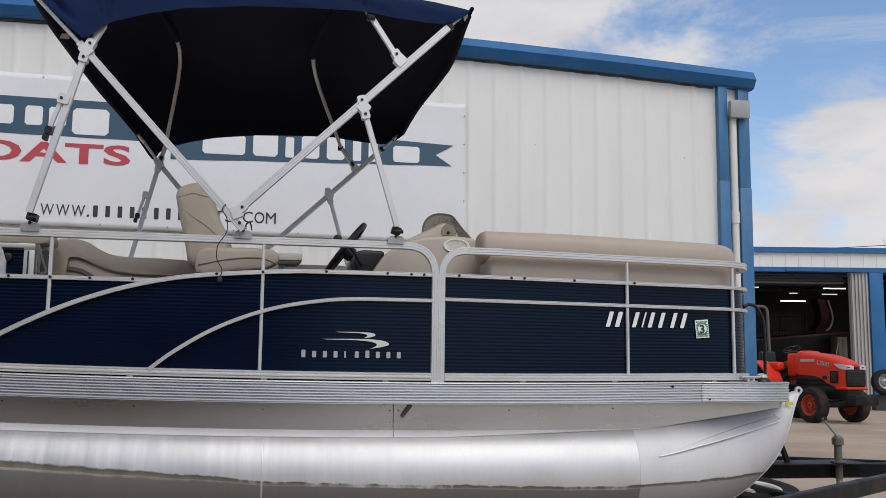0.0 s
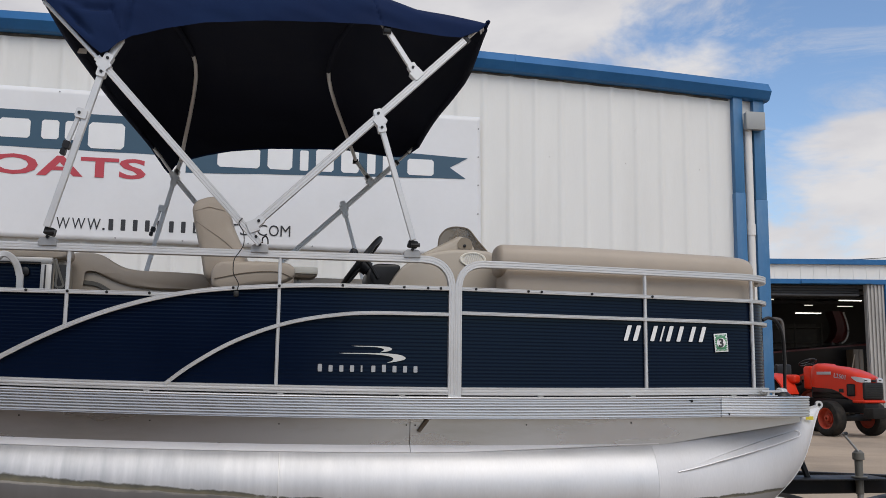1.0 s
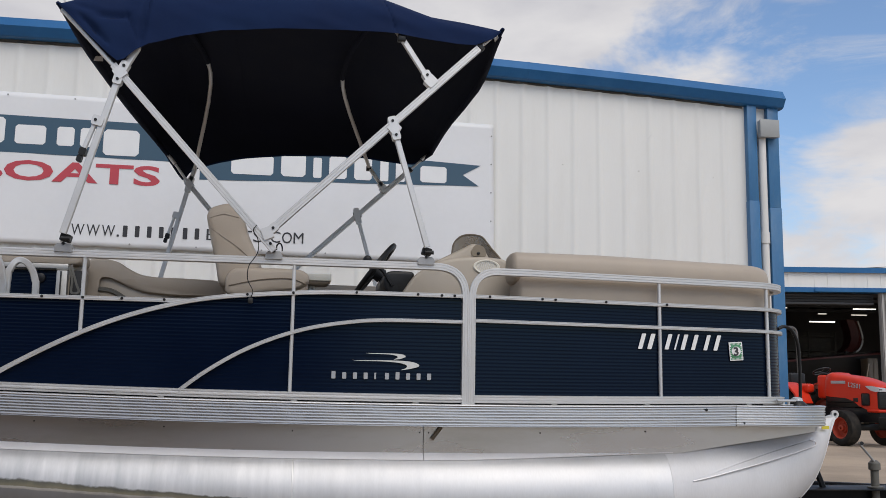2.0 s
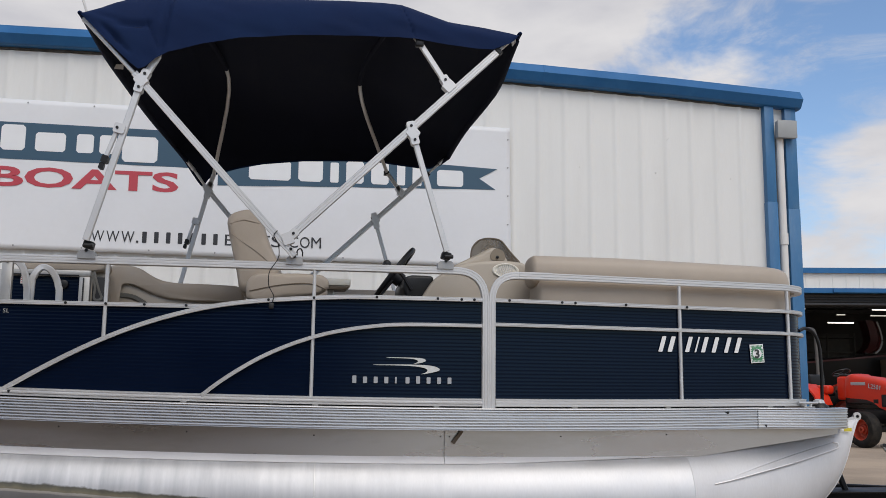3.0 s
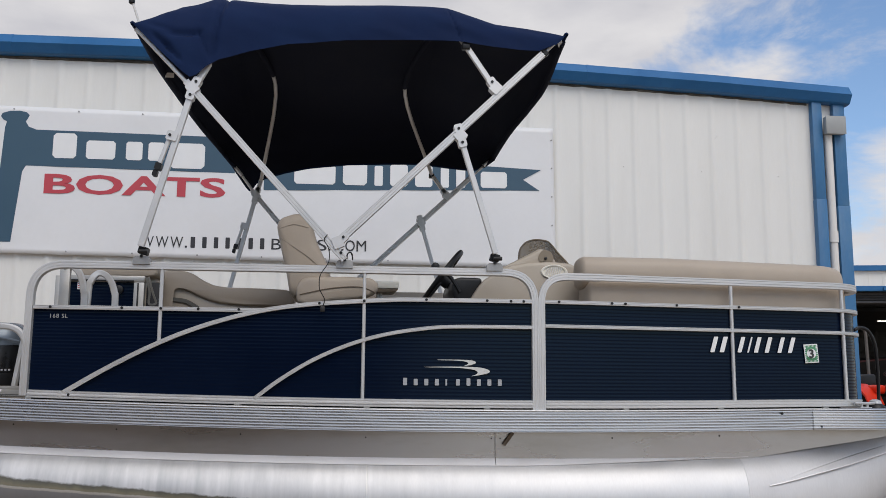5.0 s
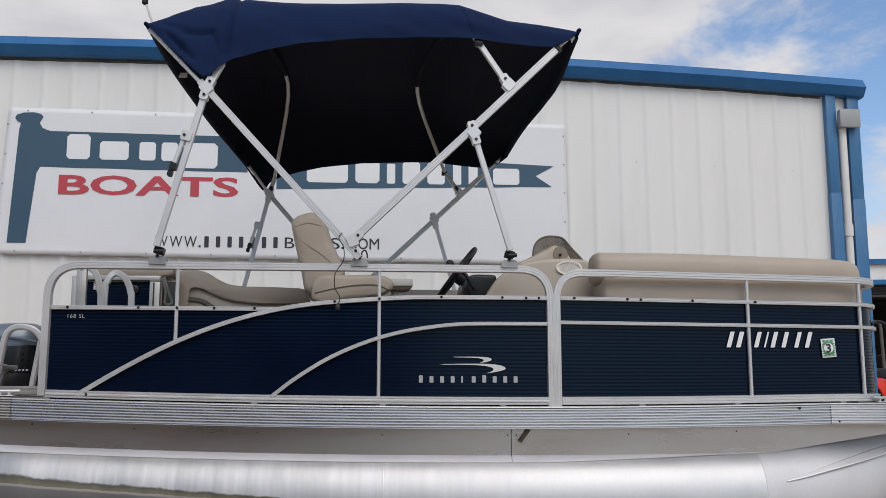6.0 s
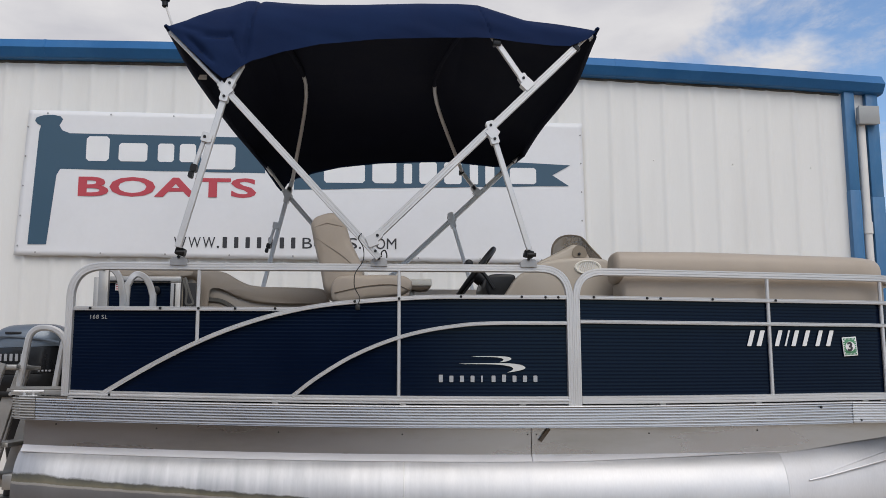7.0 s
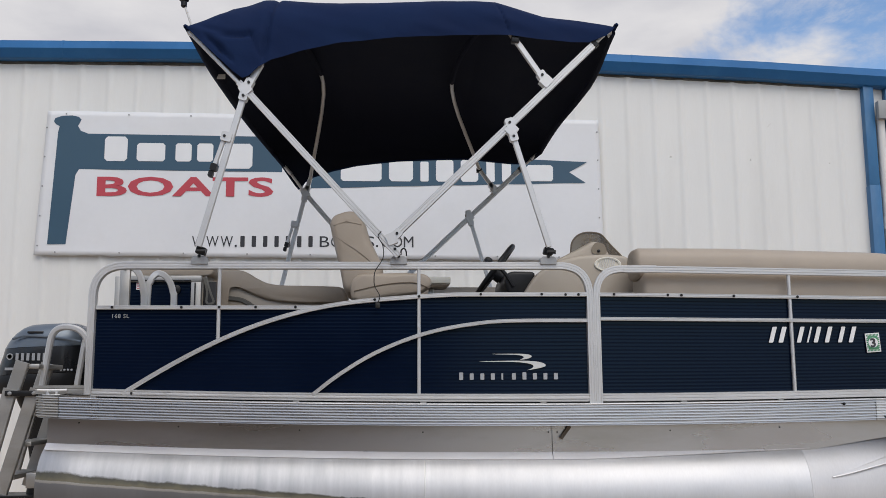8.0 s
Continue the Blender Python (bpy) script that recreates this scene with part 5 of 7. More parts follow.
DECK = 1.022
chair = thing("captain_chair", (-0.15, 0.72, DECK), "tan vinyl captain's chair with a high reclined backrest", "chair")
part("backrest", pillow([(-0.43, 1.66), (-0.455, 1.80), (-0.50, 1.98), (-0.522, 2.09), (-0.50, 2.135), (-0.42, 2.165), (-0.35, 2.160), (-0.312, 2.10), (-0.285, 2.00), (-0.235, 1.895), (-0.20, 1.83), (-0.22, 1.68)], 0.47, 0.98, 0.05), M_vinyl, chair)
part("headrest_seam", swept([(-0.498, 0.472, 2.070), (-0.42, 0.468, 2.095), (-0.33, 0.470, 2.075)], slab(0.006, 0.006, 0.001)), M_vinyl, chair)
part("side_seam", swept(smooth_path([(-0.490, 0.474, 2.01), (-0.42, 0.468, 1.96), (-0.33, 0.466, 1.90), (-0.24, 0.468, 1.82)], 4), slab(0.004, 0.003, 0.001)), M_vinyl, chair)
part("arm_bolster", pillow([(-0.39, 1.63), (-0.395, 1.72), (-0.355, 1.775), (-0.10, 1.785), (0.045, 1.778), (0.085, 1.745), (0.082, 1.70), (0.03, 1.665), (-0.10, 1.640), (-0.34, 1.610)], 0.42, 0.53, 0.035), M_vinyl, chair)
part("arm_bolster", pillow([(-0.39, 1.63), (-0.395, 1.72), (-0.355, 1.775), (-0.10, 1.785), (0.045, 1.778), (0.085, 1.745), (0.082, 1.70), (0.03, 1.665), (-0.10, 1.640), (-0.34, 1.610)], 0.92, 1.03, 0.035), M_vinyl, chair)
part("bolster_piping", swept(smooth_path([(-0.37, 0.419, 1.672), (-0.20, 0.4185, 1.710), (-0.03, 0.4185, 1.722), (0.07, 0.420, 1.690)], 6), slab(0.006, 0.006, 0.001)), M_brown, chair, "dark seam piping")
part("seat", pillow([(-0.36, 1.50), (-0.36, 1.60), (0.10, 1.63), (0.14, 1.58), (0.12, 1.50)], 0.50, 0.95, 0.05), M_vinyl, chair)
bm = lathe([(0.16, 0.0), (0.15, 0.015), (0.05, 0.03), (0.045, 0.44)], (-0.12, 0.72, DECK), "z", 20)
part("pedestal", bm, M_alu_dull, chair)

# thin cable hanging from the frame past the chair
cord = smooth_path([(-0.205, -0.078, 1.945), (-0.222, -0.075, 1.916), (-0.197, -0.065, 1.869), (-0.196, -0.06, 1.801), (-0.236, -0.06, 1.734), (-0.243, -0.055, 1.686), (-0.238, -0.045, 1.65), (-0.213, -0.045, 1.602), (-0.221, -0.04, 1.565)], 6)
cable = thing("hanging_cable", (-0.16, -0.05, 1.6), "thin black cable looped down from the canopy frame", "cable")
part("cord", tube(cord, 0.0026, 6), M_wire, cable)
part("plug", boxed((-0.236, -0.046, 1.535), (-0.210, -0.030, 1.566), 0.006), M_wire, cable)

# stern lounge
lounge = thing("stern_lounge", (-1.1, 1.2, DECK), "tan vinyl stern lounge with a curved armrest and grey insert", "boat seat")
part("armrest", pillow([(-1.30, 1.45), (-1.305, 1.80), (-1.27, 1.872), (-1.16, 1.876), (-1.085, 1.858), (-1.02, 1.815), (-0.95, 1.782), (-0.86, 1.770), (-0.66, 1.767), (-0.48, 1.760), (-0.44, 1.735), (-0.43, 1.66), (-0.72, 1.655), (-0.90, 1.665), (-1.0, 1.69), (-1.09, 1.735), (-1.16, 1.765), (-1.22, 1.76), (-1.23, 1.45)], 1.0, 1.16, 0.03), M_vinyl, lounge)
part("side_panel", pillow([(-1.28, 1.30), (-1.28, 1.74), (-1.24, 1.775), (-1.14, 1.778), (-1.07, 1.742), (-0.98, 1.690), (-0.88, 1.668), (-0.44, 1.660), (-0.44, 1.30)], 1.03, 1.13, 0.012), M_tan_plastic, lounge)
part("grey_insert", swept(smooth_path([(-1.27, 1.024, 1.685), (-1.20, 1.024, 1.686), (-1.12, 1.024, 1.676), (-1.06, 1.024, 1.645), (-1.02, 1.024, 1.615), (-0.99, 1.024, 1.59)], 6), slab(0.016, 0.030, 0.006)), M_grey, lounge, "grey inset trim")
part("lower_panel", pillow([(-1.28, DECK), (-1.28, 1.63), (-1.08, 1.625), (-1.01, 1.58), (-0.49, 1.58), (-0.49, DECK)], 1.012, 1.18, 0.015), M_tan_plastic, lounge)
part("seat_cushion", pillow([(-1.28, 1.42), (-1.28, 1.56), (-0.46, 1.56), (-0.44, 1.44)], 1.2, 1.75, 0.05), M_vinyl, lounge)
part("stern_backrest", pillow([(-1.69, 1.792), (-1.69, 1.842), (-1.66, 1.862), (-1.35, 1.875), (-1.24, 1.870), (-1.23, 1.80), (-1.35, 1.785)], 0.70, 0.95, 0.03), M_vinyl, lounge)
part("backrest_shell", pillow([(-1.69, DECK), (-1.69, 1.80), (-1.24, 1.80), (-1.24, DECK)], 0.78, 0.93, 0.02), M_tan_plastic, lounge)

# open stern gate: aluminium frame with a navy skin, standing beside the lounge
sgate = thing("stern_gate", (-1.48, 0.6, DECK), "open aluminium stern gate with a navy ribbed panel", "gate")
bm = bmesh.new()
rows = [[bm.verts.new((x, 0.605 - o, z)) for o, z in skin_profile(DECK + 0.02, 1.748)] for x in (-1.752, -1.34)]
for k in range(len(rows[0]) - 1):
    bm.faces.new((rows[0][k], rows[1][k], rows[1][k + 1], rows[0][k + 1]))
part("skin", bm, M_navy, sgate, "navy ribbed panel")
part("gate_rail", boxed((-1.75, 0.585, 1.745), (-1.284, 0.622, 1.783), 0.003), M_alu_dull, sgate)
part("gate_stile", boxed((-1.343, 0.580, DECK), (-1.284, 0.622, 1.744), 0.003), M_alu_dull, sgate)
part("gate_seal", boxed((-1.322, 0.574, DECK + 0.02), (-1.314, 0.581, 1.74), 0.001), M_black, sgate, "black seal strip")
part("gate_seal", boxed((-1.75, 0.578, 1.748), (-1.345, 0.586, 1.757), 0.001), M_black, sgate)
part("gate_stile", boxed((-1.790, 0.585, DECK), (-1.752, 0.622, 1.778), 0.003), M_alu_dull, sgate)
part("latch", lathe([(0.026, 0), (0.026, -0.018), (0.014, -0.022)], (-1.43, 0.60, 1.70), "y", 16), M_black, sgate, "round black latch")
part("warning_label", boxed((-1.668, 0.598, 1.70), (-1.625, 0.600, 1.742)), M_white_print, sgate, "small white and red label")
bm = bmesh.new()
for k in range(3):
    box(bm, (-1.665, 0.5965, 1.706 + 0.013 * k), (-1.628, 0.5979, 1.711 + 0.013 * k))
part("label_bars", bm, M_red_print, sgate)
# added black sheet in place of the shade between gate and lounge
part("hinge_panel", boxed((-1.282, 0.640, DECK), (-1.205, 0.655, 1.752), 0.003), M_black, sgate, "added black sheet for the shade beside the gate")
# flat bent straps in front of it
for pts in ([(-1.610, 0.20, 1.786), (-1.572, 0.205, 1.775), (-1.542, 0.21, 1.735), (-1.524, 0.215, 1.66), (-1.517, 0.22, 1.56), (-1.515, 0.22, DECK)],
            [(-1.512, 0.24, DECK), (-1.505, 0.24, 1.62), (-1.492, 0.24, 1.71), (-1.462, 0.245, 1.752), (-1.425, 0.25, 1.748), (-1.392, 0.255, 1.712), (-1.372, 0.26, 1.655), (-1.364, 0.26, 1.57), (-1.362, 0.26, DECK)]):
    g = thing("grab_loop", (pts[-1][0], pts[-1][1], DECK), "bent flat aluminium grab loop at the stern gate", "handrail", "stern grab loops")
    part("loop", swept(smooth_path(pts, 6), slab(0.034, 0.024, 0.005), up=(0, 1, 0)), M_alu, g)
part("inner_post", boxed((-1.645, 0.185, 1.06), (-1.592, 0.215, 1.792), 0.003), M_alu_dull, boat, "flat aluminium gate post")
part("post_bolt", lathe([(0.009, 0), (0.009, -0.005), (0.005, -0.008)], (-1.618, 0.184, 1.775), "y", 10), M_black, boat)
strap = smooth_path([(-1.20, 0.30, 1.745), (-1.185, 0.29, 1.70), (-1.165, 0.285, 1.64), (-1.150, 0.285, 1.60), (-1.170, 0.28, 1.588), (-1.190, 0.285, 1.60), (-1.188, 0.285, 1.66), (-1.21, 0.29, 1.74)], 5)
solid("gate_strap", swept(strap, slab(0.012, 0.004, 0.001), up=(0, 1, 0)), M_grey, "grey webbing strap hanging in a loop", "strap")

# far bench with a small table
bench = thing("side_bench", (-0.1, 2.1, DECK), "tan vinyl bench along the far fence", "boat seat")
part("backrest", pillow([(-0.45, 1.60), (-0.45, 1.845), (-0.42, 1.868), (0.80, 1.868), (0.84, 1.845), (0.84, 1.60)], 2.05, 2.25, 0.05), M_vinyl, bench)
part("seat", pillow([(-0.45, 1.38), (-0.45, 1.50), (0.84, 1.50), (0.84, 1.38)], 1.65, 2.2, 0.05), M_vinyl, bench)
part("base", boxed((-0.43, 1.70, DECK), (0.82, 2.2, 1.38), 0.01), M_tan_plastic, bench)
table = thing("side_table", (0.15, 1.18, DECK), "small cream moulded table with a dark underside", "table")
part("top", boxed((0.0, 1.10, 1.790), (0.235, 1.30, 1.836), 0.008), M_cream, table)
part("underside", pillow([(0.02, 1.764), (0.02, 1.7885), (0.230, 1.7885), (0.205, 1.766)], 1.11, 1.29, 0.006), M_brown, table)
bm = bmesh.new()
rod(bm, (0.10, 1.20, DECK), (0.10, 1.20, 1.77), 0.03, 12)
part("leg", bm, M_alu_dull, table)

# helm console
console = thing("helm_console", (0.95, 0.6, DECK), "tan moulded helm console with a hooded pod", "console")
part("body", pillow([(0.59, DECK), (0.60, 1.63), (0.686, 1.765), (0.81, 1.845), (0.93, 1.874), (1.10, 1.886), (1.225, 1.874), (1.257, 1.841), (1.313, 1.66), (1.325, DECK)], 0.35, 1.05, 0.025), M_tan_plastic, console)
part("dash_ridge", pillow([(0.78, 1.80), (0.80, 1.846), (0.93, 1.912), (1.035, 1.968), (1.075, 1.962), (1.11, 1.93), (1.14, 1.885), (1.13, 1.80)], 0.385, 0.60, 0.03), M_tan_plastic, console)
part("dash_face", pillow([(0.508, 1.721), (0.520, 1.775), (0.56, 1.789), (0.705, 1.787), (0.66, 1.70), (0.61, 1.62), (0.53, 1.64)], 0.40, 0.95, 0.02), M_black, console, "black dashboard face")
screen_top = smooth_path([(0.957, 0.70, 1.90), (0.963, 0.70, 1.955), (0.972, 0.70, 2.006), (1.006, 0.70, 2.048), (1.053, 0.695, 2.066), (1.105, 0.68, 2.064), (1.143, 0.65, 2.048), (1.160, 0.58, 2.003), (1.175, 0.51, 1.955), (1.200, 0.46, 1.910), (1.215, 0.44, 1.885)], 3)
rows = [[p, p + Vector((0, 0.006, 0)), Vector((p.x, p.y + 0.006, 1.875)), Vector((p.x, p.y, 1.875))] for p in screen_top]
part("windscreen", loft(rows), M_smoke, console, "brown smoked acrylic windscreen")
part("screen_edge", swept(screen_top, slab(0.010, 0.007, 0.002), up=(0, 1, 0)), M_brown, console, "dark polished screen edge")
# flat plate for a hollow; the hollow's shade is in its brown colour
recess = [(p[0], p[1]) for p in smooth_loop([(1.028, 1.888), (1.024, 1.922), (1.046, 1.954), (1.066, 1.958), (1.104, 1.945), (1.116, 1.902), (1.108, 1.886)])]
part("recess", plate(recess, 0.378, 0.010), M_hollow_shade, console, "flat brown plate for the shaded hollow in the dash ridge")
part("ignition_switch", lathe([(0.009, 0.0), (0.009, -0.006), (0.005, -0.008)], (1.066, 0.377, 1.905), "y", 14), M_black, console)
spk = part("speaker", lathe([(1.0, 0.0), (1.0, -0.10), (0.93, -0.16), (0.80, -0.14), (0.78, -0.05)], (0, 0, 0), "y", 28), M_cream, console, "cream oval speaker grille")
for v in spk.data.vertices:
    v.co = Vector((1.110 + v.co.x * 0.080, 0.352 + v.co.y * 0.08, 1.822 + v.co.z * 0.043))
for k in range(9):
    x = -0.048 + 0.012 * k
    hgt = 0.033 * math.sqrt(max(0.02, 1 - (x / 0.062) ** 2))
    part("grille_slat", swept([(1.110 + x - 0.010, 0.343, 1.822 - hgt), (1.110 + x + 0.010, 0.343, 1.822 + hgt)], slab(0.005, 0.006, 0.001), up=(0, 1, 0)), M_pipe, spk)
part("grille_back", lathe([(0.058, -0.001), (0.058, -0.002)], (0, 0, 0), "y", 20), M_grey, spk)
gb = spk.children[-1]
for v in gb.data.vertices:
    v.co = Vector((1.110 + v.co.x, 0.350 + v.co.y, 1.822 + v.co.z * 0.52))
wheel = thing("steering_wheel", (0.48, 0.66, 1.60), "black three-spoke steering wheel tilted on the helm", "steering wheel")
axis_m = Matrix.Translation((0.478, 0.68, 1.818)) @ pose(0, 0, 0, 0, -53, -3)
rim = [axis_m @ Vector((0.193 * math.cos(2 * math.pi * k / 32), 0.193 * math.sin(2 * math.pi * k / 32), 0)) for k in range(32)]
part("rim", swept(rim, ring(0.017, n=8), up=axis_m.to_3x3() @ Vector((0, 0, 1)), closed=True), M_black, wheel)
for a in (90, 210, 330):
    part("spoke", swept([axis_m @ Vector((0.02 * math.cos(radians(a)), 0.02 * math.sin(radians(a)), -0.02)), axis_m @ Vector((0.19 * math.cos(radians(a)), 0.19 * math.sin(radians(a)), 0))], slab(0.028, 0.010, 0.003), up=axis_m.to_3x3() @ Vector((0, 0, 1))), M_black, wheel)
bm = lathe([(0.045, -0.06), (0.045, 0.0), (0.03, 0.012)], (0, 0, 0), "z", 16)
bmesh.ops.transform(bm, matrix=axis_m, verts=bm.verts)
part("hub", bm, M_black, wheel)
bm = bmesh.new()
rod(bm, axis_m @ Vector((0, 0, -0.03)), (0.60, 0.70, 1.70), 0.03, 12)
part("column", bm, M_black, wheel)
thr = thing("throttle_lever", (0.45, 0.42, 1.60), "black throttle lever with a round grip", "lever")
part("arm", swept(smooth_path([(0.56, 0.40, 1.70), (0.50, 0.40, 1.79), (0.44, 0.40, 1.825), (0.415, 0.40, 1.840)], 5), slab(0.020, 0.026, 0.006), up=(0, 1, 0)), M_black, thr)
part("grip", pillow([(0.385, 1.825), (0.390, 1.860), (0.41, 1.872), (0.435, 1.862), (0.44, 1.83), (0.42, 1.818)], 0.36, 0.46, 0.02), M_black, thr)

# bow lounge along the near fence
bowl = thing("bow_lounge", (2.0, 0.3, DECK), "tan vinyl bow lounge with a rolled backrest", "boat seat")
path = fillet([(1.23, 0.17, 0), (2.722, 0.17, 0), (2.735, 0.55, 0), (2.735, 0.95, 0)], 0.24, 10)


def roll_rows(path, section, first, last, z_of):
    rows = []
    for i, p in enumerate(path):
        a, b = path[max(0, i - 1)], path[min(len(path) - 1, i + 1)]
        d = (b - a).normalized()
        o = Vector((d.y, -d.x, 0))
        rows.append([p + o * s + Vector((0, 0, z_of(p.x) + h)) for s, h in section])
    out = []
    for k, f in ((0.0, 0.45), (0.25, 0.78), (0.6, 0.94)):
        c = sum(rows[0], Vector()) / len(section)
        d = (path[1] - path[0]).normalized()
        out.append([c + (v - c) * f + d * (k - 1) * 0.035 for v in rows[0]])
    out += rows
    for k, f in ((0.4, 0.94), (0.75, 0.78), (1.0, 0.45)):
        c = sum(rows[-1], Vector()) / len(section)
        d = (path[-1] - path[-2]).normalized()
        out.append([c + (v - c) * f + d * k * 0.035 for v in rows[-1]])
    return out


long_path = [path[0].lerp(path[1], k / 8) for k in range(8)] + path[1:]
sec = [(0.115 * math.copysign(abs(math.cos(t)) ** 0.55, math.cos(t)), 0.092 * math.copysign(abs(math.sin(t)) ** 0.75, math.sin(t))) for t in [2 * math.pi * k / 28 for k in range(28)]]
back = part("backrest_roll", loft(roll_rows(long_path, sec, 0, 0, lambda x: 1.793 - 0.026 * max(0, x - 1.7))), M_vinyl, bowl, "rolled tan vinyl backrest")
sec2 = [(0.121 * math.copysign(abs(math.cos(t)) ** 0.35, math.cos(t)), 0.165 * math.copysign(abs(math.sin(t)) ** 0.35, math.sin(t))) for t in [2 * math.pi * k / 24 for k in range(24)]]
low_path = [p + Vector((0.03 if i == 0 else 0, 0, 0)) for i, p in enumerate(long_path)]
part("backrest_panel", loft(roll_rows(low_path, sec2, 0, 0, lambda x: 1.600)), M_vinyl, bowl)
part("seat", pillow([(1.35, 1.36), (1.35, 1.47), (2.60, 1.47), (2.60, 1.36)], 0.28, 0.85, 0.05), M_vinyl, bowl)
part("base", boxed((1.34, 0.12, DECK), (2.58, 0.80, 1.36), 0.02), M_tan_plastic, bowl)

# ---- outboard, ladder, trailer ----
motor = thing("outboard_motor", (-2.35, 1.25, 0.3), "grey-blue outboard motor with a dark lower cowling", "outboard motor")


def egg(x0, x1, y0, y1, z, n=28, p=0.72):
    cx, cy, hx, hy = (x0 + x1) / 2, (y0 + y1) / 2, (x1 - x0) / 2, (y1 - y0) / 2
    return [Vector((cx + hx * math.copysign(abs(math.cos(t)) ** p, math.cos(t)), cy + hy * math.copysign(abs(math.sin(t)) ** p, math.sin(t)), z + 0.05 * (cx + hx * math.cos(t) - cx))) for t in [2 * math.pi * k / n for k in range(n)]]


part("cowl_lower", loft([egg(-2.69, -2.12, 1.04, 1.46, 1.215), egg(-2.68, -2.12, 1.035, 1.465, 1.26), egg(-2.655, -2.12, 1.035, 1.465, 1.335), egg(-2.645, -2.118, 1.04, 1.46, 1.382)]), M_cowl_dark, motor, "dark lower cowling")
part("cowl_upper", loft([egg(-2.645, -2.116, 1.038, 1.462, 1.384), egg(-2.62, -2.115, 1.04, 1.46, 1.43), egg(-2.585, -2.13, 1.05, 1.45, 1.475), egg(-2.54, -2.16, 1.075, 1.425, 1.512), egg(-2.50, -2.20, 1.11, 1.39, 1.530), egg(-2.43, -2.27, 1.18, 1.32, 1.537)]), M_cowl, motor, "grey-blue upper cowling")
part("air_vent", boxed((-2.46, 1.043, 1.468), (-2.36, 1.075, 1.482), 0.004), M_cowl_dark, motor)
part("cowl_ridge", swept(smooth_path([(-2.55, 1.050, 1.432), (-2.45, 1.036, 1.452), (-2.25, 1.036, 1.436), (-2.13, 1.06, 1.415)], 6), slab(0.010, 0.014, 0.003)), M_cowl, motor)
part("tray", loft([egg(-2.68, -2.13, 1.05, 1.45, 1.10), egg(-2.70, -2.12, 1.03, 1.47, 1.16), egg(-2.69, -2.12, 1.04, 1.46, 1.212)]), M_black, motor, "black lower tray")
part("leg", loft([egg(-2.60, -2.26, 1.14, 1.36, 1.12), egg(-2.52, -2.28, 1.17, 1.33, 0.95), egg(-2.46, -2.28, 1.19, 1.31, 0.62), egg(-2.50, -2.24, 1.20, 1.30, 0.36)]), M_black, motor)
part("cavitation_plate", boxed((-2.68, 1.14, 0.44), (-2.20, 1.36, 0.455), 0.005), M_black, motor)
mk = [(-2.517 + 0.0335 * k, 0.018, 0, 0.046) for k in range(6)]
bar_parts("maker_bar", mk, 1.296, 1.030, M_maker, motor, "silver bars in place of a maker's name")
part("maker_disc", lathe([(0.014, 0.004), (0.014, -0.004), (0.020, -0.004), (0.020, 0.004)], (-2.553, 1.032, 1.321), "y", 20), M_maker, motor)
part("model_bar", bars([(-2.24 + 0.022 * k, 0.013, 0, 0.011) for k in range(4)], 1.232, 1.031), M_maker, motor)
part("pinstripe", boxed((-2.58, 1.032, 1.236), (-2.47, 1.040, 1.252)), M_maker, motor)
part("bracket", boxed((-2.22, 1.13, 0.72), (-2.0, 1.37, 1.10), 0.012), M_black, motor)

part("swim_step", swept([(-2.02, 0.15, 1.117), (-1.765, 0.15, 1.117)], [(-0.10, -0.022), (0.10, -0.022), (0.10, 0.0), (0.096, 0.004), (0.10, 0.008), (0.10, 0.022), (-0.10, 0.022)]), M_alu_dull, boat, "ribbed aluminium stern step")

ladder = thing("boarding_ladder", (-2.25, 0.55, 0.6), "weathered aluminium boarding ladder folded down at the stern", "ladder")
for y in (0.34, 0.72):
    up_a, low_a = Vector((-2.20, y, 1.27)), Vector((-2.25, y, 1.09))
    part("upper_stile", swept([low_a, up_a], slab(0.030, 0.075, 0.004), up=(1, 0, 0)), M_alu_dull, ladder)
    part("lower_stile", swept([(-2.245, y - 0.034, 1.12), (-2.36, y - 0.034, 0.62)], slab(0.028, 0.075, 0.004), up=(1, 0, 0)), M_alu_dull, ladder)
    part("step_stile", swept([(-2.12, y - 0.034, 1.10), (-2.265, y - 0.034, 0.56)], slab(0.028, 0.070, 0.004), up=(1, 0, 0)), M_alu_dull, ladder)
part("hinge_bar", boxed((-2.265, 0.270, 1.082), (-2.085, 0.286, 1.112), 0.006), M_black, ladder, "black hinge strap")
bolt = mesh_of(lathe([(0.011, 0), (0.011, -0.006), (0.006, -0.010)], (0, 0, 0), "y", 10), "bolt", M_galv)
for x in (-2.235, -2.105):
    piece("bolt", bolt, ladder, pose(x, 0.270, 1.097))
for x, z in ((-2.17, 1.245), (-2.19, 0.82), (-2.27, 0.64)):
    part("rung", boxed((x - 0.05, 0.34, z - 0.012), (x + 0.06, 0.72, z + 0.014), 0.006), M_alu_dull, ladder)
part("ribbed_tread", boxed((-2.36, 0.29, 0.555), (-2.26, 0.34, 0.60), 0.006), M_alu_dull, ladder)
for y in (0.42, 1.0):
    pts = fillet([(-2.125, y, 1.09), (-2.075, y, 1.475), (-1.90, y, 1.46), (-1.79, y, 1.07)], 0.16, 10)
    rail = thing("stern_handrail", (-2.0, y, 1.06), "bent aluminium handrail arch beside the boarding ladder", "handrail", "stern handrails")
    part("arch", swept(pts, slab(0.034, 0.034, 0.008), up=(0, 1, 0)), M_alu, rail)

trailer = thing("boat_trailer", (1.5, 1.25, 0.0), "black steel boat trailer with a long tongue", "trailer")


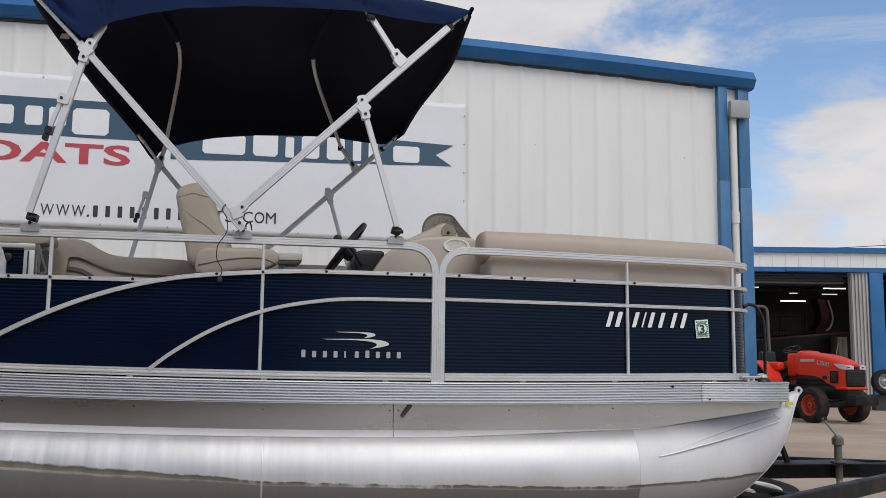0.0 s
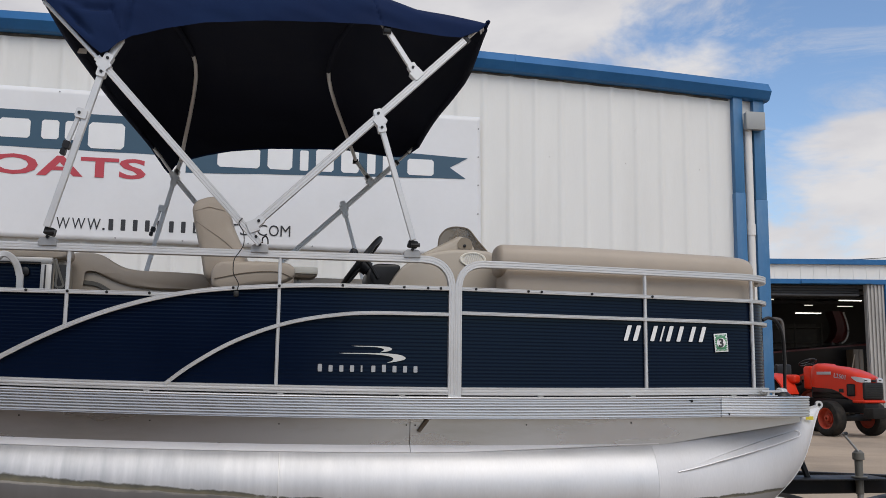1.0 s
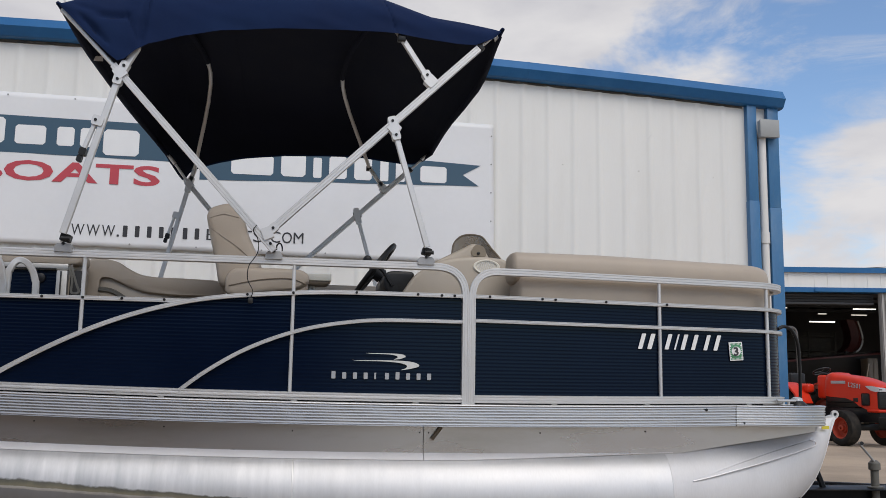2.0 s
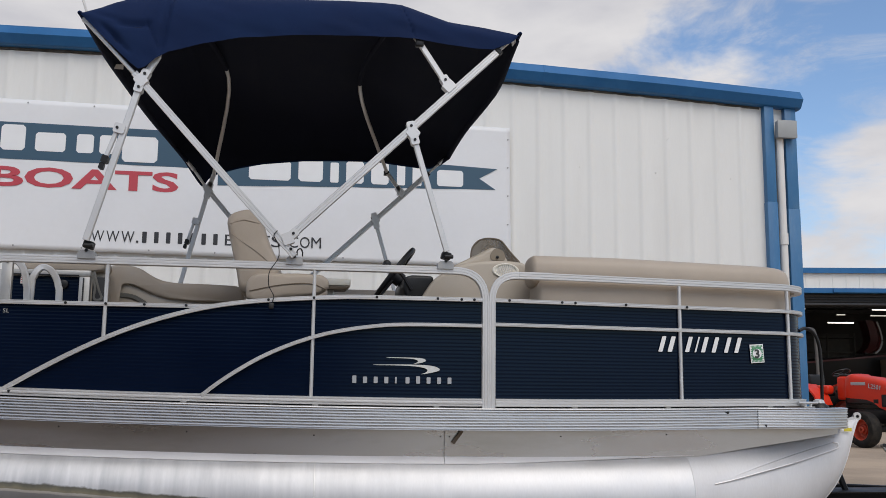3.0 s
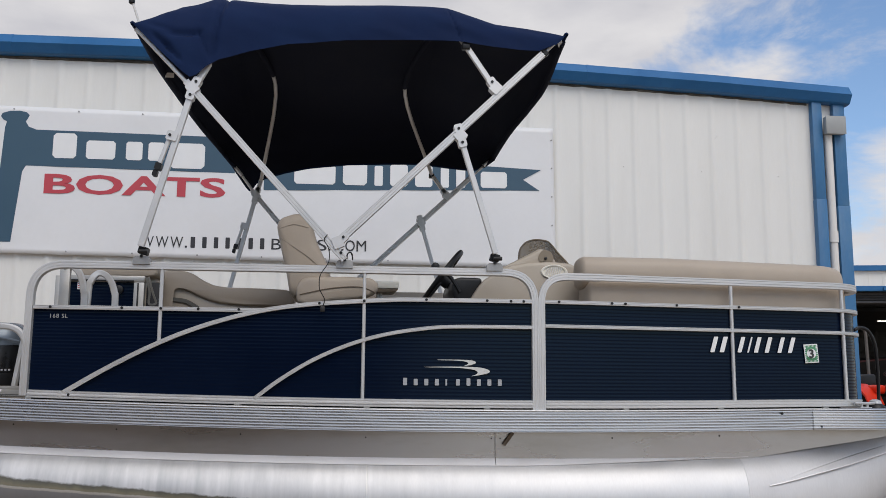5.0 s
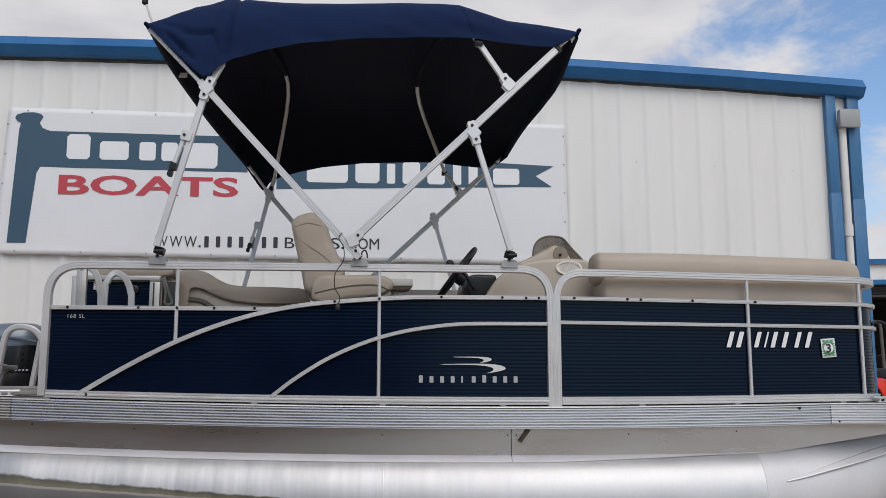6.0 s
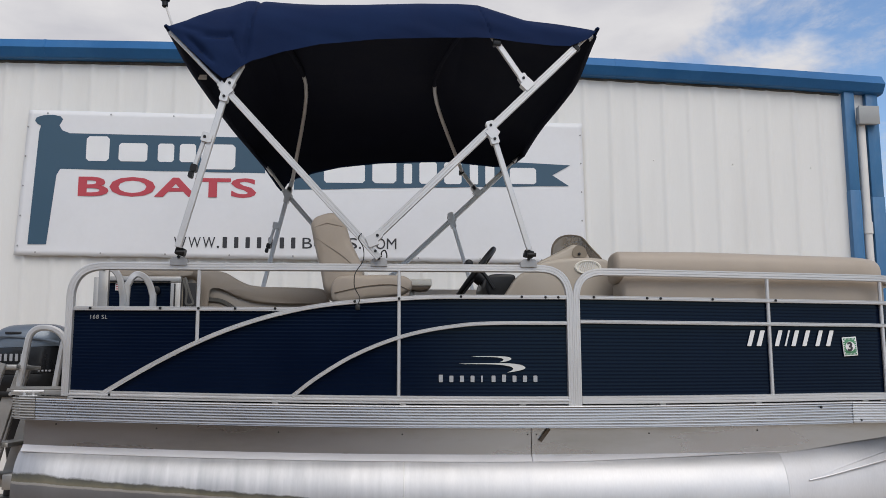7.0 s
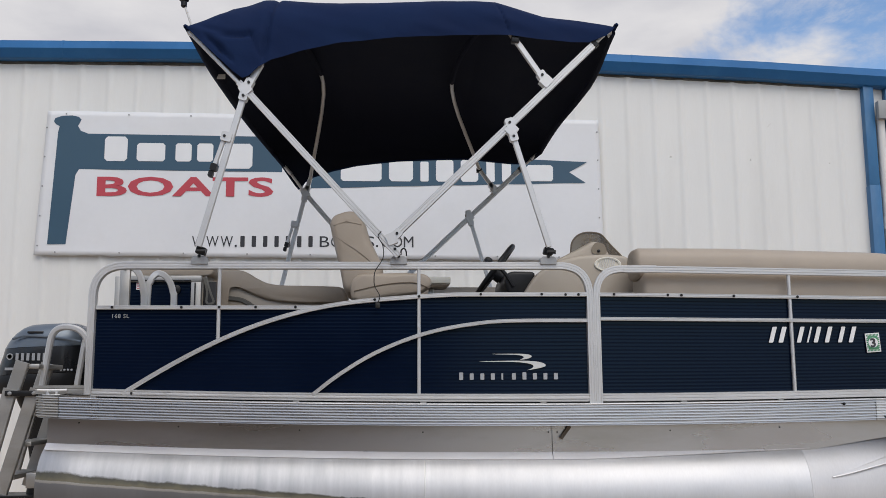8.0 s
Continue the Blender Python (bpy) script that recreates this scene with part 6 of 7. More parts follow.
def beam(name, a, b, w, h, label=""):
    return part(name, swept([a, b], slab(w, h, 0.008)), M_black_steel, trailer, label)


COUP = (5.1, 1.25, 0.40)
beam("tongue_beam", (1.5, 1.25, 0.40), COUP, 0.075, 0.10)
beam("side_beam", (2.6, -0.35, 0.375), (4.90, 1.20, 0.40), 0.060, 0.10)
beam("side_beam", (2.6, 2.85, 0.375), (4.90, 1.30, 0.40), 0.060, 0.10)
for y in (0.06, 2.44):
    beam("long_rail", (-2.05, y + (0.28 if y < 1 else -0.28), 0.16), (2.65, y + (0.28 if y < 1 else -0.28), 0.16), 0.06, 0.09)
for x in (-1.9, -0.4, 1.2, 2.5):
    beam("cross_beam", (x, 0.2, 0.20), (x, 2.3, 0.20), 0.06, 0.06)
beam("cross_beam", (3.25, 0.10, 0.33), (3.25, 2.40, 0.33), 0.05, 0.06)
part("stern_beam", boxed((-2.085, 0.17, 0.60), (-2.03, 2.36, 0.68), 0.004), M_alu_dull, trailer)
beam("winch_post", (3.74, 1.25, 0.44), (3.62, 1.25, 0.74), 0.03, 0.04)
beam("winch_stay", (3.40, 1.25, 0.44), (3.62, 1.25, 0.74), 0.03, 0.03)
part("winch_step", boxed((3.52, 1.10, 0.452), (4.30, 1.40, 0.462), 0.002), M_black_steel, trailer)
jack = part("jack", lathe([(0.028, 0.0), (0.028, 0.113), (0.056, 0.115), (0.056, 0.124), (0.028, 0.127), (0.028, 0.235), (0.041, 0.240), (0.041, 0.285), (0.020, 0.305)], (4.088, 1.18, 0.35), "z", 14), M_grey, trailer, "grey trailer jack with a crank")
part("jack_foot", lathe([(0.022, -0.16), (0.022, 0.0)], (4.09, 1.18, 0.35), "z", 12), M_galv, jack)
part("crank", tube([(4.075, 1.16, 0.648), (3.965, 1.15, 0.765), (3.945, 1.12, 0.772)], 0.008, 8), M_galv, jack)
part("crank_grip", tube([(3.950, 1.13, 0.771), (3.93, 1.07, 0.778)], 0.013, 8), M_black, jack)


def tyre_rows(r, w, bulge=0.06):
    """A tyre's half-round section as (radius, along)."""
    return [(r * 0.58, -w * 0.42), (r * 0.66, -w * 0.50), (r * 0.84, -w * 0.52), (r * 0.95, -w * 0.46), (r, -w * 0.30), (r, w * 0.30), (r * 0.95, w * 0.46), (r * 0.84, w * 0.52), (r * 0.66, w * 0.50), (r * 0.58, w * 0.42)]


def wheel_parts(parent, m, r, w, rim_mat, lugs=0):
    """A wheel with its axis along y, placed by m: tyre, rim, hub and tread lugs."""
    bm = lathe(tyre_rows(r, w), (0, 0, 0), "y", 36)
    bmesh.ops.delete(bm, geom=[f for f in bm.faces if len(f.verts) > 4], context="FACES")
    for k in range(lugs):
        a = 2 * math.pi * k / lugs
        for sd in (-1, 1):
            box(bm, (-0.02, min(0, sd * w * 0.48), -0.008), (0.02, max(0, sd * w * 0.48), 0.028), 0, m=pose(0, 0, 0, 0, math.degrees(a) + (sd > 0) * 180 / lugs, 0) @ pose(0, 0, r * 0.985, 0, 0, sd * 32))
    bmesh.ops.transform(bm, matrix=m, verts=bm.verts)
    ty = part("tyre", bm, M_rubber, parent)
    bm = lathe([(r * 0.60, -w * 0.44), (r * 0.55, -w * 0.40), (r * 0.50, -w * 0.12), (r * 0.46, 0.0), (r * 0.30, w * 0.06), (r * 0.26, -w * 0.12), (r * 0.20, -w * 0.16), (r * 0.18, -w * 0.34), (r * 0.08, -w * 0.38), (r * 0.06, w * 0.2), (r * 0.5, w * 0.2), (r * 0.60, w * 0.44)], (0, 0, 0), "y", 28)
    bmesh.ops.delete(bm, geom=[f for f in bm.faces if len(f.verts) > 4], context="FACES")
    bmesh.ops.transform(bm, matrix=m, verts=bm.verts)
    rm = part("rim", bm, rim_mat, parent)
    for k in range(5):
        a = 2 * math.pi * k / 5
        bm = bmesh.new()
        rod(bm, (r * 0.16 * math.cos(a), -w * 0.33, r * 0.16 * math.sin(a)), (r * 0.16 * math.cos(a), -w * 0.2, r * 0.16 * math.sin(a)), r * 0.03, 6)
        bmesh.ops.transform(bm, matrix=m, verts=bm.verts)
        if parent.parent is None:
            part("wheel_nut", bm, M_galv, rm)
        else:
            bm.free()
    return ty


for x in (-0.35,):
    for y, s in ((0.84, 1), (1.66, -1)):
        wheel_parts(part("axle_stub", boxed((x - 0.03, min(y, 1.25), 0.26), (x + 0.03, max(y, 1.25), 0.32), 0.004), M_black_steel, trailer), pose(x, y - 0.08 if s > 0 else y + 0.08, 0.29, 0, 0, 0 if s > 0 else 180), 0.29, 0.17, M_silver)
spare = thing("spare_wheel", (3.42, 0.95, 0.2), "spare trailer wheel with a white rim lying under the bow", "wheel")
wheel_parts(spare, Matrix.Translation((3.24, 0.85, 0.27)) @ pose(0, 0, 0, 8, 0, 0) @ pose(0, 0, 0, -90, 0, 0), 0.30, 0.17, M_pipe)
beam("spare_mount", (3.24, 0.85, 0.02), (3.24, 0.85, 0.33), 0.05, 0.05)

# ---- second workshop across the yard ----
SHOP = Matrix.Translation((15.43, 22.50, 0)) @ pose(0, 0, 0, 0, 0, -10.4)


def shop_box(name, lo, hi, material, parent, bevel=0.0, label=""):
    return part(name, boxed(lo, hi, bevel, m=SHOP), material, parent, label, smooth=bevel > 0)


shop = thing("workshop", (15.43, 22.5, 0), "white metal workshop with blue trim and open bays", "building")
hd_wall = shop_box("header_wall", (-14, 0.0, 4.40), (16, 0.25, 4.90), M_wall, shop)
for k in range(60):
    x = -10 + k * 0.42
    if x < 14:
        shop_box("header_rib", (x, -0.012, 4.41), (x + 0.07, 0.0, 4.89), M_wall, hd_wall)
shop_box("roof_edge", (-14, -0.12, 4.885), (16, 0.15, 5.05), M_trim, shop, label="blue eave trim")
shop_box("roof_sheet", (-14, 0.15, 4.95), (16, 13, 5.02), M_roof, shop)
shop_box("opening_trim", (-14, -0.06, 4.26), (16, 0.2, 4.41), M_trim, shop, label="blue trim over the bays")
shop_box("bent_flashing", (0.9, -0.12, 4.27), (3.2, -0.065, 4.36), M_trim, shop)
col = shop_box("pier_wall", (3.01, 0.05, -0.1), (3.58, 0.25, 4.26), M_pier, shop, label="grimy pale grey ribbed steel pier")
for k in range(5):
    shop_box("pier_rib", (3.03 + k * 0.115, 0.0, -0.1), (3.08 + k * 0.115, 0.05, 4.255), M_pier, col)
shop_box("blue_post", (3.58, -0.06, -0.1), (4.02, 0.2, 4.255), M_trim, shop, 0.01)
shop_box("blue_post", (-4.5, -0.06, -0.1), (-4.1, 0.2, 4.255), M_trim, shop, 0.01)
shop_box("pier_wall", (-14, 0.05, -0.1), (-4.5, 0.25, 4.26), M_wall, shop)
shop_box("pier_wall", (10.0, 0.05, -0.1), (16, 0.25, 4.26), M_wall, shop)
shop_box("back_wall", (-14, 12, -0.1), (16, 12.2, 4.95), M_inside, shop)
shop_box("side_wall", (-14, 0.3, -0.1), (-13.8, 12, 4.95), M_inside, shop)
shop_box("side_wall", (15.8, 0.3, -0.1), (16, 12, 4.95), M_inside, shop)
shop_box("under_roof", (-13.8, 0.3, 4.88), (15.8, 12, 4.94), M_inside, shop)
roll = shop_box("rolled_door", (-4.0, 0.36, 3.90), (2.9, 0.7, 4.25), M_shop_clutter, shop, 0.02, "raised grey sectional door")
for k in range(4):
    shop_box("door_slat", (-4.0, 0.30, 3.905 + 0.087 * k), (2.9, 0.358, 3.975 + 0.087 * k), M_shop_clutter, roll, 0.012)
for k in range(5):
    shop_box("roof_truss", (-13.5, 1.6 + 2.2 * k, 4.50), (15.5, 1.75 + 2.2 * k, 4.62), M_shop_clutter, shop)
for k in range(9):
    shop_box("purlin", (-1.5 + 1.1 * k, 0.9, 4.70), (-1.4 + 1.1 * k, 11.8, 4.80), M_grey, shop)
for k, (x, y, z, w) in enumerate(((2.83, 4.5, 3.62, 0.92), (4.81, 5.5, 4.19, 0.84), (6.07, 9.0, 4.25, 0.62), (4.56, 9.0, 4.28, 0.33), (1.5, 5.0, 4.16, 0.5))):
    lt = thing("strip_lamp", SHOP @ Vector((x, y, z)), "lit fluorescent strip lamp hung in the workshop", "lamp", "workshop strip lamps")
    part("tube", boxed((x - w / 2, y, z + 0.01), (x + w / 2, y + 0.05, z + 0.045), m=SHOP), M_tube_light if k < 2 else M_dim_light, lt)
    part("housing", boxed((x - w / 2 - 0.02, y - 0.03, z + 0.05), (x + w / 2 + 0.02, y + 0.08, z + 0.10), m=SHOP), M_shop_clutter, lt)
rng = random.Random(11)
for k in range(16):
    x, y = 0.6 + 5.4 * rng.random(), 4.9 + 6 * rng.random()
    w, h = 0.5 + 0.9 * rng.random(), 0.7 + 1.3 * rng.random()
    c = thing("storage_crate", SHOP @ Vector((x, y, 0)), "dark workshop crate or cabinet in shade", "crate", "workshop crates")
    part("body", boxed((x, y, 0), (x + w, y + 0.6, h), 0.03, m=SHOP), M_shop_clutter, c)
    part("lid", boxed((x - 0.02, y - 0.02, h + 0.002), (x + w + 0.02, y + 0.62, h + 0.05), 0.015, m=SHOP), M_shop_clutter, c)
cab = thing("pale_cabinet", SHOP @ Vector((3.9, 3.2, 0)), "pale tan steel cabinet in the workshop", "cabinet")
part("body", boxed((3.84, 3.2, 0), (4.20, 3.8, 2.3), 0.02, m=SHOP), M_brown, cab)
part("door", boxed((3.86, 3.17, 0.08), (4.015, 3.198, 2.25), 0.01, m=SHOP), M_brown, cab)
part("door", boxed((4.025, 3.17, 0.08), (4.18, 3.198, 2.25), 0.01, m=SHOP), M_brown, cab)
# a dark boat under a red cover in the bay
cov = thing("covered_boat", SHOP @ Vector((2.4, 4.2, 0)), "dark boat with a red stripe parked in the workshop", "boat")
rows = []
for k in range(11):
    s = k / 10
    x = 0.6 + 4.2 * s
    w = 0.75 * (1 - s ** 3) + 0.03
    top = 2.10 + 0.40 * s
    rows.append([SHOP @ Vector((x, 4.2 + w * c, z)) for c, z in ((-1, top), (-0.85, top - 0.5), (0, 0.8 + 0.7 * s ** 3), (0.85, top - 0.5), (1, top), (0, top + 0.12))])
part("hull", loft(rows), M_black, cov)
part("gunwale", swept([SHOP @ Vector((0.6 + 4.2 * k / 10, 4.2 - 0.75 * (1 - (k / 10) ** 3) - 0.05, 2.12 + 0.40 * k / 10)) for k in range(11)], slab(0.05, 0.07, 0.01)), M_dark_red, cov, "red gunwale stripe")
part("stand", boxed((1.0, 3.9, 0), (3.8, 4.5, 1.0), 0.02, m=SHOP), M_shop_clutter, cov)

# the bow of another boat, racked higher up
racked = thing("racked_boat", SHOP @ Vector((4.4, 6.6, 0)), "dark red boat bow with a pale stem strip on a rack", "boat")
STEM_LINE = [(4.80, 2.62), (5.00, 2.80), (5.11, 3.10), (5.07, 3.45), (4.95, 3.85)]
rows = []
for x, z in STEM_LINE:
    rows.append([SHOP @ Vector(p) for p in ((x, 6.60, z), (x - 0.18, 6.42, z + 0.03), (x - 0.42, 6.55, z + 0.05), (x - 0.42, 7.25, z + 0.05), (x - 0.18, 6.95, z + 0.03))])
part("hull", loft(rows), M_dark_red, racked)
part("stem_strip", swept(smooth_path([SHOP @ Vector((x + 0.02, 6.58, z)) for x, z in STEM_LINE], 5), slab(0.06, 0.07, 0.01)), M_galv, racked, "pale stem strip")
for x in (4.45, 4.72):
    part("rack_post", boxed((x, 6.5, 0), (x + 0.1, 6.7, 2.70), 0.01, m=SHOP), M_shop_clutter, racked)
# steel shelving along the back and a white cooler on its stand
panel = thing("shelf_unit", SHOP @ Vector((1.0, 9.0, 0)), "grey steel shelf unit in the dim workshop", "shelf")
for k in range(6):
    part("shelf_board", boxed((-1.6, 8.9, 0.35 + 0.60 * k), (5.0, 9.4, 0.40 + 0.60 * k), 0.005, m=SHOP), M_dusty_steel, panel)
for k in range(7):
    part("upright", boxed((-1.62 + 1.1 * k, 8.88, 0), (-1.56 + 1.1 * k, 8.94, 3.55), 0.005, m=SHOP), M_dusty_steel, panel)
part("back_sheet", boxed((-1.6, 9.42, 0.1), (5.0, 9.44, 3.55), 0.0, m=SHOP), M_dusty_steel, panel)
cooler = thing("cooler", SHOP @ Vector((0.2, 3.2, 0)), "white cooler box on a dark stand", "cooler")
part("body", boxed((-0.10, 3.0, 1.80), (0.46, 3.4, 2.02), 0.04, 3, m=SHOP), M_cream, cooler)
part("lid", boxed((-0.12, 2.98, 2.022), (0.48, 3.42, 2.10), 0.03, 3, m=SHOP), M_cream, cooler)
part("stand", boxed((-0.08, 3.02, 0), (0.44, 3.38, 1.80), 0.02, m=SHOP), M_shop_clutter, cooler)
pole = thing("broom", SHOP @ Vector((4.0, 2.6, 0)), "pale broom pole leaning in the bay", "broom")
bm = bmesh.new()
rod(bm, SHOP @ Vector((2.60, 1.2, 0.06)), SHOP @ Vector((2.93, 0.95, 2.05)), 0.018, 8)
part("stick", bm, M_vinyl, pole)
part("head", boxed((2.40, 1.15, 0.0), (2.76, 1.25, 0.08), 0.01, m=SHOP), M_brown, pole)

# loose wheel against the blue post
lw = thing("loose_wheel", SHOP @ Vector((2.42, -3.0, 0)), "loose car wheel with a silver rim leaning on the post", "wheel")
wheel_parts(lw, SHOP @ pose(2.42, -3.2, 0.80, -10, 0, 0), 0.36, 0.24, M_galv)
part("prop", boxed((2.2, -3.1, 0), (2.65, -2.8, 0.45), 0.01, m=SHOP), M_shop_clutter, lw)

# ---- tractor in the yard ----
TR = Matrix.Translation((12.12, 13.55, 0)) @ pose(0, 0, 0, 0, 0, -79)
LIFT = pose(0, 0, 0.075)          # the bodywork sits high over the axles
tractor = thing("tractor", (12.12, 13.55, 0), "orange-red compact tractor with black grille parked in the yard", "tractor")


def tr_part(name, bm, material, label="", parent=None, smooth=True):
    raised = name in ("hood", "grille", "grille_slat", "nose_skirt", "side_grille", "headlight", "lamp_bezel", "maker_bar", "engine_panel", "nose_badge", "model_print", "dash", "dash_top", "engine_block")
    bmesh.ops.transform(bm, matrix=TR @ LIFT if raised else TR, verts=bm.verts)
    return part(name, bm, material, parent or tractor, label, smooth)


def hood_row(x, half, top, low, n=9):
    pts = [Vector((x, -half, low))]
    for k in range(n):
        a = math.pi * k / (n - 1)
        pts.append(Vector((x, -half * math.copysign(abs(math.cos(a)) ** 0.45, math.cos(a)), top - 0.16 + 0.16 * math.sin(a) ** 0.7)))
    pts.append(Vector((x, half, low)))
    return pts


hood = tr_part("hood", loft([hood_row(-0.83, 0.27, 1.36, 0.97), hood_row(-0.79, 0.29, 1.455, 0.96), hood_row(-0.70, 0.305, 1.48, 0.95), hood_row(-0.62, 0.305, 1.478, 0.94), hood_row(-0.56, 0.297, 1.445, 0.94), hood_row(-0.2, 0.292, 1.41, 0.92), hood_row(0.0, 0.29, 1.38, 0.86), hood_row(0.15, 0.288, 1.35, 0.76), hood_row(0.40, 0.282, 1.28, 0.68), hood_row(0.56, 0.27, 1.215, 0.66), hood_row(0.64, 0.25, 1.17, 0.66)]), M_red, "orange-red sloping hood")
grille = tr_part("grille", boxed((0.60, -0.255, 0.705), (0.690, 0.255, 1.065), 0.035, 3), M_black, "black front grille")
for k in range(8):
    tr_part("grille_slat", boxed((0.688, -0.22, 0.745 + 0.036 * k), (0.697, 0.22, 0.757 + 0.036 * k), 0.003), M_rubber, parent=grille)
tr_part("nose_skirt", boxed((0.36, -0.292, 0.635), (0.705, 0.292, 0.70), 0.028, 3), M_red, "orange-red nose skirt")
for s in (-1, 1):
    tr_part("side_grille", boxed((0.24, s * 0.288 - 0.012, 0.775), (0.45, s * 0.288 + 0.012, 1.03), 0.028, 3), M_black)
    lamp = tr_part("headlight", loft([[Vector((x, s * y, z)) for y, z in ((y0, z1), (y1, z1), (y1, z0), (y0, z0))] for x, y0, y1, z0, z1 in ((0.36, 0.272, 0.290, 1.165, 1.185), (0.50, 0.20, 0.290, 1.085, 1.185), (0.62, 0.10, 0.278, 1.062, 1.160), (0.695, 0.085, 0.245, 1.068, 1.135))]), M_lens, "clear swept headlight")
    tr_part("lamp_bezel", boxed((0.50, s * 0.19 - 0.06, 1.095), (0.702, s * 0.19 - 0.01 + 0.02, 1.118), 0.008), M_black, parent=lamp)
    tr_part("maker_bar", boxed((-0.62, s * 0.300 - 0.006, 1.225), (-0.20, s * 0.300 + 0.006, 1.290), 0.004), M_maker)
    tr_part("engine_panel", boxed((-0.80, s * 0.270 - 0.02, 0.82), (0.16, s * 0.270 + 0.012, 0.955), 0.03, 3), M_black)
tr_part("nose_badge", boxed((0.66, -0.05, 1.075), (0.705, 0.05, 1.125), 0.012), M_black)
tr_part("model_print", lettering("L2501", 0.135, pose(-0.13, -0.297, 1.170, 90, 8), 0.004, 0.001, 1.1), M_maker, "silver model lettering", smooth=False)
tr_part("frame_rail", boxed((-1.8, -0.20, 0.50), (0.62, 0.20, 0.80), 0.03), M_black)
tr_part("engine_block", boxed((-0.9, -0.22, 0.72), (0.1, 0.22, 0.95), 0.03), M_black)
tr_part("front_weight", boxed((0.68, -0.32, 0.40), (0.95, 0.32, 0.62), 0.03), M_rubber, "black front weight bracket")
tr_part("axle", boxed((-0.07, -0.54, 0.32), (0.07, 0.54, 0.46), 0.03), M_black)
for s in (-1, 1):
    m = TR @ pose(0, s * 0.57, 0.375, 0, 0, 0 if s < 0 else 180)
    wh = tr_part("front_wheel", boxed((-0.04, s * 0.53 - 0.03, 0.33), (0.04, s * 0.53 + 0.03, 0.42), 0.01), M_black)
    wheel_parts(wh, m, 0.375, 0.26, M_rim_red, 0)
    m = TR @ pose(-1.75, s * 0.62, 0.60, 0, 0, 0 if s < 0 else 180)
    wh = tr_part("rear_wheel", boxed((-1.80, s * 0.55 - 0.05, 0.55), (-1.70, s * 0.55 + 0.05, 0.65), 0.01), M_black)
    wheel_parts(wh, m, 0.60, 0.33, M_rim_red, 20)
    rows = []
    for k in range(9):
        a = radians(20 + 150 * k / 8)
        c, sn = math.cos(a), math.sin(a)
        rows.append([Vector((-1.75 + rr * c, s * yy, 0.62 + rr * sn)) for rr, yy in ((0.68, 0.40), (0.68, 0.80), (0.72, 0.80), (0.72, 0.40))])
    tr_part("fender", loft(rows), M_red, "orange-red rear fender")
tr_part("side_console", boxed((-1.66, -0.50, 1.10), (-1.12, -0.28, 1.30), 0.07, 4), M_red)
tr_part("side_console", boxed((-1.66, 0.28, 1.10), (-1.12, 0.50, 1.30), 0.07, 4), M_red)
tr_part("dash", boxed((-1.12, -0.25, 0.90), (-0.845, 0.25, 1.42), 0.06, 3), M_red)
tr_part("dash_top", boxed((-1.10, -0.20, 1.42), (-0.88, 0.20, 1.47), 0.02), M_black)
ringp = [TR @ (Vector((-1.22, 0, 1.58)) + pose(0, 0, 0, 0, -24, 0) @ Vector((0.19 * math.cos(2 * math.pi * k / 24), 0.19 * math.sin(2 * math.pi * k / 24), 0))) for k in range(24)]
part("steering_rim", swept(ringp, ring(0.018, n=8), closed=True), M_black, tractor)
bm = bmesh.new()
rod(bm, (-1.03, 0, 1.44), (-1.22, 0, 1.57), 0.02, 8)
for a in (0, 120, 240):
    rod(bm, (-1.22, 0, 1.575), Vector((-1.22, 0, 1.58)) + pose(0, 0, 0, 0, -24, 0) @ Vector((0.18 * math.cos(radians(a)), 0.18 * math.sin(radians(a)), 0)), 0.012, 6)
tr_part("steering_spokes", bm, M_black)
tr_part("seat", boxed((-2.05, -0.23, 1.05), (-1.65, 0.23, 1.18), 0.05, 3), M_black, "black seat")
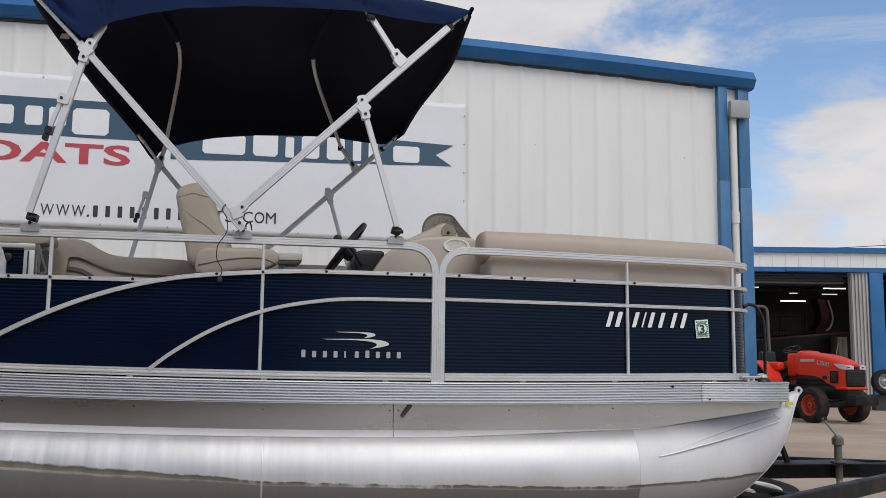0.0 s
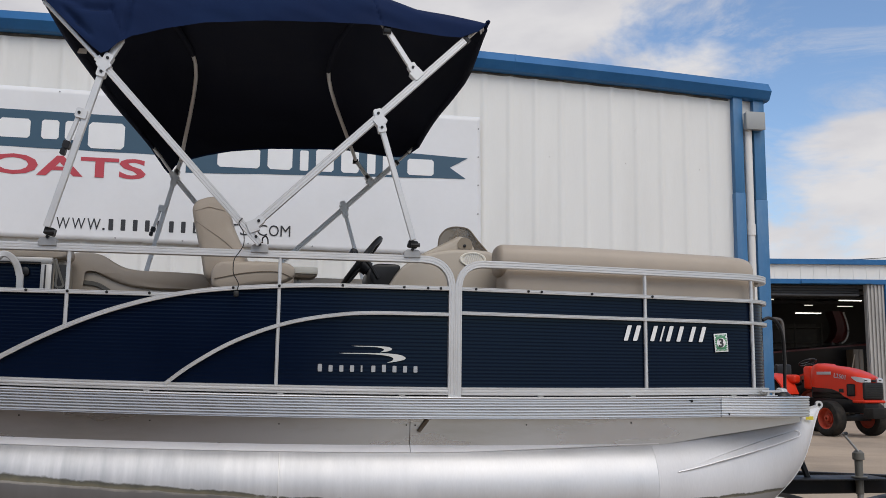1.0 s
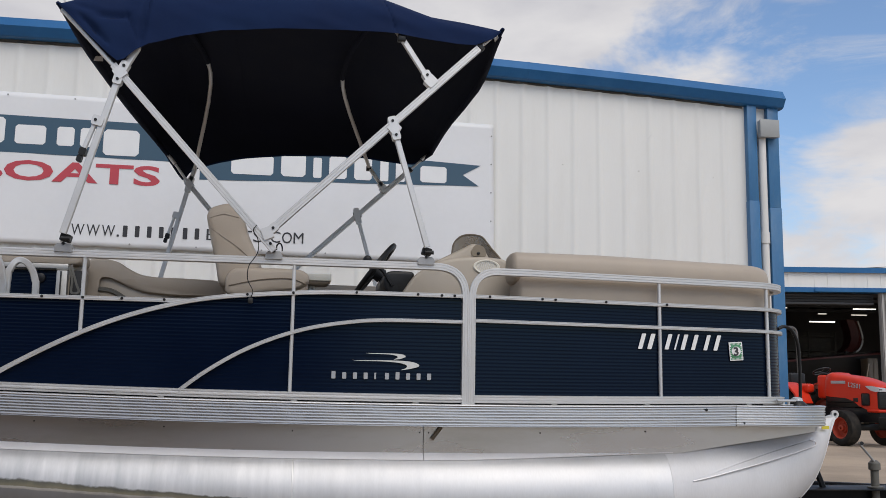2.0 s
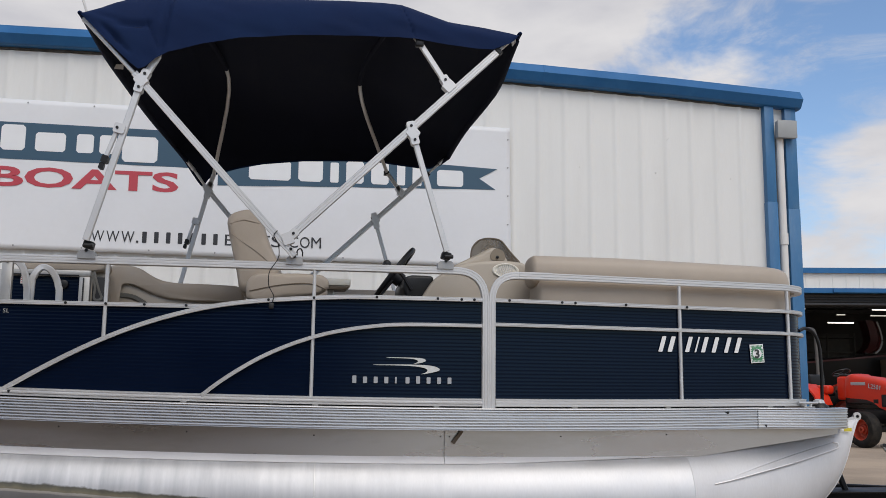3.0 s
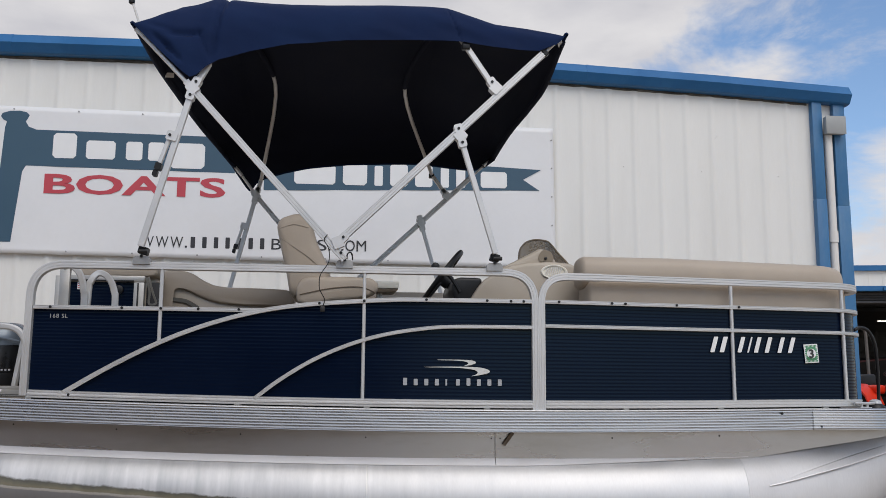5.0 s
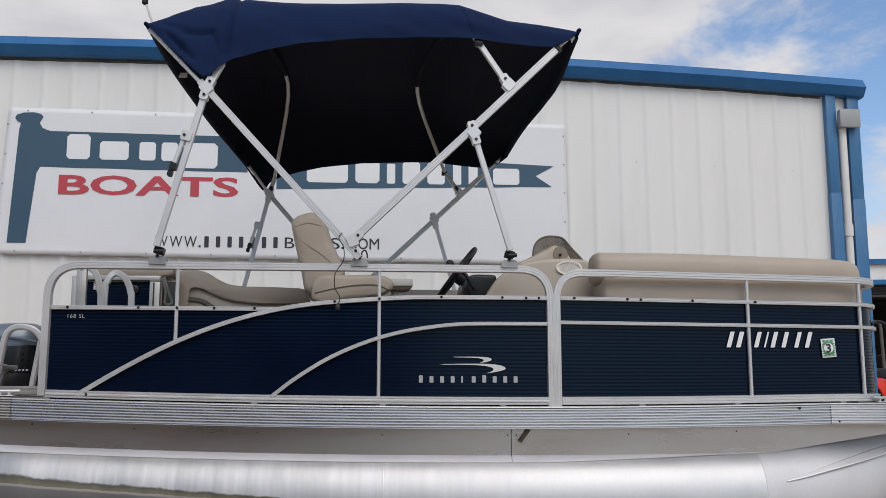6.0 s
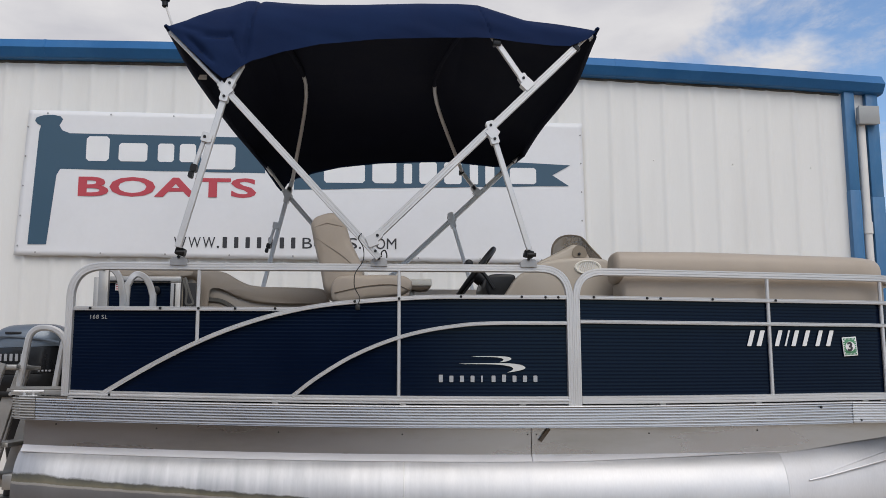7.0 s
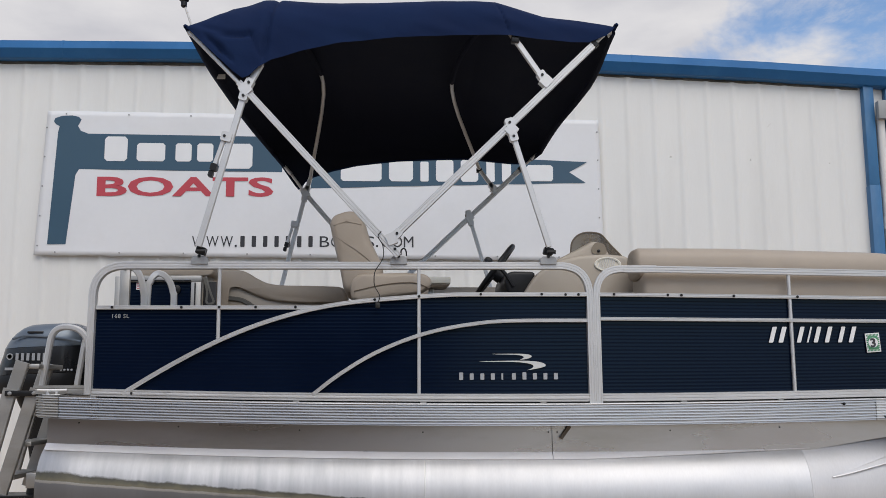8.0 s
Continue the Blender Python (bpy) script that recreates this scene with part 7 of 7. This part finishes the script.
tr_part("seat_back", boxed((-2.10, -0.22, 1.18), (-1.98, 0.22, 1.55), 0.05, 3), M_black)
tr_part("step", boxed((-1.65, -0.60, 0.62), (-1.10, 0.60, 0.67), 0.015), M_black)
rops = fillet([(-2.42, -0.42, 0.7), (-2.48, -0.42, 2.66), (-2.48, 0.42, 2.66), (-2.42, 0.42, 0.7)], 0.18, 8)
part("roll_bar", swept([TR @ p for p in rops], slab(0.06, 0.06, 0.01), up=TR.to_3x3() @ Vector((1, 0, 0))), M_dusty_steel, tractor, "dusty grey roll bar")
tr_part("indicator", boxed((-1.95, -0.70, 1.32), (-1.87, -0.62, 1.44), 0.015), M_red)

# power line and bare trees beyond the workshop
solid("power_line", tube([SHOP @ Vector((-14 + 2 * k, 16, 6.9 + 0.012 * (k - 7) ** 2)) for k in range(16)], 0.018, 6), M_wire, "thin power line sagging above the workshop", "cable")


def bare_tree(x, y, h, seed):
    r = random.Random(seed)
    base = SHOP @ Vector((x, y, 0))
    tree = thing("bare_tree", base, "leafless winter tree behind the workshop", "tree", "bare trees")
    trunk, twigs = bmesh.new(), bmesh.new()

    def grow(bm, p, d, length, rad, depth):
        q = p + d * length
        sweep(bm if depth < 2 else twigs, [p, p.lerp(q, 0.5) + Vector((r.uniform(-1, 1), r.uniform(-1, 1), 0)) * length * 0.05, q], ring(rad, n=5), up=(0.3, 0.2, 1))
        if depth == 5:
            return
        for _ in range(3 if depth else 4):
            nd = (d + Vector((r.uniform(-1, 1), r.uniform(-1, 1), r.uniform(-0.2, 0.7))) * 0.75).normalized()
            grow(bm, p.lerp(q, r.uniform(0.6, 1.0)), nd, length * r.uniform(0.55, 0.8), rad * 0.55, depth + 1)

    grow(trunk, base, Vector((0, 0, 1)), h * 0.36, 0.16, 0)
    part("trunk", trunk, M_twig, tree)
    part("crown", twigs, M_twig, tree, "bare twigs")


bare_tree(14.3, 24, 8.9, 3)
bare_tree(15.9, 26, 9.2, 5)
bare_tree(17.6, 24, 9.0, 8)
